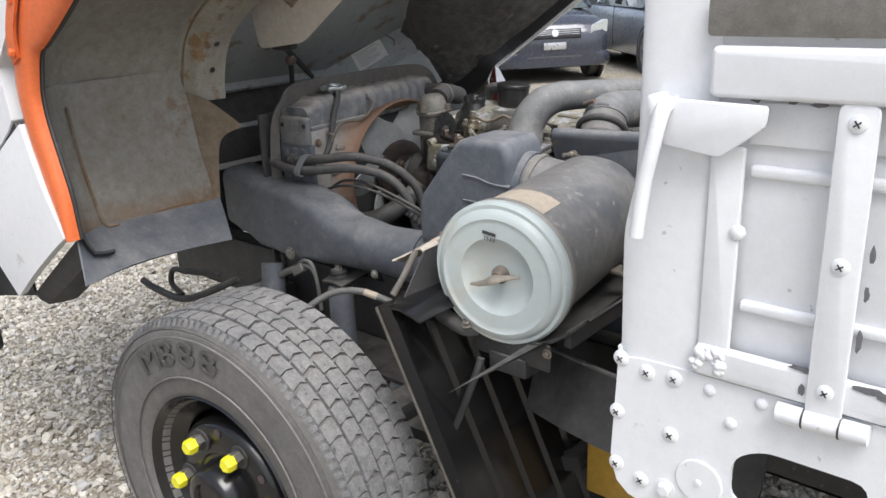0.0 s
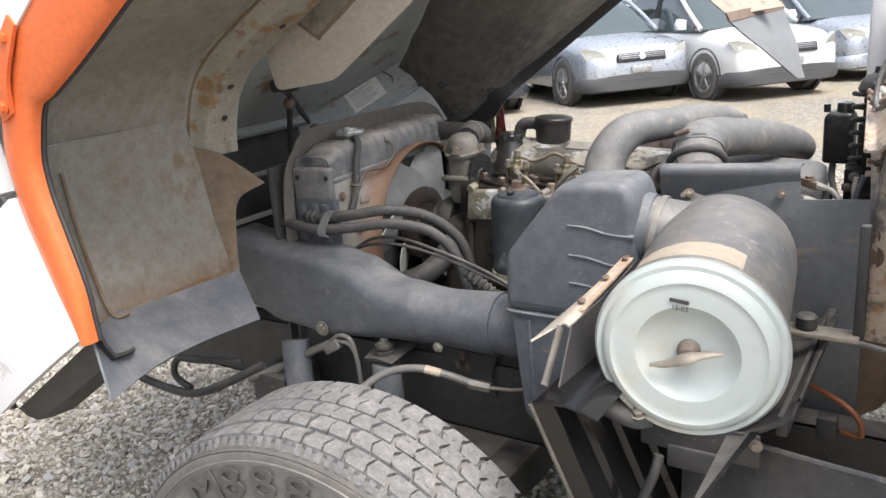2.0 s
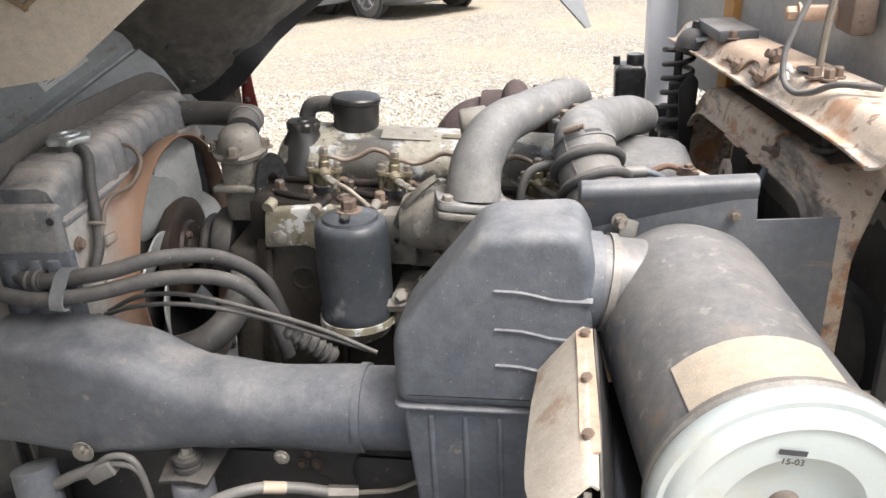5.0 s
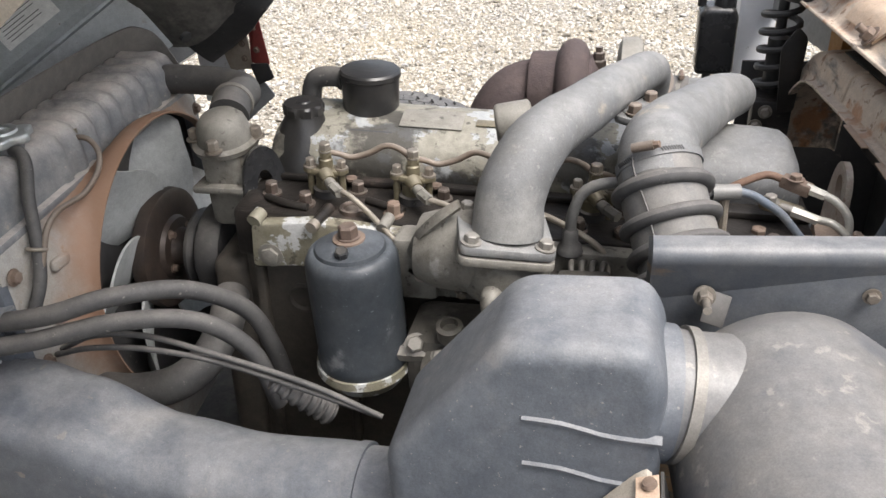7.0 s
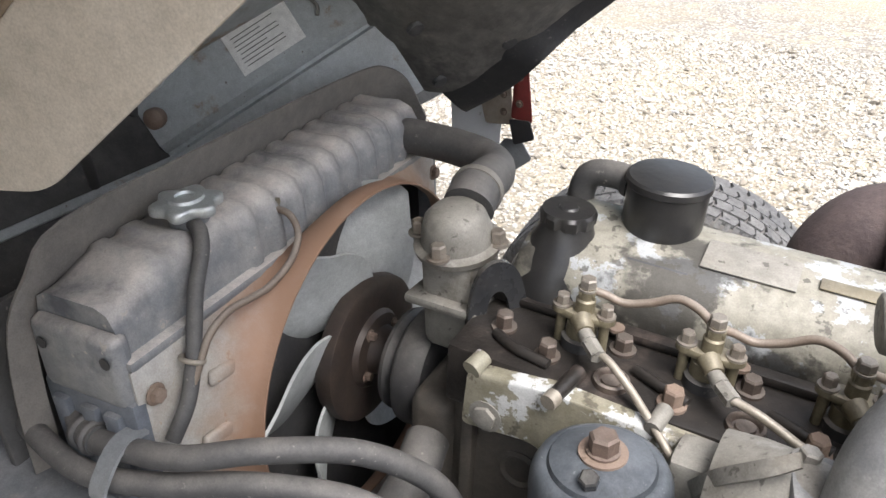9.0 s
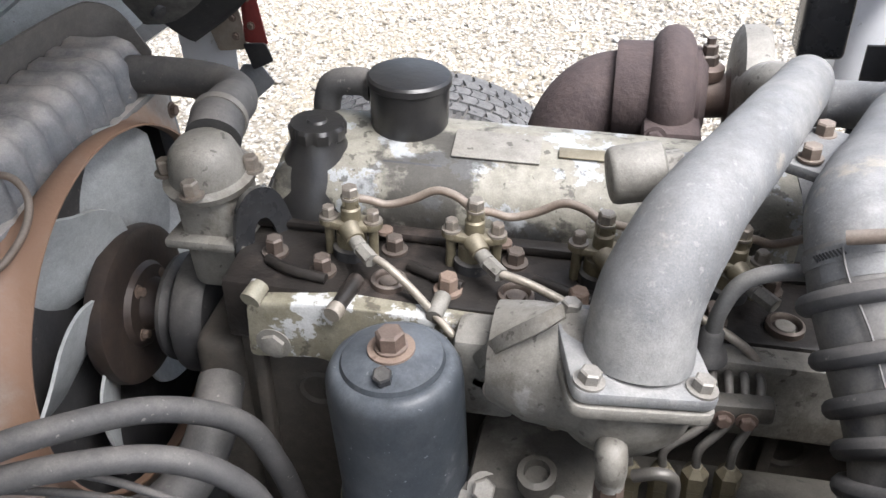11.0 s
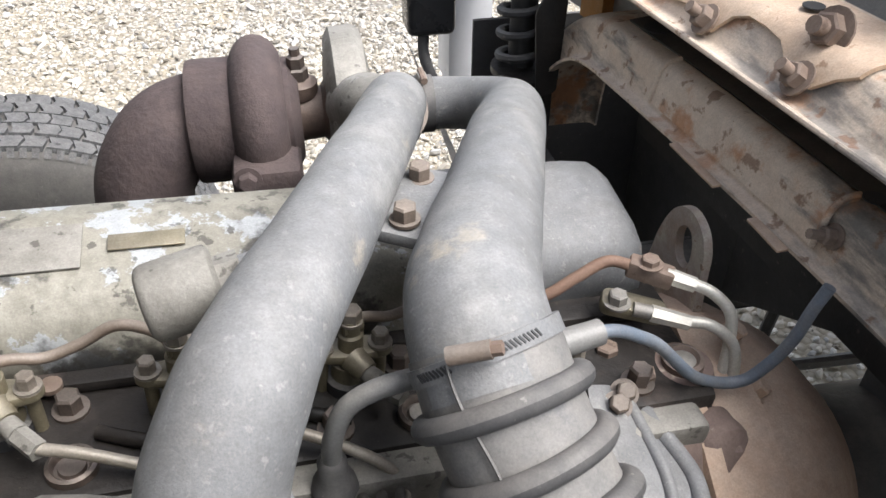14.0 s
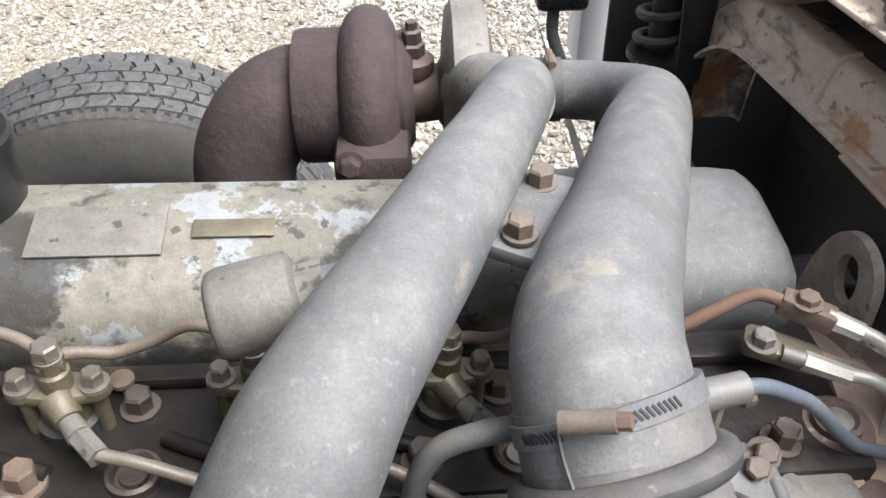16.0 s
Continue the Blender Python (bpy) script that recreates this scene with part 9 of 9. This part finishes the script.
settle(ff, 0.0, 0.06, 0.0)
part("wall_bracket", span((-0.64, 2.05, 1.26), (-0.60, 2.14, 1.34), 0.008), M["rust"], bed)
part("wall_bracket", span((-0.70, 2.12, 1.275), (-0.60, 2.145, 1.30), 0.005), M["tanrust"], bed)
bolt((-0.70, 2.13, 1.288), (-1, 0, 0), bed, 0.012, 0.02, M["tanrust"])
part("wall_rod", tube([(-0.70, 1.98, 1.20), (-0.695, 1.98, 1.30), (-0.68, 1.97, 1.42)], 0.006, 8), M["steelpipe"], bed)

# ---- parked vehicles and the far side of the yard ----
M["silver"] = mat("silver_car_paint", (0.42, 0.46, 0.52), 0.3, 0.5, second=(0.4, 0.44, 0.5), amount=0.2, bump=0, coat=0.6, grain=0)
M["carwhite"] = mat("white_car_paint", (0.62, 0.63, 0.635), 0.3, second=(0.72, 0.73, 0.73), amount=0.2, bump=0, coat=0.6, grain=0)
M["darkblue"] = mat("dark_car_paint", (0.03, 0.035, 0.05), 0.25, 0.2, second=(0.025, 0.03, 0.045), amount=0.2, bump=0, coat=0.8, grain=0)
M["cargrey"] = mat("grey_car_paint", (0.12, 0.125, 0.13), 0.3, 0.4, second=(0.11, 0.115, 0.12), amount=0.2, bump=0, coat=0.6, grain=0)
M["truckblue"] = mat("blue_truck_paint", (0.03, 0.13, 0.36), 0.35, second=(0.03, 0.12, 0.32), amount=0.3, bump=0, coat=0.4)
M["cladding"] = mat("dark_grey_cladding", (0.06, 0.062, 0.066), 0.6, second=(0.06, 0.06, 0.065), bump=0.05)
M["carglass"] = mat("car_glass", (0.05, 0.07, 0.07), 0.05, second=(0.05, 0.07, 0.07), bump=0, spec=1.0, coat=1.0, grain=0)
M["lamp"] = mat("clear_lamp", (0.6, 0.62, 0.58), 0.12, 0.3, second=(0.5, 0.52, 0.48), bump=0, coat=1.0)
M["chrome"] = mat("chrome", (0.75, 0.76, 0.78), 0.12, 1.0, second=(0.7, 0.7, 0.72), bump=0)
M["alloy"] = mat("alloy_wheel", (0.5, 0.51, 0.53), 0.3, 0.7, second=(0.42, 0.43, 0.45), bump=0)
M["carpit"] = mat("dark_recess", (0.012, 0.012, 0.013), 0.7, bump=0, grain=0)
M["teal"] = mat("teal_sheet", (0.05, 0.32, 0.38), 0.5, second=(0.05, 0.28, 0.34), bump=0.1)
M["hedge"] = mat("far_hedge", (0.05, 0.075, 0.03), 0.8, second=(0.09, 0.11, 0.05), scale=2, bump=0.8, bump_scale=6)


def car_ring(x, w, z0, z1, top=0.82, m=Matrix()):
    """A rounded body section at x with half width w from z0 to z1."""
    pts = []
    for fy, fz in ((-0.80, 0.0), (-0.94, 0.05), (-1.0, 0.25), (-1.0, 0.5), (-0.985, 0.72), (-0.95, 0.87), (-top, 0.965), (-0.45, 1.0), (0.45, 1.0), (top, 0.965), (0.95, 0.87), (0.985, 0.72), (1.0, 0.5), (1.0, 0.25), (0.94, 0.05), (0.80, 0.0)):
        pts.append(m @ Vector((x, fy * w, z0 + fz * (z1 - z0))))
    return pts


def interp_rows(keys, n=4):
    out = []
    for a, b in zip(keys, keys[1:]):
        for k in range(n):
            t = k / n
            out.append([p + (q - p) * t for p, q in zip(a, b)])
    return out + [list(keys[-1])]


def car(name, at, heading, paint, label, low=None, slats=3, spokes=5, roof=1.58, rim=None):
    """A parked crossover; its front is at local x = 0, its length runs to -4.3."""
    m = Matrix.Translation((*at, ground_z(at[1]))) @ Matrix.Rotation(heading, 4, "Z")
    low = low or paint
    t = thing(name, m @ Vector((-2.1, 0, 0)), label, "car", "parked cars in the yard")
    keys = [(-0.0, 0.60, 0.34, 0.62), (-0.03, 0.72, 0.28, 0.72), (-0.12, 0.82, 0.25, 0.84), (-0.3, 0.87, 0.23, 0.92), (-0.6, 0.885, 0.22, 0.97), (-1.05, 0.89, 0.21, 1.02), (-1.3, 0.89, 0.21, 1.03), (-3.3, 0.89, 0.21, 1.06), (-3.9, 0.885, 0.24, 1.06), (-4.2, 0.85, 0.3, 1.02), (-4.3, 0.75, 0.36, 0.9)]
    body = part("body", loft([car_ring(*k, m=m) for k in interp_rows(keys, 3)]), paint, t, smooth=50)
    # cabin: glass with body-coloured pillars and roof
    cab_keys = [(-0.95, 0.80, 1.0, 1.01), (-1.25, 0.775, 0.98, 1.2), (-1.6, 0.73, 0.98, 1.42), (-1.85, 0.69, 0.98, roof - 0.06), (-2.1, 0.675, 0.98, roof - 0.02), (-3.3, 0.67, 0.98, roof - 0.03), (-3.8, 0.68, 0.98, roof - 0.12), (-4.05, 0.72, 0.98, 1.25), (-4.18, 0.76, 0.98, 1.02)]

    def cabin_ring(x, w, z0, z1):
        return [m @ Vector((x, s * (w + (1 - f) * (0.85 - w) * 0.85), z0 + f * (z1 - z0))) for s, f in ((-1, 0), (-1, 0.35), (-1, 0.7), (-0.97, 0.9), (-0.85, 0.985), (-0.4, 1.0), (0.4, 1.0), (0.85, 0.985), (0.97, 0.9), (1, 0.7), (1, 0.35), (1, 0))]

    part("cabin_glass", loft([cabin_ring(*k) for k in interp_rows(cab_keys, 3)]), M["carglass"], t, "reflecting tinted car windows", smooth=50)
    part("roof", loft([[m @ Vector((x, s * w, z)) for s, z in ((-1, z1 - 0.04), (-0.93, z1 + 0.005), (-0.4, z1 + 0.02), (0.4, z1 + 0.02), (0.93, z1 + 0.005), (1, z1 - 0.04), (0.5, z1 - 0.06), (-0.5, z1 - 0.06))] for x, w, z1 in ((-1.8, 0.66, roof - 0.075), (-1.95, 0.675, roof - 0.03), (-2.6, 0.685, roof - 0.005), (-3.3, 0.68, roof - 0.02), (-3.85, 0.66, roof - 0.12))]), paint, t, smooth=50)
    for s in (-1, 1):
        part("pillar", tube([m @ Vector((-1.0, s * 0.83, 1.01)), m @ Vector((-1.3, s * 0.80, 1.21)), m @ Vector((-1.65, s * 0.735, 1.43)), m @ Vector((-1.9, s * 0.685, roof - 0.06))], 0.035, 8), paint, t)
        part("pillar", tube([m @ Vector((-2.35, s * 0.845, 1.02)), m @ Vector((-2.35, s * 0.69, roof - 0.05))], 0.03, 8), M["carpit"], t)
        part("pillar", tube([m @ Vector((-3.3, s * 0.845, 1.02)), m @ Vector((-3.4, s * 0.69, roof - 0.06))], 0.05, 8), paint, t)
        mir = part("door_mirror", loft([[m @ Vector((x, s * y, z)) for y, z in ((0.90, 1.02), (0.90, 1.16), (1.02, 1.18), (1.06, 1.10), (1.03, 1.02))] for x in (-1.28, -1.36)]), paint, t)
        # lamps
        lampm = [(-0.04, 0.50, 0.64), (-0.03, 0.60, 0.80), (-0.16, 0.80, 0.86), (-0.28, 0.868, 0.84), (-0.14, 0.81, 0.69)]
        part("headlight", loft([[m @ (Vector((x + d, s * (y + d * 0.4), z + (0.004 if d else 0)))) for x, y, z in lampm] for d in (-0.05, 0.018)]), M["lamp"], t, "clear headlight")
        part("fog_lamp", lathe([(0.0, 0.0), (0.06, 0.0), (0.062, 0.03), (0.05, 0.034), (0.0, 0.03)], m @ along((-0.075, s * 0.66, 0.42), (1, s * 0.35, 0)), 16), M["cladding"] if low != paint else M["lamp"], t)
    part("lower_bumper", loft([car_ring(x, w + 0.02, z0, z1, m=m) for x, w, z0, z1 in ((0.03, 0.60, 0.24, 0.46), (-0.012, 0.745, 0.23, 0.46), (-0.11, 0.845, 0.21, 0.46), (-0.30, 0.895, 0.20, 0.45), (-0.42, 0.90, 0.195, 0.4))]), low, t)
    grille = part("grille", box((0.03, 0.78, 0.13), m @ Matrix.Translation((0.003, 0, 0.70)) @ Matrix.Rotation(radians(-14), 4, "Y"), 0.01), M["carpit"], t)
    for k in range(slats):
        part("grille_slat", box((0.022, 0.74, 0.018), m @ Matrix.Translation((0.016 - 0.006 * k, 0, 0.66 + 0.08 * k / max(1, slats - 1))), 0.004), M["chrome"], grille)
    part("badge", lathe([(0, 0), (0.055, 0), (0.05, 0.012), (0, 0.014)], m @ along((0.02, 0, 0.71), (1, 0, 0.2)), 20), M["chrome"], grille)
    part("air_intake", box((0.03, 0.86, 0.12), m @ Matrix.Translation((0.012, 0, 0.38)), 0.012), M["carpit"], t)
    part("intake_bar", box((0.02, 0.82, 0.02), m @ Matrix.Translation((0.024, 0, 0.38)), 0.004), M["cladding"], t)
    part("plate_holder", box((0.012, 0.33, 0.10), m @ Matrix.Translation((0.026, 0, 0.53)), 0.004), M["alloy"], t)
    for x in (-0.82, -3.45):
        for s in (-1, 1):
            wm_ = m @ Matrix.Translation((x, s * 0.80, 0.345)) @ Matrix.Rotation(radians(-90 * s), 4, "X")
            part("wheel_arch", lathe([(0.0, 0.05), (0.405, 0.05), (0.412, 0.096), (0.40, 0.102), (0.385, 0.07), (0, 0.06)], wm_, 32), low if low != paint else M["carpit"], t)
            w = part("tyre", lathe([(0.22, -0.1), (0.30, -0.105), (0.335, -0.09), (0.345, -0.06), (0.345, 0.06), (0.335, 0.095), (0.30, 0.108), (0.235, 0.1), (0.228, 0.085), (0.0, 0.08)], wm_, 32), M["tyre"], t)
            for k in range(spokes):
                part("spoke", box((0.2, 0.05, 0.025), wm_ @ Matrix.Rotation(2 * math.pi * k / spokes + 0.3, 4, "Z") @ Matrix.Translation((0.115, 0, 0.09)), 0.008), rim or M["alloy"], w)
            part("rim", lathe([(0.205, 0.085), (0.232, 0.1), (0.236, 0.108), (0.222, 0.106), (0.2, 0.09)], wm_, 32, caps=False), rim or M["alloy"], w)
            part("hub_cap", lathe([(0.05, 0.09), (0.045, 0.106), (0, 0.108)], wm_, 16), rim or M["alloy"], w)
    for s in (-1, 1):
        for x in (-2.36,):
            part("door_gap", tube([m @ Vector((x, s * 0.893, 0.35)), m @ Vector((x, s * 0.893, 0.75)), m @ Vector((x, s * 0.872, 1.0))], 0.006, 6), M["carpit"], t)
    return t


HD = math.atan2(-0.66, 0.75)
car("parked_car", (-4.75, 11.95), HD, M["silver"], "silver crossover car with dark lower bumper", M["cladding"], 4)
car("parked_car", (-2.80, 12.65), HD, M["carwhite"], "white crossover car with dark lower sills and grey alloy wheels", M["cladding"], 4, roof=1.66)
car("parked_car", (-6.6, 10.25), HD, M["darkblue"], "dark blue crossover car with chrome grille", None, 4, roof=1.66)
car("parked_car", (-1.75, 15.3), HD, M["silver"], "silver-grey car in the row behind", None, 3)
car("parked_car", (-1.4, 17.9), HD, M["carwhite"], "white car farther along the row", None, 3)
car("parked_car", (-1.2, 21.0), HD, M["cargrey"], "dark grey car at the row's end", None, 2)
car("parked_car", (-7.8, 13.7), HD, M["cargrey"], "grey car standing behind the first row", None, 3)
car("parked_car", (-8.7, 9.2), HD, M["carwhite"], "white car at the edge of the row", None, 3)
car("parked_car", (-5.8, 16.2), HD, M["carwhite"], "white car standing behind the first row", None, 3)
car("parked_car", (-3.3, 17.4), HD, M["silver"], "silver car standing behind the first row", None, 3)
# seen mirrored in the cab's window
car("parked_car", (-4.2, -3.6), radians(20), M["carwhite"], "white car reflected in the cab window", None, 3)
car("parked_car", (-6.2, -2.2), radians(20), M["cargrey"], "grey car reflected in the cab window", None, 3)


def small_truck(at, heading):
    """A blue and white cab-over truck; its front is at local x = 0."""
    m = Matrix.Translation((*at, ground_z(at[1]))) @ Matrix.Rotation(heading, 4, "Z")
    t = thing("parked_truck", m @ Vector((-2, 0, 0)), "blue and white cab-over light truck", "truck", "parked cars in the yard")
    part("lower_cab", span((-1.5, -0.85, 0.42), (0.0, 0.85, 0.93), 0.05, m, 3), M["truckblue"], t, "bright blue lower cab")
    part("upper_cab", loft([[m @ Vector((x, s * 0.84, z)) for s, x, z in ((-1, 0.0, z0) if False else (-1, x0, z0), (1, x0, z0), (1, x1, z0), (-1, x1, z0))] for z0, x0, x1 in ((0.93, 0.0, -1.5), (1.15, -0.02, -1.5), (1.9, -0.3, -1.48), (1.98, -0.4, -1.4))]), M["carwhite"], t, "white upper cab")
    part("windscreen", loft([[m @ Vector((x, s * 0.74, z)) for s, x, z in ((-1, -0.04, 1.22), (1, -0.04, 1.22), (1, -0.255, 1.84), (-1, -0.255, 1.84))], [m @ Vector((x + 0.02, s * 0.74, z)) for s, x, z in ((-1, -0.04, 1.22), (1, -0.04, 1.22), (1, -0.255, 1.84), (-1, -0.255, 1.84))]]), M["carglass"], t)
    for s in (-1, 1):
        part("headlight", box((0.03, 0.27, 0.15), m @ Matrix.Translation((0.01, s * 0.62, 0.70)), 0.01), M["lamp"], t, "rectangular headlight")
        part("indicator", box((0.03, 0.22, 0.06), m @ Matrix.Translation((0.008, s * 0.72, 0.885)), 0.008), M["amber"], t, "amber indicator")
        for x in (-0.75, -3.2):
            wm_ = m @ Matrix.Translation((x, s * 0.76, 0.34)) @ Matrix.Rotation(radians(-90 * s), 4, "X")
            w = part("tyre", lathe([(0.18, -0.09), (0.31, -0.09), (0.335, -0.07), (0.34, 0.0), (0.335, 0.08), (0.31, 0.1), (0.19, 0.1), (0.17, 0.06), (0, 0.06)], wm_, 28), M["tyre"], t)
            part("rim", lathe([(0.18, 0.075), (0.1, 0.065), (0.09, 0.09), (0, 0.095)], wm_, 24), M["alloy"], w)
    part("bumper_slot", box((0.02, 0.9, 0.07), m @ Matrix.Translation((0.003, 0.05, 0.52)), 0.008), M["carpit"], t)
    part("chassis", span((-4.4, -0.4, 0.32), (-0.1, 0.4, 0.5), 0.02, m), M["carpit"], t)
    part("load_bed", span((-4.5, -0.86, 0.75), (-1.6, 0.86, 1.15), 0.02, m), M["truckblue"], t)
    return t


small_truck((-0.08, 14.4), math.atan2(-0.99, 0.12))
# far edge of the yard
tagged(part("backdrop", span((-70, 60, 0), (70, 60.3, 4.5), 0), M["hedge"], smooth=0), "dark green hedge line at the far edge", "hedge", kind="structure")
shed = thing("far_shed", (-8, 34, 0), "teal sheet-metal shed beyond the yard", "shed")
part("wall", span((-22, 33, 0.0), (2, 41, 3.6), 0.02), M["teal"], shed)
part("roof", span((-22.4, 32.6, 3.6), (2.4, 41.4, 3.8), 0.02), M["cargrey"], shed)
